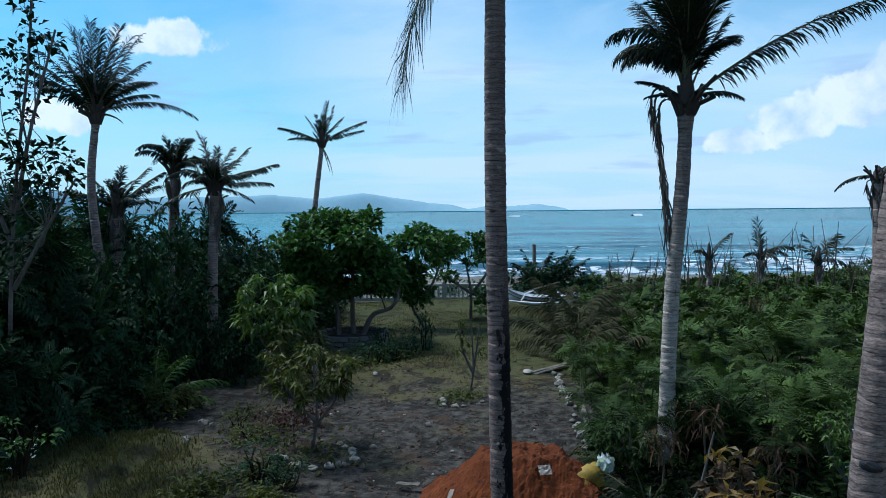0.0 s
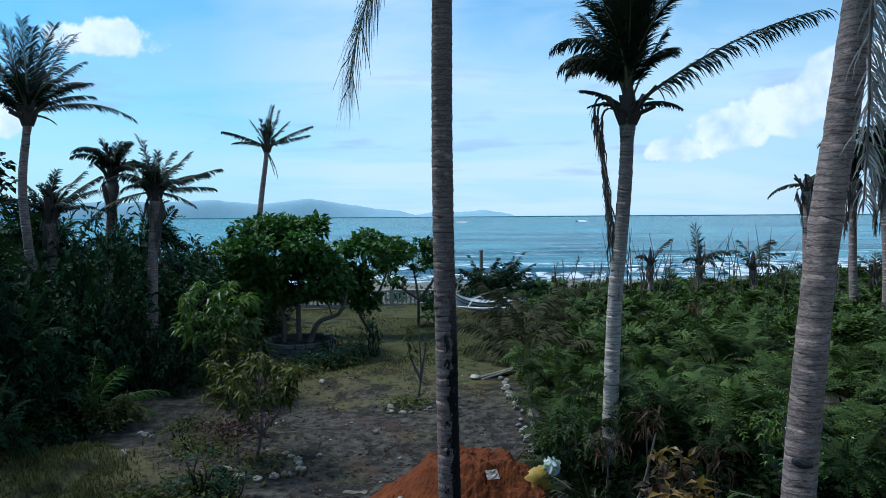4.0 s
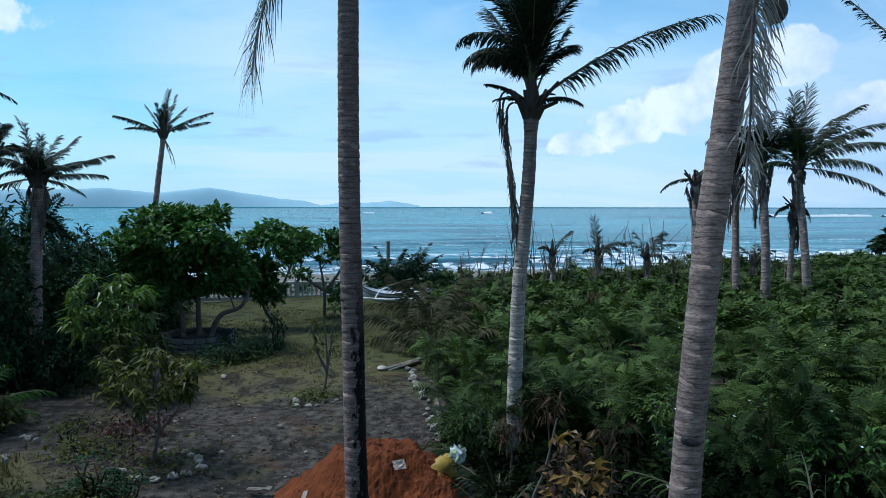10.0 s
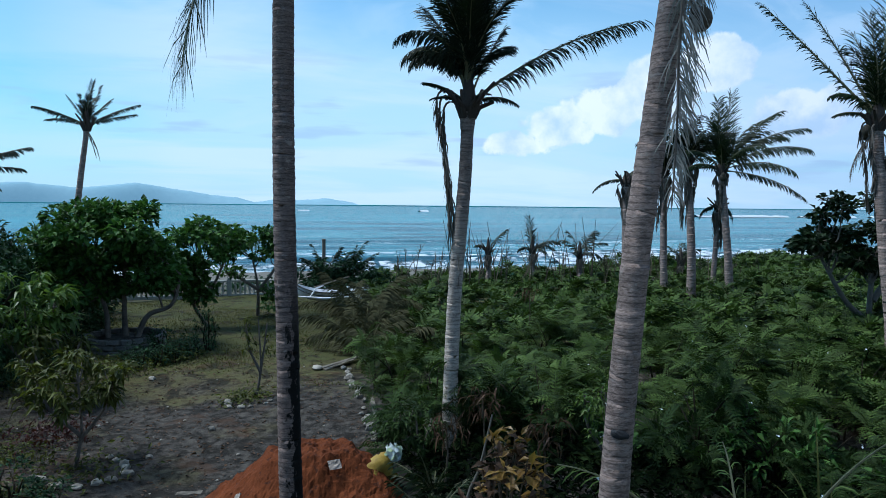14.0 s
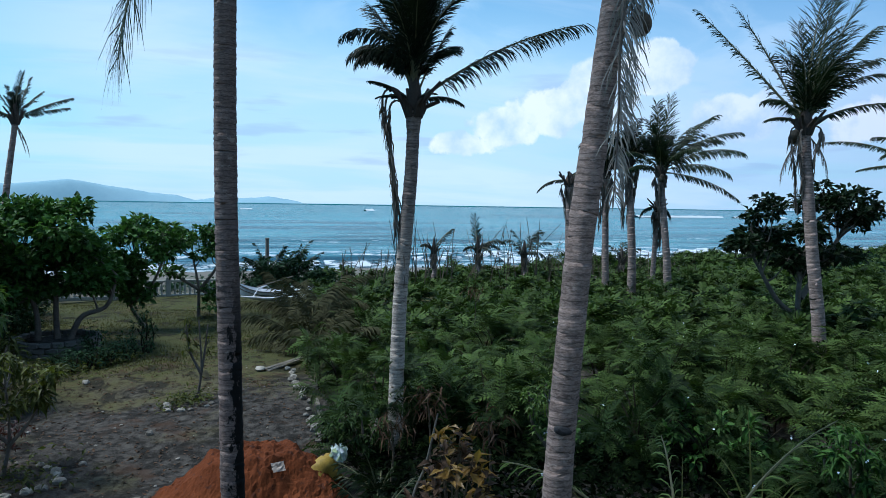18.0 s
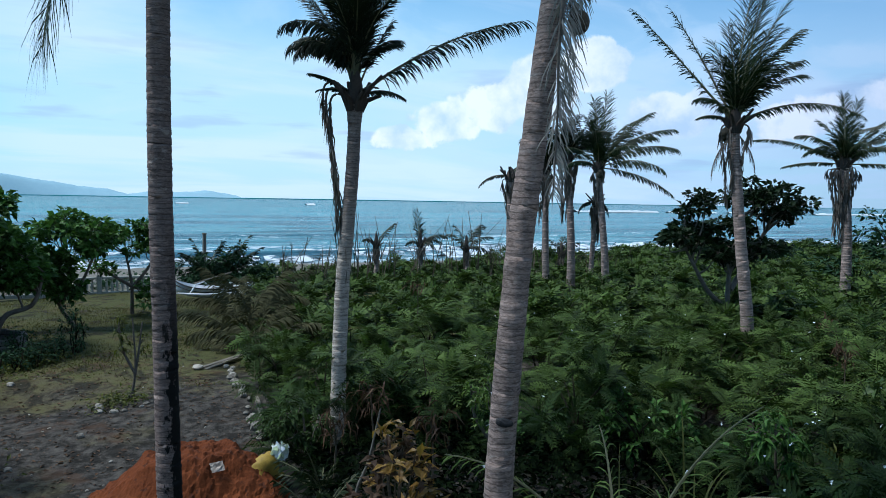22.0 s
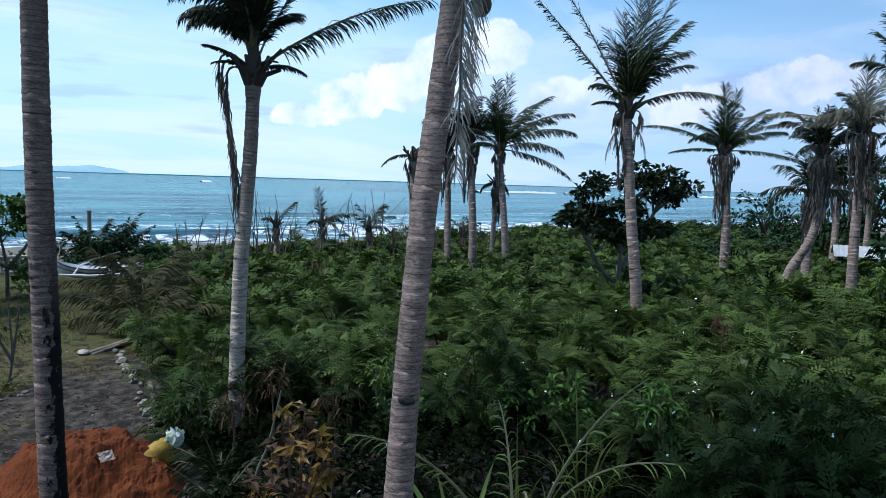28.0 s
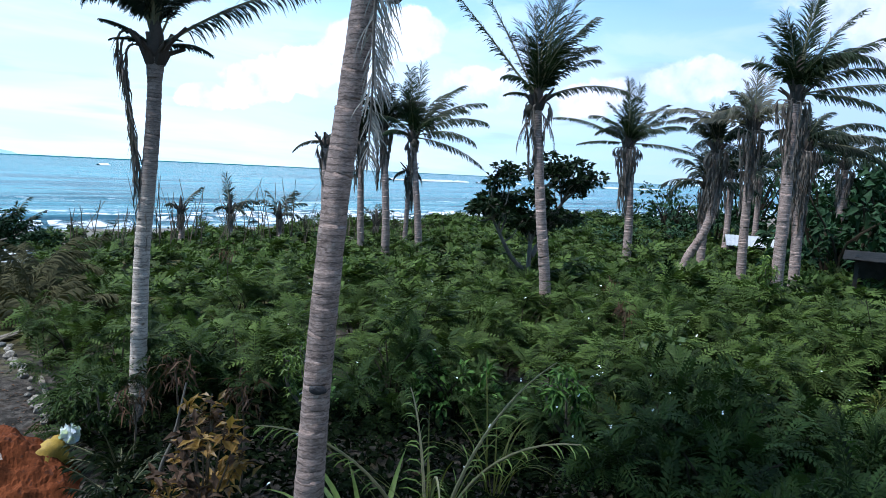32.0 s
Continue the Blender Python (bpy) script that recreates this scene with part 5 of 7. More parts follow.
# sparse tall tree at the garden's side
tree("tall_tree", (-8.1, 12.6, 0.0), [[(0, 0, 0), (0.1, 0, 2.5), (0.30, 0, 5.0), (0.65, 0, 7.4), (0.8, 0, 9.2)], [(0.2, 0, 3.2), (0.9, 0, 4.4), (1.35, 0.1, 5.2)], [(0.3, 0, 4.6), (0.6, 0, 6.0), (1.15, 0, 7.9)], [(0.2, 0, 4.0), (-0.4, 0, 6.0), (-0.2, 0, 8.4)]],
     [(0.60, 0, 8.4), (0.75, 0, 7.9), (0.55, 0, 7.5), (1.0, 0, 7.7), (0.3, 0.2, 7.2), (0.7, 0.1, 6.8), (0.45, 0, 6.4), (0.1, 0, 6.9), (-0.1, 0, 7.6), (0.0, 0, 6.0), (0.35, 0, 5.7), (0.1, 0, 5.3), (0.5, 0, 5.0),
      (0.95, 0.1, 5.8), (1.2, 0.1, 5.55), (0.7, 0, 5.7), (1.3, 0, 5.25), (0.9, 0.1, 5.25), (0.6, 0, 5.3), (0.45, 0, 5.6), (1.1, 0.1, 4.95), (0.3, 0, 4.6), (0.0, 0.2, 4.8), (0.3, 0, 4.1), (-0.3, 0, 5.4), (0.2, 0, 3.6), (-0.5, 0, 4.2)],
     0.17, 32, M_TREELEAF, "tall sparse broad-leaved tree with thin bare branches", 104, 0.042, clump_r=0.25, shape=(1.0, 0.62))
# dark tree on the thicket's far side
tree("dark_tree", (18.35, 15.45, 0.3), [[(0, 0, 0), (-0.3, 0, 1.2), (-0.2, 0, 2.6), (0.3, 0, 4.0)], [(-0.3, 0, 1.0), (-1.2, 0, 1.6), (-2.0, 0.2, 2.9)], [(-0.2, 0, 1.6), (0.8, 0, 2.8), (1.5, -0.3, 4.2)]],
     clump_ring(Q, 11, (-1.8, 0.2, 3.3), 0.9, 0.8, 0.45) + clump_ring(Q, 11, (-0.5, 0, 3.4), 1.1, 0.9, 0.6) + clump_ring(Q, 14, (1.6, -0.4, 4.4), 0.9, 0.9, 0.7) + clump_ring(Q, 9, (0.4, 0, 4.7), 0.8, 0.6, 0.5) + clump_ring(Q, 9, (0.8, 0, 2.8), 1.1, 0.9, 0.4) + clump_ring(Q, 14, (0.1, 0, 3.0), 1.6, 1.0, 0.7) + clump_ring(Q, 5, (-1.9, 0.2, 4.3), 0.5, 0.5, 0.4), 0.22, 80, M_TREELEAF, "dark broad-leaved tree behind a palm in the thicket", 105, 0.10, clump_r=0.36, flat=0.45)


def make_hedge():
    """The tall dark growth along the garden's far side."""
    rng = np.random.default_rng(9)
    kinds = [shrub_meshes(70 + k, 1.0, 1.0, 2600, leaf_shape(0.125, 0.066), M_DARKLEAF, 0.9, 6, 0.25) for k in range(3)]
    kinds.append(shrub_meshes(74, 1.0, 1.0, 1000, SPRAY, M_DARKLEAF, 0.85, 6, 0.25))
    rows = ((-7.7, 18.3, 1.3, 4.0), (-9.2, 16.4, 1.9, 4.3), (-8.4, 15.4, 1.6, 4.1), (-10.6, 15.4, 2.0, 4.5), (-9.3, 13.8, 1.7, 4.2), (-11.2, 13.0, 2.0, 3.9), (-8.6, 12.2, 1.3, 3.0), (-10.2, 11.2, 1.7, 3.9),
            (-8.5, 10.4, 1.3, 2.0), (-9.6, 9.2, 1.6, 2.8), (-12.5, 17.0, 2.2, 4.2), (-13.0, 20.0, 2.4, 4.3), (-10.5, 20.5, 2.2, 4.4), (-8.0, 21.0, 1.8, 3.9), (-6.3, 21.6, 1.6, 2.9), (-9.0, 23.5, 2.0, 3.8),
            (-6.9, 24.0, 1.7, 3.2), (-11.5, 24.5, 2.4, 4.1), (-7.2, 27.0, 1.9, 3.3), (-9.8, 28.0, 2.3, 3.8), (-6.5, 30.0, 1.7, 2.8), (-8.8, 32.0, 2.2, 3.3), (-12.5, 31.0, 2.5, 3.8), (-15.5, 25.0, 2.6, 4.2),
            (-14.8, 14.5, 2.4, 4.2), (-13.4, 10.5, 2.2, 3.9), (-16.5, 19.5, 2.6, 4.4), (-5.6, 26.2, 1.4, 2.3), (-5.9, 18.9, 0.9, 1.7), (-17.0, 30.0, 2.8, 4.0), (-19.5, 26.0, 2.8, 4.2), (-7.9, 8.6, 1.0, 1.5), (-7.3, 14.2, 0.9, 1.5),
            (-20.0, 36.0, 2.8, 3.4), (-15.0, 36.0, 2.6, 3.0), (-10.5, 36.0, 2.2, 2.6), (-22.0, 31.0, 2.8, 3.8))
    for x, y, r, h in rows:
        place_shrub("hedge_shrub", kinds[rng.integers(0, 4)], x, y, rng.uniform(0, 360), (r * 1.08, h * (0.80 if bearing_of(x, y) < -24 else 0.93)), "tall dark green shrub in an overgrown hedge", "shrub", "hedge shrubs")


make_hedge()


def young_tree(x, y, height, spread, mat, label, seed, leaf=0.22, clumps=16, per=30, lean=0.1, name="young_tree", flat=0.7):
    """A sapling: a few forked stems, each twig ending in a drooping rosette of long leaves."""
    rng = np.random.default_rng(seed)
    ob = thing(name, (x, y, float(land(x, y))), label, "tree")
    stems = [spline([(0, 0, 0), (lean, 0, height * 0.3), (lean * 0.5, 0, height * 0.8)], 9), spline([(lean * 0.8, 0, height * 0.22), (spread * 0.4, 0, height * 0.45), (spread * 0.6, 0, height * 0.75)], 9),
             spline([(lean * 0.8, 0, height * 0.25), (-spread * 0.4, 0.1, height * 0.5), (-spread * 0.55, 0.1, height * 0.78)], 9)]
    part("trunk", np_mesh("trunk", *joined([tube(p, np.linspace(0.035, 0.015, 9), 7) for p in stems]), M_BARK, True), ob)
    ends = np.concatenate([p[3:] for p in stems])
    tips = np.array(clump_ring(rng, clumps, (0, 0, height * 0.70), spread * 0.95, spread * 0.8, height * 0.30))
    leaves = []
    for c in tips:
        e = ends[np.argmin(np.linalg.norm(ends - c * (1, 1, 0.85), axis=1))]
        part("branch", np_mesh("branch", *tube(spline([e, 0.5 * (e + c) + rng.normal(0, 0.04, 3) - (0, 0, 0.05), c], 5), np.linspace(0.014, 0.006, 5), 5), M_BARK, True), ob)
        a = rng.uniform(0, 6.28, per)
        d = np.stack([np.cos(a), np.sin(a), rng.uniform(-0.9, 0.55, per)], -1)
        p = c + rng.normal(0, 0.04, (per, 3)) - np.stack([np.zeros(per), np.zeros(per), rng.uniform(0, 0.14, per)], -1)
        leaves.append(scattered(leaf_shape(leaf, leaf * 0.30, 0.10, 0.42), p, d, rng.uniform(0.6, 1.15, per), rng, 0.3))
    part("crown", np_mesh("crown", *joined(leaves), mat), ob)
    return ob


young_tree(-2.55, 13.0, 2.2, 1.15, M_OLIVE, "young olive-leaved tree inside a ring of stones", 111, clumps=36, per=22, leaf=0.26)
young_tree(-4.55, 17.9, 3.1, 1.2, M_BRIGHT, "young tree with bright yellow-green drooping leaves", 112, clumps=42, leaf=0.36, per=20)
young_tree(-3.75, 17.2, 1.9, 0.85, M_OLIVE, "small yellow-green leaved sapling in the garden", 113, clumps=18, per=20, leaf=0.3)
young_tree(0.62, 16.7, 2.3, 0.42, M_OLIVE, "thin sapling with few leaves in a ring of stones", 114, clumps=7, per=12, leaf=0.2, name="sapling")
LOW_DARK = shrub_meshes(88, 0.42, 0.55, 300, leaf_shape(0.10, 0.05), M_DARKLEAF, 1.0, 5)
for x, y, h in ((-2.75, 21.3, 0.8), (-2.40, 20.5, 0.9), (-1.95, 20.7, 1.0), (-1.50, 21.0, 1.0), (-1.05, 21.5, 1.1), (-0.62, 22.4, 2.2), (-2.05, 22.2, 1.3)):
    place_shrub("low_shrub", LOW_DARK, x, y, 50 * x, (1.0, h), "low dark shrub in a row by the planter", "shrub", "planter shrubs")
# growth on the bed and beside the gravel
BED_BUSH = shrub_meshes(89, 0.6, 0.75, 420, leaf_shape(0.15, 0.05), M_OLIVE, 1.0, 7)
for x, y, w, h in ((-6.35, 14.9, 1.1, 1.0), (-5.95, 15.6, 0.8, 0.8), (-7.1, 14.3, 1.0, 1.1)):
    place_shrub("bed_shrub", BED_BUSH, x, y, 70 * x, (w, h), "olive green shrub on the garden bed", "shrub", "bed shrubs")
for x, y, w, h in ((-3.2, 11.5, 0.9, 0.8), (-2.7, 11.2, 0.8, 0.65), (-3.9, 13.4, 0.55, 0.45), (-4.3, 14.2, 0.6, 0.5)):
    place_shrub("ground_shrub", shrub_meshes(90 + int(10 * h), 0.6, 0.75, 330, leaf_shape(0.11, 0.05), M_DARKLEAF if w > 0.7 else M_OLIVE, 1.0, 6), x, y, 40 * y, (w, h), "low green shrub growing out of the soil", "shrub", "ground shrubs")


# ---------------------------------------------------------------- the garden's things
def stone_mesh(seed, size):
    rng = np.random.default_rng(seed)
    bm = bmesh.new()
    bmesh.ops.create_icosphere(bm, subdivisions=2, radius=size)
    ax = Vector(rng.uniform(0.65, 1.15, 3))
    for v in bm.verts:
        v.co = Vector((v.co.x * ax.x, v.co.y * ax.y, v.co.z * ax.z * 0.8)) * (1 + 0.5 * noise.noise(v.co * (2.2 / size) + Vector((seed * 3.1, 0, 0))))
    for f in bm.faces:
        f.smooth = False
    me = bpy.data.meshes.new("stone")
    bm.to_mesh(me)
    bm.free()
    me.materials.append(M_ROCK)
    return me


STONES = [stone_mesh(k, 0.11) for k in range(6)]


def stone(x, y, scale, rng, label, group="", dz=0.03):
    ob = new("stone", STONES[int(rng.integers(0, 6))])
    ob.matrix_basis = pose(x, y, float(land(x, y)) + dz * scale, 0, 0, rng.uniform(0, 360)) @ Matrix.Diagonal((scale, scale, scale * rng.uniform(0.8, 1.1), 1))
    return tagged(ob, label, "stone", group)


S = np.random.default_rng(31)
for a in np.linspace(200, 425, 13):
    stone(-2.42 + 0.72 * math.cos(radians(a)) + S.normal(0, 0.05), 12.75 + 0.62 * math.sin(radians(a)) + S.normal(0, 0.05), S.uniform(0.5, 1.0), S, "rough pale coral stone ringing a young tree", "ring of stones")
for a in np.linspace(150, 330, 7):
    stone(0.5 + 0.55 * math.cos(radians(a)) + S.normal(0, 0.05), 16.2 + 0.5 * math.sin(radians(a)), S.uniform(0.5, 0.95), S, "rough pale stone beside a thin sapling", "stones by the sapling")
for i in range(22):
    t = i / 21
    stone(2.72 + 0.42 * t + S.normal(0, 0.05), 12.9 + 6.2 * t + S.normal(0, 0.05), S.uniform(0.55, 1.15), S, "pale stone edging the path beside the thicket", "path edging stones", 0.05)
for x, y, k in ((-5.2, 14.75, 0.85), (-5.0, 14.6, 0.8), (-5.35, 14.9, 0.6), (-5.15, 13.5, 0.9), (-5.05, 13.2, 0.7), (-0.35, 14.4, 0.6), (-1.4, 13.2, 0.55), (-4.2, 11.6, 0.8), (-1.9, 18.9, 0.8), (-3.2, 20.4, 0.7), (-0.9, 15.2, 0.35), (0.15, 13.1, 0.35), (-2.6, 15.5, 0.4)):
    stone(x, y, k, S, "loose pale stone lying on the dark soil")
for i in range(70):
    x, y = S.uniform(-4.6, 2.6), S.uniform(11.0, 20)
    stone(x, y, S.uniform(0.10, 0.26), S, "small pebble lying on the dark soil", "garden pebbles")


def make_planter():
    ob = thing("planter", (-3.1, 23.4, 0.0), "round grey stone planter round a tree", "planter")
    rng = np.random.default_rng(44)
    n = 22
    for row in range(3):
        for i in range(n):
            a = 2 * math.pi * (i + 0.5 * (row % 2)) / n
            bm = bmesh.new()
            box(bm, (-0.158, -0.07, 0.0), (0.158, 0.07, 0.160))
            bmesh.ops.bevel(bm, geom=bm.edges[:], offset=0.03, segments=1, affect="EDGES")
            for v in bm.verts:
                v.co += Vector(rng.normal(0, 0.010, 3))
            me = bpy.data.meshes.new("stone_block")
            bm.to_mesh(me)
            bm.free()
            me.materials.append(M_CONCRETE)
            part("stone_block", me, ob, "", pose(1.12 * math.cos(a), 1.12 * math.sin(a), 0.165 * row - 0.02, 0, 0, math.degrees(a) + 90))
    v, f = tube([(0, 0, 0.20), (0, 0, 0.30), (0, 0, 0.33)], [1.10, 1.0, 0.02], 24)
    part("soil", np_mesh("soil", v, f, M_GROUND, True), ob, "dark soil filling the planter")


make_planter()


def make_balustrade():
    ob = thing("balustrade", (0, 35.0, 0.0), "low weathered concrete balustrade along the beach side", "balustrade", kind="structure")

    def bar(name, lo, hi, bev=0.02):
        bm = bmesh.new()
        box(bm, lo, hi)
        bmesh.ops.bevel(bm, geom=bm.edges[:], offset=bev, segments=1, affect="EDGES")
        return bm_part(name, bm, M_RAIL, ob)
    prof = [(0.05, 0.15), (0.055, 0.20), (0.035, 0.24), (0.06, 0.34), (0.068, 0.42), (0.045, 0.56), (0.03, 0.64), (0.052, 0.68), (0.052, 0.73)]
    v, f = tube([(0, 0, z) for _, z in prof], [r for r, _ in prof], 8)
    bal = np_mesh("baluster", v, f, M_RAIL, True)
    x = -7.0
    while x < 2.0:
        bar("post", (x - 0.11, -0.11, -0.1), (x + 0.11, 0.11, 0.95))
        bar("top_rail", (x + 0.11, -0.09, 0.73), (x + 2.24, 0.09, 0.84))
        bar("bottom_rail", (x + 0.11, -0.09, -0.02), (x + 2.24, 0.09, 0.15))
        for i in range(9):
            part("baluster", bal, ob, "", pose(x + 0.30 + i * 0.22, 0, 0))
        x += 2.35
    bar("post", (x - 0.11, -0.11, -0.1), (x + 0.11, 0.11, 0.95))


make_balustrade()


def make_earth_pile():
    rng = np.random.default_rng(12)
    n, m = 110, 80
    gx, gy = np.meshgrid(np.linspace(-2.0, 2.0, n), np.linspace(-1.4, 1.5, m), indexing="ij")
    h = 0.95 * np.exp(-(((gx + 0.30) / 0.75) ** 2 + (gy / 0.75) ** 2) ** 0.9) + 0.90 * np.exp(-(((gx - 0.40) / 0.62) ** 2 + ((gy - 0.1) / 0.7) ** 2) ** 0.9)
    h += 0.42 * np.exp(-(((gx - 1.05) / 0.5) ** 2 + ((gy + 0.1) / 0.6) ** 2))
    h = np.minimum(h, 0.98)
    bumps = np.array([[noise.fractal(Vector((x * 2.9, y * 2.9, 3.0)), 0.8, 2.0, 6) for y in gy[0]] for x in gx[:, 0]])
    gz = 0.78 * h + bumps * 0.10 * np.minimum(1, h * 4) - 0.20 * (1 - np.minimum(1, h * 5)) - 0.02
    i, j = np.meshgrid(np.arange(n - 1), np.arange(m - 1), indexing="ij")
    f = np.stack([i * m + j, (i + 1) * m + j, (i + 1) * m + j + 1, i * m + j + 1], -1).reshape(-1, 4)
    ob = new("dirt_mound", np_mesh("dirt_mound", np.stack([gx, gy, gz], -1).reshape(-1, 3), f, M_EARTH, False))
    ob.matrix_basis = pose(1.05, 10.75, 0.0)
    tagged(ob, "heap of orange-brown dug earth", "mound")


make_earth_pile()


def scrap(name, mat, w, h, m, label, category, seed, crumple=0.03):
    rng = np.random.default_rng(seed)
    n = 7
    gx, gy = np.meshgrid(np.linspace(-w / 2, w / 2, n), np.linspace(-h / 2, h / 2, n), indexing="ij")
    gz = rng.normal(0, crumple, (n, n)) + 0.04 * gx / w
    top = np.stack([gx + rng.normal(0, w * 0.02, (n, n)), gy, gz + 0.006], -1).reshape(-1, 3)
    bot = np.stack([gx, gy, gz], -1).reshape(-1, 3)
    i, j = np.meshgrid(np.arange(n - 1), np.arange(n - 1), indexing="ij")
    f = np.stack([i * n + j, (i + 1) * n + j, (i + 1) * n + j + 1, i * n + j + 1], -1).reshape(-1, 4)
    ob = new(name, np_mesh(name, *joined([(top, f), (bot, f[:, ::-1])]), mat))
    ob.matrix_basis = m
    return tagged(ob, label, category)


scrap("cardboard_piece", M_PAPER, 0.20, 0.15, pose(1.52, 10.25, 0.64, 48, 10, 25), "creased pale cardboard piece on the dirt mound", "cardboard", 1, 0.006)
scrap("cardboard_strip", M_PAPER, 0.09, 0.30, pose(0.06, 10.1, 0.28, 38, 0, -28), "thin pale strip lying on the dirt mound", "cardboard", 2, 0.008)
scrap("wooden_offcut", M_WOOD, 0.40, 0.10, pose(-0.62, 11.2, 0.06, 3, 2, -20), "short pale wooden offcut lying on the soil", "offcut", 4, 0.006)


def make_sack():
    bm = bmesh.new()
    bmesh.ops.create_icosphere(bm, subdivisions=3, radius=0.34)
    for v in bm.verts:
        w = 1 + 0.42 * noise.fractal(v.co * 5.0, 0.9, 2.0, 5)
        w += 0.06 * math.sin(v.co.x * 40 + 6 * v.co.z)
        v.co = Vector((v.co.x * 1.0 * w, v.co.y * 0.8 * w, max(-0.16, v.co.z * 0.85 * w)))
    for f in bm.faces:
        f.smooth = True
    me = bpy.data.meshes.new("sack")
    bm.to_mesh(me)
    bm.free()
    me.materials.append(M_YELLOW)
    ob = new("plastic_sack", me)
    ob.matrix_basis = pose(2.25, 10.65, 0.28, 0, 0, 20)
    tagged(ob, "crumpled yellow plastic sack beside the dirt mound", "sack")


make_sack()


M_BAG = surface("bag_film", (0.34, 0.40, 0.46), (0.70, 0.75, 0.80), 0.4, 9.0, 40.0, 0.3, leafy=0.35)


def make_white_bag():
    """A torn white bag caught on a stick at the thicket's edge."""
    ob = thing("torn_bag", (2.52, 10.6, 0.0), "torn white plastic bag caught on a stick", "plastic bag")
    part("stick", np_mesh("stick", *tube([(0, 0, 0), (0.02, 0, 0.4), (0.0, 0, 0.75)], [0.022, 0.02, 0.015], 6), M_WOOD), ob)
    rng = np.random.default_rng(6)
    for k in range(5):
        n = 6
        u, w = np.meshgrid(np.linspace(-1, 1, n), np.linspace(0, 1, n), indexing="ij")
        a = k * 1.25
        p = np.stack([0.17 * u * math.cos(a) + 0.10 * w * math.sin(a), 0.17 * u * math.sin(a) - 0.10 * w * math.cos(a), 0.72 - 0.24 * w * (1 - 0.3 * u * u)], -1) + rng.normal(0, 0.022, (n, n, 3))
        i, j = np.meshgrid(np.arange(n - 1), np.arange(n - 1), indexing="ij")
        f = np.stack([i * n + j, (i + 1) * n + j, (i + 1) * n + j + 1, i * n + j + 1], -1).reshape(-1, 4)
        part("bag_flap", np_mesh("bag_flap", p.reshape(-1, 3) * (0.75, 0.75, 1.0), f, M_BAG, True), ob)


make_white_bag()


def board(x, y, length, turn, width=0.14, label="weathered grey board lying at the path's end", lift=0.03):
    bm = bmesh.new()
    box(bm, (-length / 2, -width / 2, 0), (length / 2, width / 2, 0.04))
    bmesh.ops.bevel(bm, geom=bm.edges[:], offset=0.006, segments=1, affect="EDGES")
    me = bpy.data.meshes.new("board")
    bm.to_mesh(me)
    bm.free()
    me.materials.append(M_WOOD)
    ob = new("wooden_board", me)
    ob.matrix_basis = pose(x, y, float(land(x, y)) + lift, 0, -3, turn)
    tagged(ob, label, "board", "boards")


for k in range(2):
    board(2.95 + 0.05 * k, 19.4 + 0.20 * k, 1.5 + 0.1 * k, 40 - 5 * k, 0.13, lift=0.03 + 0.03 * k)
board(3.03, 14.6, 1.3, 84, 0.10, "narrow pale board leaning along the path's edge", 0.12)
board(2.75, 12.9, 0.7, 65, 0.10, "short pale board at the path's edge", 0.10)
stone(2.35, 19.1, 1.6, S, "white stone lying at the path's end")


def make_boat():
    """A small white outrigger boat drawn up at the wall's end."""
    ob = thing("outrigger_boat", (4.5, 31.0, 0.12), "small white outrigger boat with dark stripes, drawn ashore", "boat", turn=-24)
    ob.scale = (0.88, 0.95, 0.98)
    n, m = 22, 9
    s = np.linspace(-1, 1, n)
    v = []
    for t in s:
        w = 0.46 * (1 - abs(t) ** 2.6) + 0.02
        keel, rim = 0.06 + 0.30 * abs(t) ** 3, 0.52 + 0.30 * abs(t) ** 2.4
        for k in np.linspace(-1, 1, m):
            v.append((t * 1.9, w * k, keel + (rim - keel) * abs(k) ** 2.2))
    v = np.array(v)
    i, j = np.meshgrid(np.arange(n - 1), np.arange(m - 1), indexing="ij")
    f = np.stack([i * m + j, (i + 1) * m + j, (i + 1) * m + j + 1, i * m + j + 1], -1).reshape(-1, 4)
    hull = part("hull", np_mesh("hull", *joined([(v, f), (v * (0.985, 0.94, 1) + (0, 0, 0.03), f[:, ::-1])]), M_HULL, True), ob)
    for side in (-1, 1):
        for off, mat, nm, rad in ((0.0, M_BLACK, "gunwale", 0.03), (-0.16, M_BLACK, "stripe", 0.022)):
            pts = [(t * 1.9, side * (0.47 * (1 - abs(t) ** 2.6) + 0.03) * (1.0 if off == 0 else 0.93), 0.53 + 0.30 * abs(t) ** 2.4 + off) for t in s]
            part(nm, np_mesh(nm, *tube(pts, [rad] * n, 6), mat, True), hull)
    for x in (-0.7, 0.7):
        part("crossbeam", np_mesh("crossbeam", *tube([(x, -1.4, 0.45), (x, -0.6, 0.72), (x, 0.6, 0.72), (x, 1.4, 0.45)], [0.03, 0.035, 0.035, 0.03], 6), M_HULL), ob)
    for y in (-1.4, 1.4):
        part("outrigger_float", np_mesh("outrigger_float", *tube([(-1.7, y, 0.46), (0, y, 0.40), (1.7, y, 0.50)], [0.03, 0.05, 0.03], 7), M_HULL), ob)
    part("mast", np_mesh("mast", *tube([(-1.0, 0.1, 0.7), (0.9, -0.1, 1.25)], [0.035, 0.03], 6), M_WOOD), ob, "pole laid slanting over the boat")


make_boat()


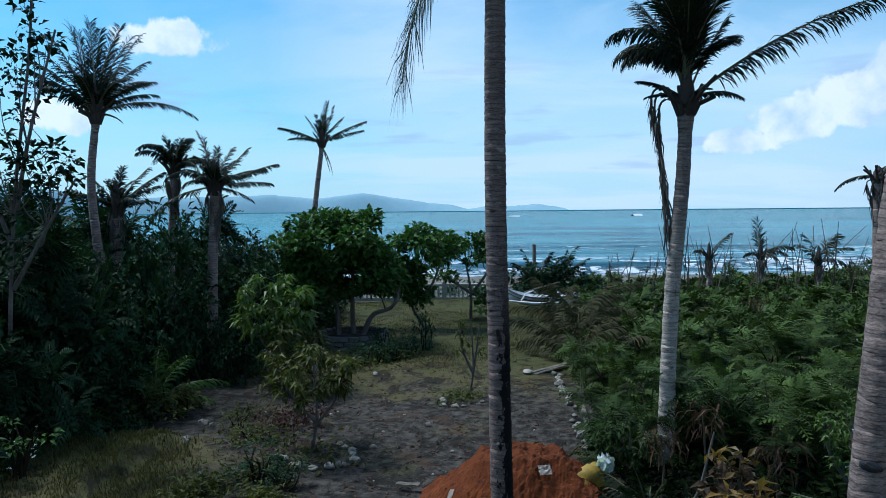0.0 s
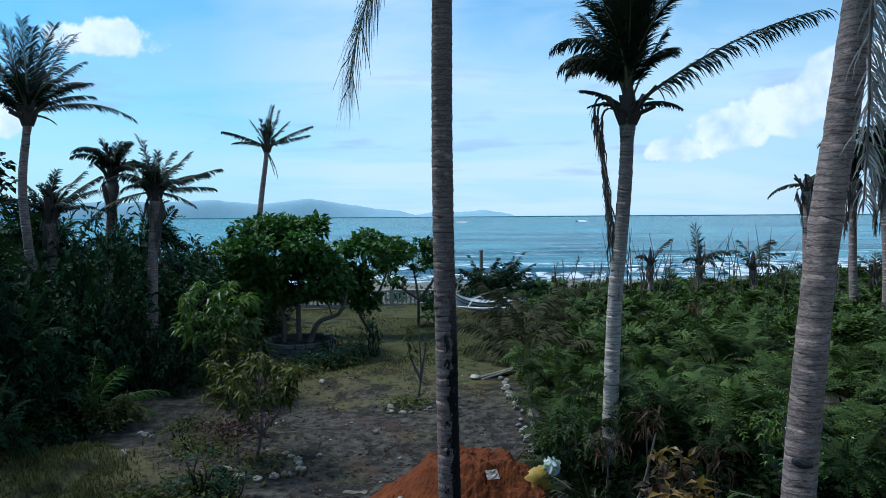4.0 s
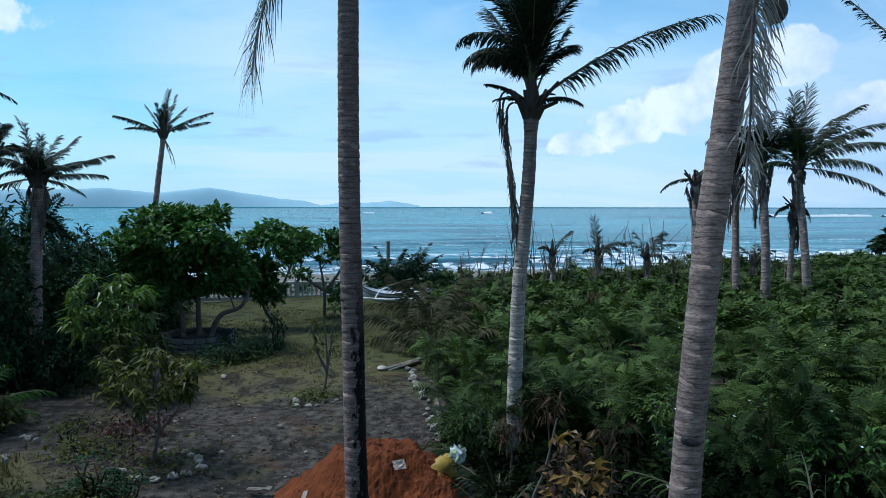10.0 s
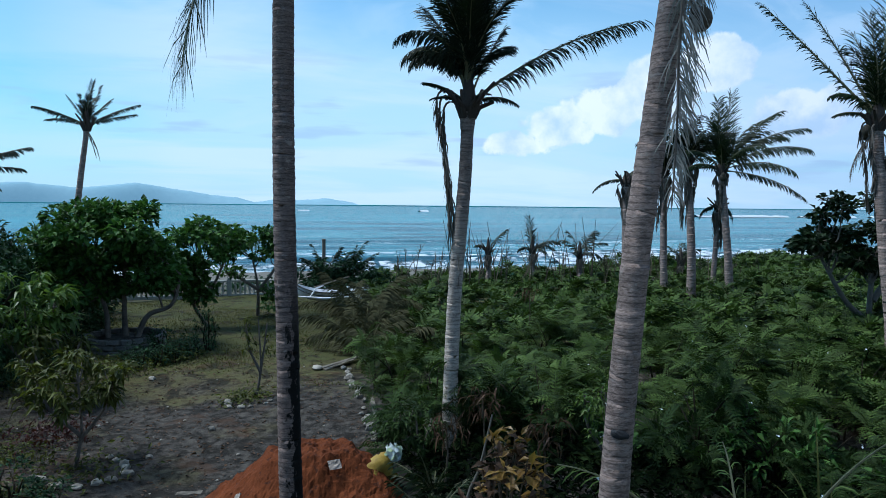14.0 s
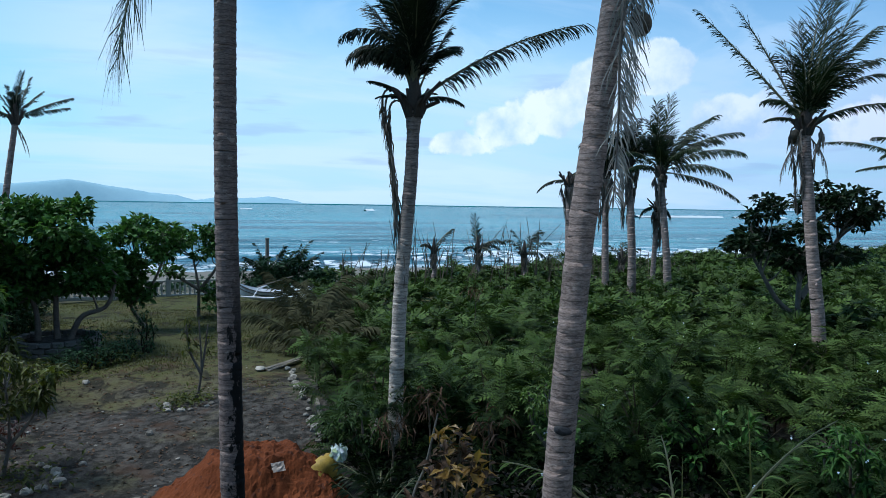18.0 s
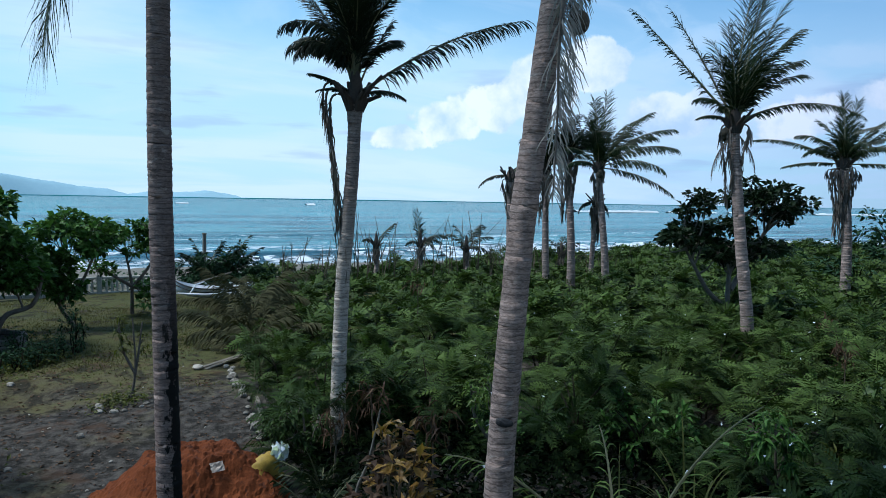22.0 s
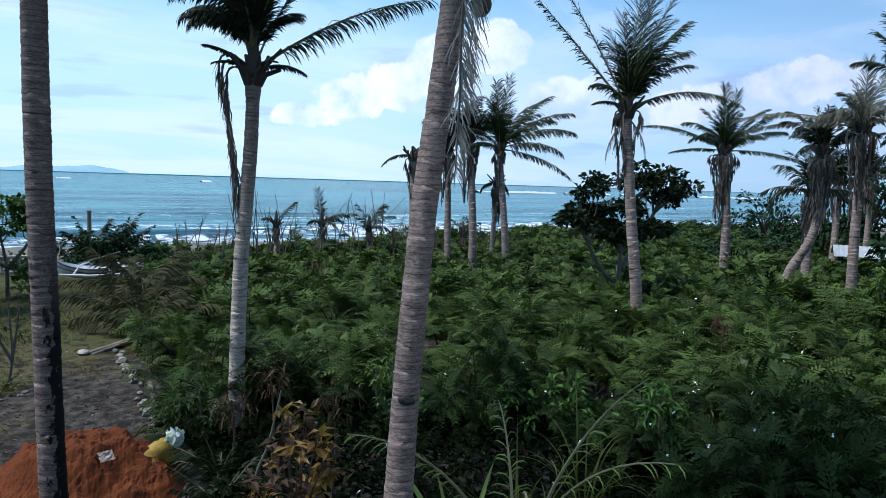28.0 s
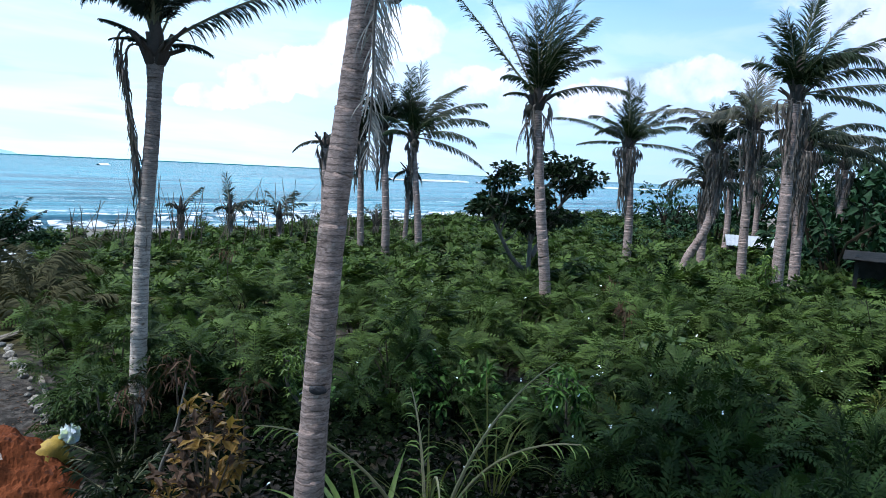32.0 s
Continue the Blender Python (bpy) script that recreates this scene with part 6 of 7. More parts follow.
def make_scar():
    """The old wound on the leaning trunk."""
    bm = bmesh.new()
    bmesh.ops.create_uvsphere(bm, u_segments=14, v_segments=8, radius=1.0)
    bmesh.ops.scale(bm, vec=(0.085, 0.03, 0.045), verts=bm.verts)
    for v in bm.verts:
        v.co *= 1 + 0.2 * noise.noise(v.co * 30)
    sc = bm_part("scar", bm, M_BLACK, LEANER, "dark hollow scar on the trunk")
    sc.matrix_basis = pose(0.035, -0.165, 2.540, 0, 8, -32)


make_scar()


def frond_heap(name, x, y, n, spread, seed, label, mat, length=2.2, category="frond heap", lift=(5, 70), z=0.1):
    """Cut palm fronds thrown on a heap."""
    rng = np.random.default_rng(seed)
    ob = thing(name, (x, y, float(land(x, y))), label, category)
    for _ in range(n):
        st, lv = frond_chunks(rng, length * rng.uniform(0.7, 1.15), rng.uniform(*lift), rng.uniform(40, 90), 0.58, 1.3, 46, gap=0.12, wide=0.05)
        m = pose(rng.uniform(-spread, spread), rng.uniform(-spread, spread), z, rng.uniform(-20, 20), 0, rng.uniform(0, 360))
        fr = part("frond", np_mesh("frond", *lv, mat), ob, "", m)
        part("stalk", np_mesh("stalk", *st, M_DRY), fr)


M_DRY = leaf_paint("dry_frond", (0.020, 0.021, 0.009), (0.082, 0.078, 0.036), 0.8, 0.1, 0.1)
frond_heap("dry_frond_heap", 4.75, 25.0, 14, 0.9, 71, "heap of dry grey-brown palm fronds", M_DRY, 2.9, lift=(20, 85))
frond_heap("dry_frond_heap", 4.45, 22.4, 12, 0.8, 72, "heap of dry grey-brown palm fronds", M_DRY, 2.4, lift=(20, 80))
frond_heap("dry_frond_heap", 4.0, 19.9, 8, 0.6, 73, "heap of drooping dry palm fronds", M_DRY, 1.9, lift=(20, 75))
frond_heap("dry_frond_heap", 5.5, 27.8, 14, 0.9, 74, "heap of dry grey-brown palm fronds", M_DRY, 2.2)


def fan_plant(name, x, y, n, length, mat, label, category, seed, lift=(35, 80), droop=(40, 90), leaf=0.34, pairs=26, wide=0.035, group=""):
    """A stemless palm or cycad: fronds out of one root."""
    rng = np.random.default_rng(seed)
    ob = thing(name, (x, y, float(land(x, y))), label, category, group)
    for k in range(n):
        st, lv = frond_chunks(rng, length * rng.uniform(0.75, 1.15), rng.uniform(*lift), rng.uniform(*droop), leaf, 1.1, pairs, gap=0.12, wide=wide)
        fr = part("frond", np_mesh("frond", *lv, mat), ob, "", pose(0, 0, 0.05, 0, 0, 360 * k / n + rng.uniform(-18, 18)))
        part("stalk", np_mesh("stalk", *st, M_RACHIS), fr)
    return ob


def ribbon_plant(name, x, y, n, length, width, mat, label, category, seed, lift=(60, 88), droop=(30, 100)):
    """A tuft of long ribbon leaves, each a folded, arching blade."""
    rng = np.random.default_rng(seed)
    ob = thing(name, (x, y, float(land(x, y))), label, category)
    for k in range(n):
        ln = length * rng.uniform(0.65, 1.15)
        s = np.linspace(0, 1, 11)
        ang = np.radians(rng.uniform(*lift) - rng.uniform(*droop) * s**1.6)
        px, pz = np.cumsum(np.cos(ang)) * ln / 11, np.cumsum(np.sin(ang)) * ln / 11
        w = width * np.sin(np.pi * np.clip(0.15 + 0.85 * s, 0, 1)) + 0.002
        v = np.concatenate([np.stack([px, w * q, pz + abs(q) * w * 0.5], -1) for q in (-0.5, 0.0, 0.5)])
        i = np.arange(10)
        f = np.concatenate([np.stack([i + 11 * c, i + 1 + 11 * c, i + 12 + 11 * c, i + 11 + 11 * c], -1) for c in (0, 1)])
        part("leaf", np_mesh("leaf", v, f, mat, True), ob, "", pose(rng.normal(0, 0.05), rng.normal(0, 0.05), 0.02, 0, 0, rng.uniform(0, 360)))
    return ob


M_YOUNG = leaf_paint("young_palm_leaf", (0.040, 0.075, 0.018), (0.170, 0.230, 0.060), 0.5, 0.15, 0.2)
ribbon_plant("young_coconut_palm", 3.98, 5.35, 22, 2.0, 0.075, M_YOUNG, "young coconut palm with green ribbon leaves beside a leaning trunk", "palm tree", 81)
fan_plant("young_coconut_palm", 4.75, 5.25, 5, 2.9, M_YOUNG, "young coconut palm with arching pale green fronds", "palm tree", 811, (68, 86), (50, 95), 0.30, 24, 0.020)
ribbon_plant("reed_clump", 4.75, 5.2, 20, 2.3, 0.022, M_OLIVE, "clump of thin arching reeds in the thicket", "reeds", 82, (60, 85), (40, 120))
for k, (x, y, ln) in enumerate(((4.1, 20.4, 1.8), (4.4, 22.0, 2.1), (4.7, 23.6, 2.2), (5.0, 25.6, 2.2), (3.7, 18.9, 1.5), (3.5, 17.2, 1.3))):
    ribbon_plant("dry_grass_clump", x, y, 12, ln * 0.85, 0.03, M_DRY, "clump of dry straw-coloured blades at the thicket's edge", "grass", 840 + k, (30, 80), (60, 150))
ribbon_plant("reed_clump", 6.6, 6.0, 16, 2.0, 0.022, M_OLIVE, "clump of thin arching reeds in the thicket", "reeds", 83, (60, 85), (40, 120))
fan_plant("cycad", -6.75, 15.7, 16, 1.6, M_BROAD, "low cycad with arching green fronds", "shrub", 83, (25, 75), (30, 80))
fan_plant("cycad", -7.9, 12.4, 10, 1.1, M_PALM_NEAR, "low cycad with arching green fronds", "shrub", 84, (25, 75), (30, 80))
fan_plant("small_palm", 3.0, 9.9, 9, 1.0, M_PALM_NEAR, "small spiky green palm at the thicket's edge", "palm tree", 86, (20, 75), (20, 60), 0.26, 22, 0.03)
fan_plant("small_palm", 2.75, 9.2, 9, 0.9, M_PALM_NEAR, "small spiky green palm at the thicket's edge", "palm tree", 87, (20, 70), (20, 60), 0.24, 22, 0.03)
fan_plant("small_palm", 6.5, 39.5, 14, 2.7, M_PALM, "low dark palm clump above the beach", "palm tree", 88, (15, 80), (20, 70), 0.4, 22, 0.08)
fan_plant("small_palm", 5.2, 38.5, 12, 2.3, M_PALM, "low dark palm clump above the beach", "palm tree", 89, (15, 80), (20, 70), 0.4, 22, 0.08)
fan_plant("small_palm", -5.0, 29.5, 9, 2.1, M_PALM, "dark young palm behind the garden tree", "palm tree", 90, (40, 80), (30, 70), 0.4, 24, 0.06)


for x, y, w, h in ((5.0, 38.0, 1.5, 1.5), (6.6, 38.4, 1.4, 1.7), (7.6, 37.6, 1.0, 1.0)):
    place_shrub("beach_shrub", shrub_meshes(140 + int(x), 1.0, 1.0, 1200, leaf_shape(0.20, 0.09), M_DARKLEAF, 1.0, 6), x, y, 60 * x, (w, h), "dark wind-cut shrub above the beach", "shrub", "beach shrubs")


def make_croton():
    rng = np.random.default_rng(15)
    ob = thing("croton", (3.2, 7.5, 0.0), "croton bush with yellow, orange and brown leaves", "shrub")
    stems, leaves, brown = [], [], []
    for k in range(22):
        a, r = rng.uniform(0, 6.28), rng.uniform(0.1, 0.62)
        tip = np.array([math.cos(a) * r, math.sin(a) * r, rng.uniform(0.6, 1.75)])
        stems.append(tube(spline([(0, 0, 0), tip * (0.4, 0.4, 0.5), tip], 6), np.linspace(0.018, 0.007, 6), 5))
        n = 22
        d = rng.normal(size=(n, 3)) * (1, 1, 0.5)
        p = tip + rng.normal(0, 0.05, (n, 3)) - np.array([0, 0, 1]) * rng.uniform(0, 0.28, n)[:, None]
        (leaves if rng.random() < 0.5 else brown).append(scattered(leaf_shape(0.21, 0.085), p, d + (0, 0, 0.1), rng.uniform(0.6, 1.15, n), rng, 0.4))
    for st in stems:
        part("stem", np_mesh("stem", *st, M_STEM), ob)
    part("yellow_leaf_crown", np_mesh("yellow_leaf_crown", *joined(leaves), M_CROTON), ob)
    part("brown_leaf_crown", np_mesh("brown_leaf_crown", *joined(brown), M_BROWNLEAF), ob)
    bent = thing("bare_sapling", (2.95, 8.1, 0.0), "bent bare grey stem rising from the thicket", "sapling")
    part("stem", np_mesh("stem", *tube(spline([(0, 0, 0), (-0.05, 0, 0.8), (0.12, 0, 1.25), (0.3, 0.05, 1.9)], 14), np.linspace(0.03, 0.012, 14), 7), M_WOOD, True), bent)


make_croton()


def make_dead_plant(x, y, h, seed):
    rng = np.random.default_rng(seed)
    ob = thing("withered_plant", (x, y, 0.0), "withered brown plant hanging in the thicket", "shrub", "withered plants")
    part("stem", np_mesh("stem", *tube([(0, 0, 0), (0.05, 0, h * 0.6), (0, 0, h)], [0.02, 0.015, 0.01], 5), M_STEM), ob)
    n = 60
    p = np.array([0, 0, h]) + rng.normal(0, 0.13, (n, 3))
    part("foliage", np_mesh("foliage", *scattered(leaf_shape(0.26, 0.03, 0.05, 0.5), p, rng.normal(size=(n, 3)) * (1, 1, 0.3) - (0, 0, 0.6), rng.uniform(0.6, 1.2, n), rng), M_BROWNLEAF), ob)


for k, (x, y, h) in enumerate(((3.55, 9.3, 1.75), (3.2, 10.0, 1.25), (13.5, 8.6, 1.75), (4.1, 8.4, 1.6), (15.8, 10.6, 1.75), (9.4, 20.5, 1.8))):
    make_dead_plant(x, y, h, 500 + k)


young_tree(18.6, 7.6, 2.9, 0.32, M_BRIGHT, "slim bright green sapling above the thicket", 118, clumps=44, leaf=0.2)
young_tree(5.9, 9.9, 1.9, 0.5, M_BRIGHT, "bright green leafy sapling in the thicket", 119, clumps=12, leaf=0.15)
young_tree(2.95, 11.0, 1.25, 0.55, M_FEATHER_SHADED, "fresh green bush at the thicket's edge", 120, clumps=22, leaf=0.16)
young_tree(8.8, 6.6, 1.8, 0.6, M_BROAD, "broad-leaved sapling in the thicket", 121, clumps=16, leaf=0.2)


# ---------------------------------------------------------------- the shore
def stump_palm(x, y, h, seed, fronds):
    """A broken young palm at the beach."""
    rng = np.random.default_rng(seed)
    z = float(land(x, y))
    palm([(x, y, z), (x + 0.1, y, z + h * 0.5), (x + 0.05, y, z + h)], 0.13, 0.11, fronds, "storm-broken young palm above the beach", seed, dead=skirt(rng, 5, 0.9), leaf=0.55, pairs=22, step=0.12, wide=0.08, group="broken beach palms")


stump_palm(14.4, 37.3, 1.9, 601, [(25, 58, 20, 1.5), (160, 45, 70, 0.9)])
stump_palm(16.8, 36.4, 1.9, 602, [(150, 82, 10, 1.9), (120, 70, 30, 1.3), (0, 42, 60, 1.5), (20, 30, 70, 1.3), (200, 30, 80, 0.9), (330, 20, 80, 1.0)])
stump_palm(19.2, 35.2, 1.7, 603, [(30, 62, 40, 1.7), (10, 48, 50, 1.5), (60, 68, 30, 1.6), (150, 55, 60, 1.5), (170, 72, 30, 1.4), (340, 20, 60, 1.2), (250, 40, 80, 1.0)])
stump_palm(24.4, 33.0, 1.5, 604, [(30, 50, 40, 1.2), (150, 60, 40, 1.2), (80, 70, 40, 1.2)])


def make_twigs():
    rng = np.random.default_rng(18)
    out = []
    for _ in range(135):
        x = rng.uniform(8.5, 30)
        y = rng.uniform(33, 39) - 0.12 * (x - 15)
        z = float(land(x, y))
        h = rng.uniform(1.2, 3.2) * (1.25 if 12 < x < 20 else 0.75)
        p = np.array([x, y, z])
        lean = rng.normal(0, 0.20, 3) * (1, 1, 0)
        top = p + lean * h + (0, 0, h)
        out.append(tube(spline([p, p + lean * h * 0.4 + (rng.normal(0, 0.05), 0, h * 0.5), top], 5), np.linspace(0.034, 0.012, 5), 4))
        for _ in range(rng.integers(1, 4)):
            s = rng.uniform(0.4, 0.85)
            q = p + lean * h * s + (0, 0, h * s)
            out.append(tube([q, q + np.array([rng.normal(0, 0.22), rng.normal(0, 0.1), rng.uniform(0.15, 0.5)])], [0.016, 0.007], 4))
    tagged(new("bare_twigs", np_mesh("bare_twigs", *joined(out), M_STEM)), "bare grey storm-stripped twigs along the beach", "twigs", kind="stuff")
    # low creepers and litter along the top of the beach
    n = 5200
    x = rng.uniform(-14, 40, n)
    y = rng.uniform(35.6, 41, n) + 0.05 * x
    keep = rng.random(n) < 0.35 + 0.65 * (np.sin(x * 1.3) * np.sin(x * 0.37 + 1) > -0.1)
    x, y = x[keep], y[keep]
    p = np.stack([x, y, land(x, y) + rng.uniform(0.05, 0.45, len(x)) * (0.5 + 0.5 * np.sin(x * 0.9) ** 2)], -1)
    v, f = scattered(leaf_shape(0.34, 0.17), p, rng.normal(size=(len(x), 3)) * (1, 1, 0.5), rng.uniform(0.5, 1.3, len(x)), rng)
    tagged(new("beach_scrub", np_mesh("beach_scrub", v, f, M_DARKLEAF)), "low dark creepers along the top of the beach", "scrub", kind="stuff")


make_twigs()


def make_post():
    ob = thing("marker_post", (5.9, 44.6, float(land(5.9, 44.6))), "short dark wooden post on the beach", "post")
    part("shaft", np_mesh("shaft", *tube([(0, 0, -0.2), (0.02, 0, 1.3), (0.02, 0, 2.35)], [0.13, 0.12, 0.11], 9), M_WOOD), ob)
    part("cap", np_mesh("cap", *tube([(0.02, 0, 2.35), (0.02, 0, 2.42), (0.02, 0, 2.45)], [0.14, 0.14, 0.01], 9), M_WOOD), ob)


make_post()


# ---------------------------------------------------------------- huts and woods past the thicket
def hut(name, x, y, z, w, d, h, turn, roof_mat, label, rise=0.5):
    ob = thing(name, (x, y, z), label, "hut", turn=turn)
    for sx in (-1, 1):
        for sy in (-1, 1):
            bm = bmesh.new()
            box(bm, (sx * w / 2 - 0.06, sy * d / 2 - 0.06, -1.6), (sx * w / 2 + 0.06, sy * d / 2 + 0.06, h))
            bm_part("corner_post", bm, M_DARKWOOD, ob)
    bm = bmesh.new()
    box(bm, (-w / 2, d / 2 - 0.05, -1.5), (w / 2, d / 2 + 0.05, h))
    bm_part("back_wall", bm, M_DARKWOOD, ob)
    for sy in (-1, 1):
        n = 26
        xs = np.linspace(-w / 2 - 0.4, w / 2 + 0.4, n)
        wave = 0.008 * np.cos(np.arange(n) * math.pi)
        eave = np.stack([xs, np.full(n, sy * (d / 2 + 0.4)), h - 0.05 + wave], -1)
        ridge = np.stack([xs, np.zeros(n) + sy * 0.01, h + rise + wave], -1)
        v = np.concatenate([eave, ridge, eave - (0, 0, 0.03), ridge - (0, 0, 0.03)])
        q = np.arange(n - 1)
        f = np.stack([q, q + 1, q + 1 + n, q + n], -1)
        part("roof_sheet", np_mesh("roof_sheet", v, np.concatenate([f, f[:, ::-1] + 2 * n]), roof_mat), ob)


hut("tin_roofed_hut", 38.4, 16.9, 0.7, 1.8, 1.6, 0.8, -60, M_TIN, "low hut with a pale tin roof among palms", 0.45)
hut("dark_shed", 26.5, 6.0, 0.0, 3.6, 2.6, 2.55, -74, M_DARKWOOD, "dark timber shed with a flat dark roof", 0.12)


def make_far_woods():
    rng = np.random.default_rng(66)
    kinds = [shrub_meshes(170 + k, 1.0, 1.0, 700, leaf_shape(0.15, 0.09), M_DARKLEAF, 1.0, 9, 0.2) for k in range(2)]
    for i in range(34):
        b, d = radians(rng.uniform(60, 80)), rng.uniform(36, 62)
        x, y = d * math.sin(b), d * math.cos(b)
        h = rng.uniform(4.2, 7.0) * (1.0 if b > radians(66) else 0.6)
        # open ground round the tin-roofed hut
        if d < 47 and radians(62.5) < b < radians(70):
            continue
        place_shrub("far_tree", kinds[i % 2], x, y, rng.uniform(0, 360), (rng.uniform(2.6, 3.8), h), "dense dark green tree at the edge of the woods", "tree", "far trees")
    for i in range(16):
        b, d = radians(rng.uniform(52, 62)), rng.uniform(42, 70)
        x, y = d * math.sin(b), d * math.cos(b)
        place_shrub("far_shrub", kinds[i % 2], x, y, rng.uniform(0, 360), (rng.uniform(1.8, 2.6), rng.uniform(1.2, 1.9)), "low dark green shrub along the shore", "shrub", "far shrubs")
    for k, (b, d, h) in enumerate(((66.5, 48, 5.6), (69.5, 40, 6.6), (72, 38, 5.8), (64.5, 44, 5.2), (62.8, 33, 4.6))):
        x, y = d * math.sin(radians(b)), d * math.cos(radians(b))
        palm([(x, y, 0), (x + 0.1, y, h * 0.5), (x, y, h)], 0.2, 0.15, ruff(rng, 12, 45, 35, 60, 2.2), "coconut palm at the edge of the woods", 700 + k, dead=skirt(rng, 9, 2.2), leaf=0.5, pairs=26, step=0.12, wide=0.08, group="far palms")


make_far_woods()


# ---------------------------------------------------------------- turf, weeds and litter
def blades(rng, x, y, h, width, mat, name, label):
    n = len(x)
    v = np.array([(0, -0.5, 0), (0, 0.5, 0), (0.25, 0.3, 0.6), (0.25, -0.3, 0.6), (0.6, 0.05, 1.0), (0.6, -0.05, 1.0)])
    f = np.array([(0, 1, 2, 3), (3, 2, 4, 5)])
    a = rng.uniform(0, 6.28, n)
    c, s = np.cos(a), np.sin(a)
    loc = v[None] * np.stack([h * rng.uniform(0.4, 1.4, n), np.full(n, width), h], -1)[:, None, :]
    w = np.stack([c[:, None] * loc[..., 0] - s[:, None] * loc[..., 1], s[:, None] * loc[..., 0] + c[:, None] * loc[..., 1], loc[..., 2]], -1)
    w = w + np.stack([x, y, land(x, y) - 0.01], -1)[:, None, :]
    ff = f[None] + (np.arange(n) * 6)[:, None, None]
    tagged(new(name, np_mesh(name, w.reshape(-1, 3), ff.reshape(-1, 4), mat)), label, "grass", kind="stuff")


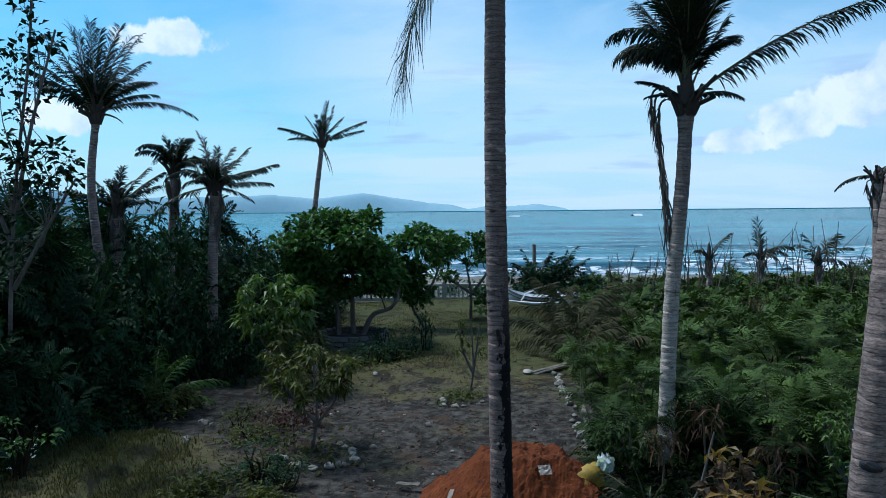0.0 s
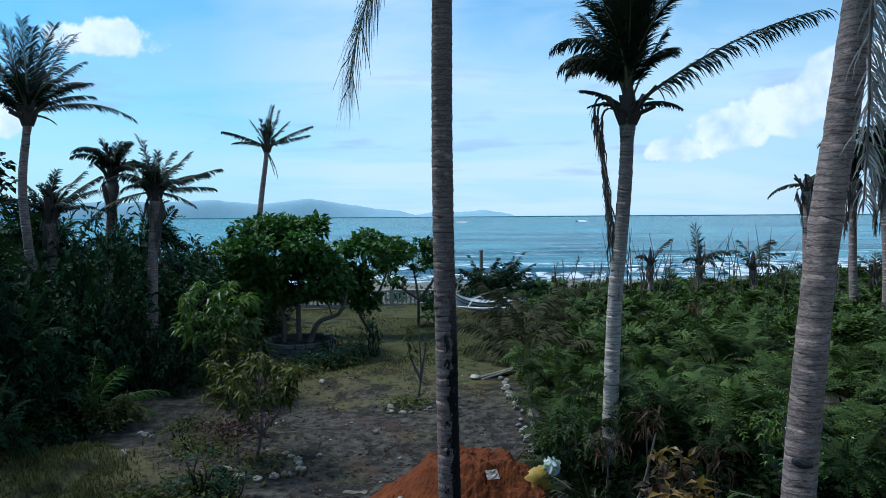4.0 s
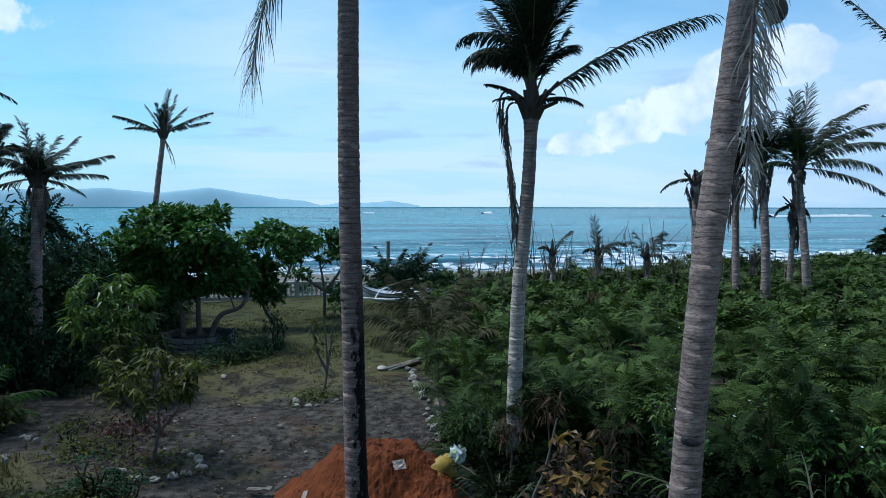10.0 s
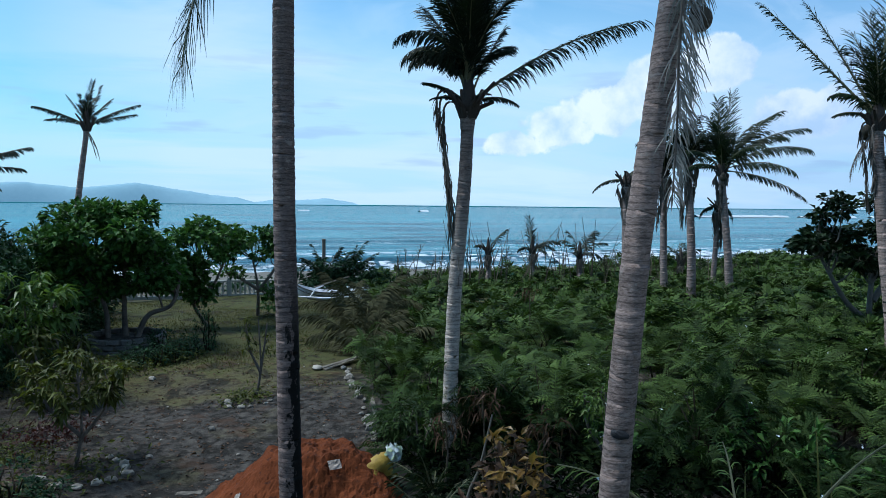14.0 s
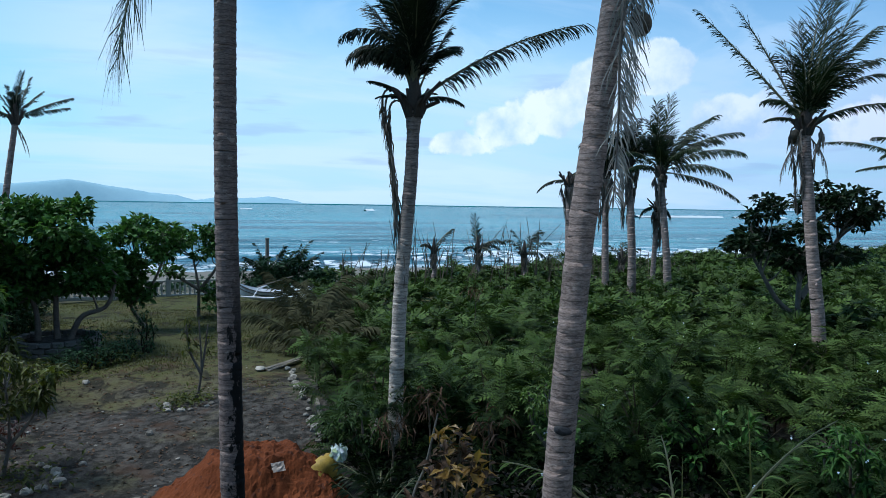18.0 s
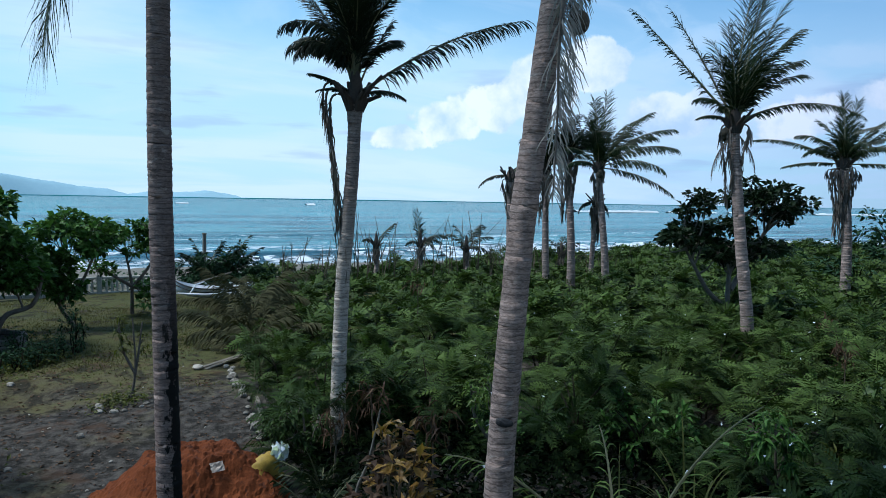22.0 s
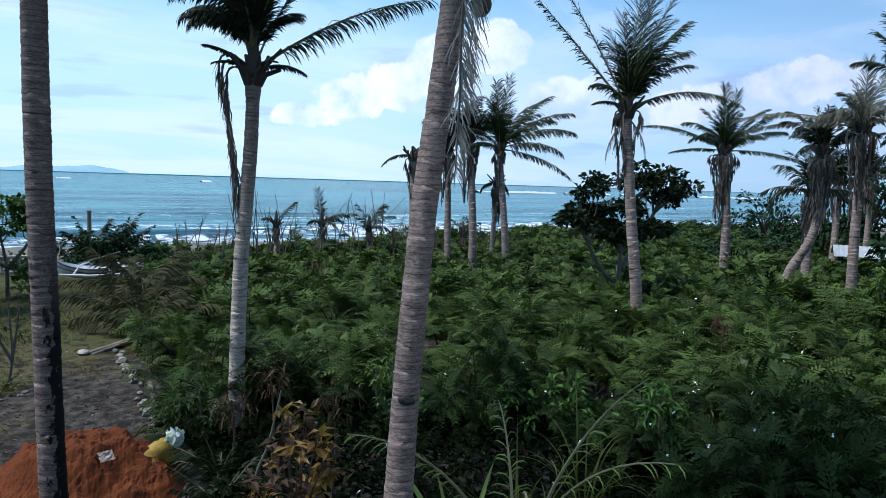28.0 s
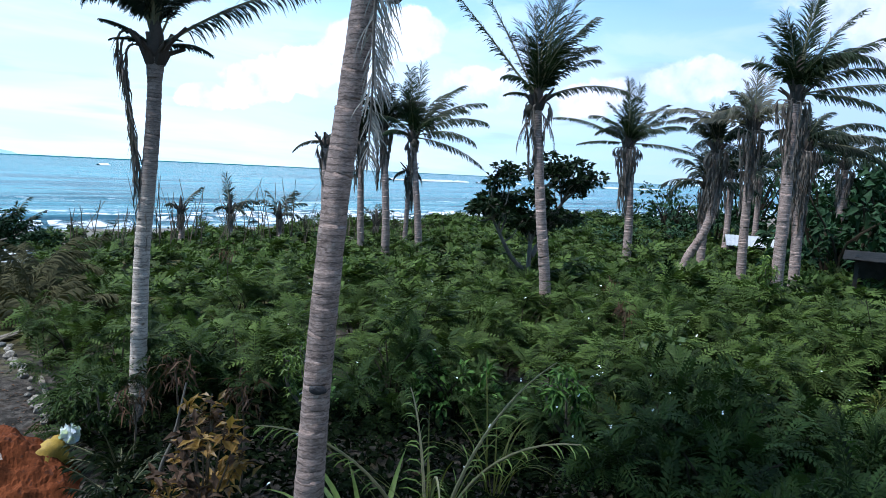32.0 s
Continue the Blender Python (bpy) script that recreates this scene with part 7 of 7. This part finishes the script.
def make_turf():
    rng = np.random.default_rng(8)
    n = 60000
    x, y = rng.uniform(-5.5, 6.0, n), rng.uniform(17, 34.8, n)
    patch = np.sin(x * 1.3 + 0.7 * y) + np.sin(y * 0.9 - 0.5 * x + 1) + rng.normal(0, 0.8, n) + smooth(17, 23, y) * 1.6 - 0.9
    keep = (patch > 0) & (x < np.array([thicket_edge(q) for q in y]))
    x, y = x[keep], y[keep]
    blades(rng, x, y, rng.uniform(0.02, 0.065, len(x)), 0.024, M_GRASS, "turf", "patchy dry olive grass in the garden")
    n = 26000
    x, y = rng.uniform(-9.0, -3.0, n), rng.uniform(8.0, 13.6, n)
    patch = np.sin(x * 1.7 + 0.9 * y) + rng.normal(0, 0.8, n) + 1.4 * smooth(-4.2, -5.6, x) - 0.7
    x, y = x[patch > 0], y[patch > 0]
    blades(rng, x, y, rng.uniform(0.04, 0.14, len(x)), 0.02, M_GRASS, "bed_grass", "short grass on the raised garden bed")
    # weeds round the stones and along the edges
    spots = [(-2.4, 12.8, 0.9, 260), (-3.3, 11.8, 0.7, 300), (-3.8, 13.6, 0.8, 260), (-4.4, 15.4, 0.6, 160), (0.4, 16.4, 0.6, 350), (-3.0, 20.6, 1.3, 900), (-1.6, 21.4, 0.9, 600), (-4.4, 19.4, 1.0, 700), (3.0, 23.0, 0.9, 500), (-4.0, 11.0, 0.5, 500), (-2.9, 10.6, 0.5, 400)]
    pts = np.concatenate([np.stack([rng.normal(a, r * 0.5, k), rng.normal(b, r * 0.5, k)], -1) for a, b, r, k in spots])
    p = np.stack([pts[:, 0], pts[:, 1], land(pts[:, 0], pts[:, 1]) + rng.uniform(0.02, 0.30, len(pts)) ** 1.3], -1)
    v, f = scattered(leaf_shape(0.13, 0.055), p, rng.normal(size=(len(p), 3)) * (1, 1, 0.4), rng.uniform(0.5, 1.3, len(p)), rng)
    tagged(new("weeds", np_mesh("weeds", v, f, M_OLIVE)), "low olive weeds in the garden soil", "weeds", kind="stuff")
    # low growth in the hollow below the balcony, shade put into its leaf colour
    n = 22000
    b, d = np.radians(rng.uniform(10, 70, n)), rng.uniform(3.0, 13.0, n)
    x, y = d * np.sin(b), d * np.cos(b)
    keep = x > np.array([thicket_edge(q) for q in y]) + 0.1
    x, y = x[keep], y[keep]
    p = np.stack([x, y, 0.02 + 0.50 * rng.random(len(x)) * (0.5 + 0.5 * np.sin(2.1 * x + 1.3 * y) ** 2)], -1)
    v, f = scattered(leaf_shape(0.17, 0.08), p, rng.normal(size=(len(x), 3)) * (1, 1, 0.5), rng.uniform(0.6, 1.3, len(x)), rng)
    tagged(new("undergrowth", np_mesh("undergrowth", v, f, M_SHADELEAF)), "low undergrowth beneath the thicket, its shade put into the leaf colour", "undergrowth", kind="stuff")
    # dead leaves and crumbs on the soil
    n = 2600
    x, y = rng.uniform(-4.8, 2.7, n), rng.uniform(10, 22, n)
    p = np.stack([x, y, land(x, y) + 0.012], -1)
    v, f = scattered(leaf_shape(0.10, 0.05, 0.15, 0.1), p, rng.normal(size=(n, 3)) * (1, 1, 0.08), rng.uniform(0.4, 1.2, n), rng, 0.25)
    tagged(new("leaf_litter", np_mesh("leaf_litter", v, f, M_BROWNLEAF)), "dead brown leaves scattered on the soil", "litter", kind="stuff")
    # reddish ground plant under the young tree
    n = 420
    p = np.stack([rng.normal(-3.2, 0.35, n), rng.normal(14.6, 0.5, n), rng.uniform(0.03, 0.35, n)], -1)
    v, f = scattered(leaf_shape(0.14, 0.05), p, rng.normal(size=(n, 3)), rng.uniform(0.5, 1.2, n), rng)
    tagged(new("red_leaved_plants", np_mesh("red_leaved_plants", v, f, leaf_paint("red_leaf", (0.024, 0.008, 0.007), (0.075, 0.022, 0.018)))), "low dark red leaved plants on the soil", "plants", kind="stuff")


make_turf()


def make_flowers():
    """Small white flowers scattered over the thicket and the bush by the bed."""
    rng = np.random.default_rng(91)
    pts = []
    while len(pts) < 70:
        b, d = radians(rng.uniform(28, 74)), rng.uniform(6.5, 20)
        x, y = d * math.sin(b), d * math.cos(b)
        if x > thicket_edge(y) + 0.5:
            pts.append((x, y, thicket_top(x, y) * rng.uniform(0.95, 1.12)))
    pts += [(-7.05 + rng.normal(0, 0.16), 11.1 + rng.normal(0, 0.15), rng.uniform(0.35, 1.0)) for _ in range(16)]
    pts = np.array(pts)
    v, f = scattered(leaf_shape(0.034, 0.032), np.repeat(pts, 3, axis=0), rng.normal(size=(len(pts) * 3, 3)), rng.uniform(0.7, 1.3, len(pts) * 3), rng)
    tagged(new("white_flowers", np_mesh("white_flowers", v, f, M_WHITE)), "small white flowers scattered over the shrubs", "flowers", kind="stuff")


make_flowers()
place_shrub("flowering_bush", shrub_meshes(95, 0.5, 1.0, 160, leaf_shape(0.12, 0.06), M_BROAD), -7.05, 11.1, 0, (1.0, 1.0), "small green bush with white flowers")
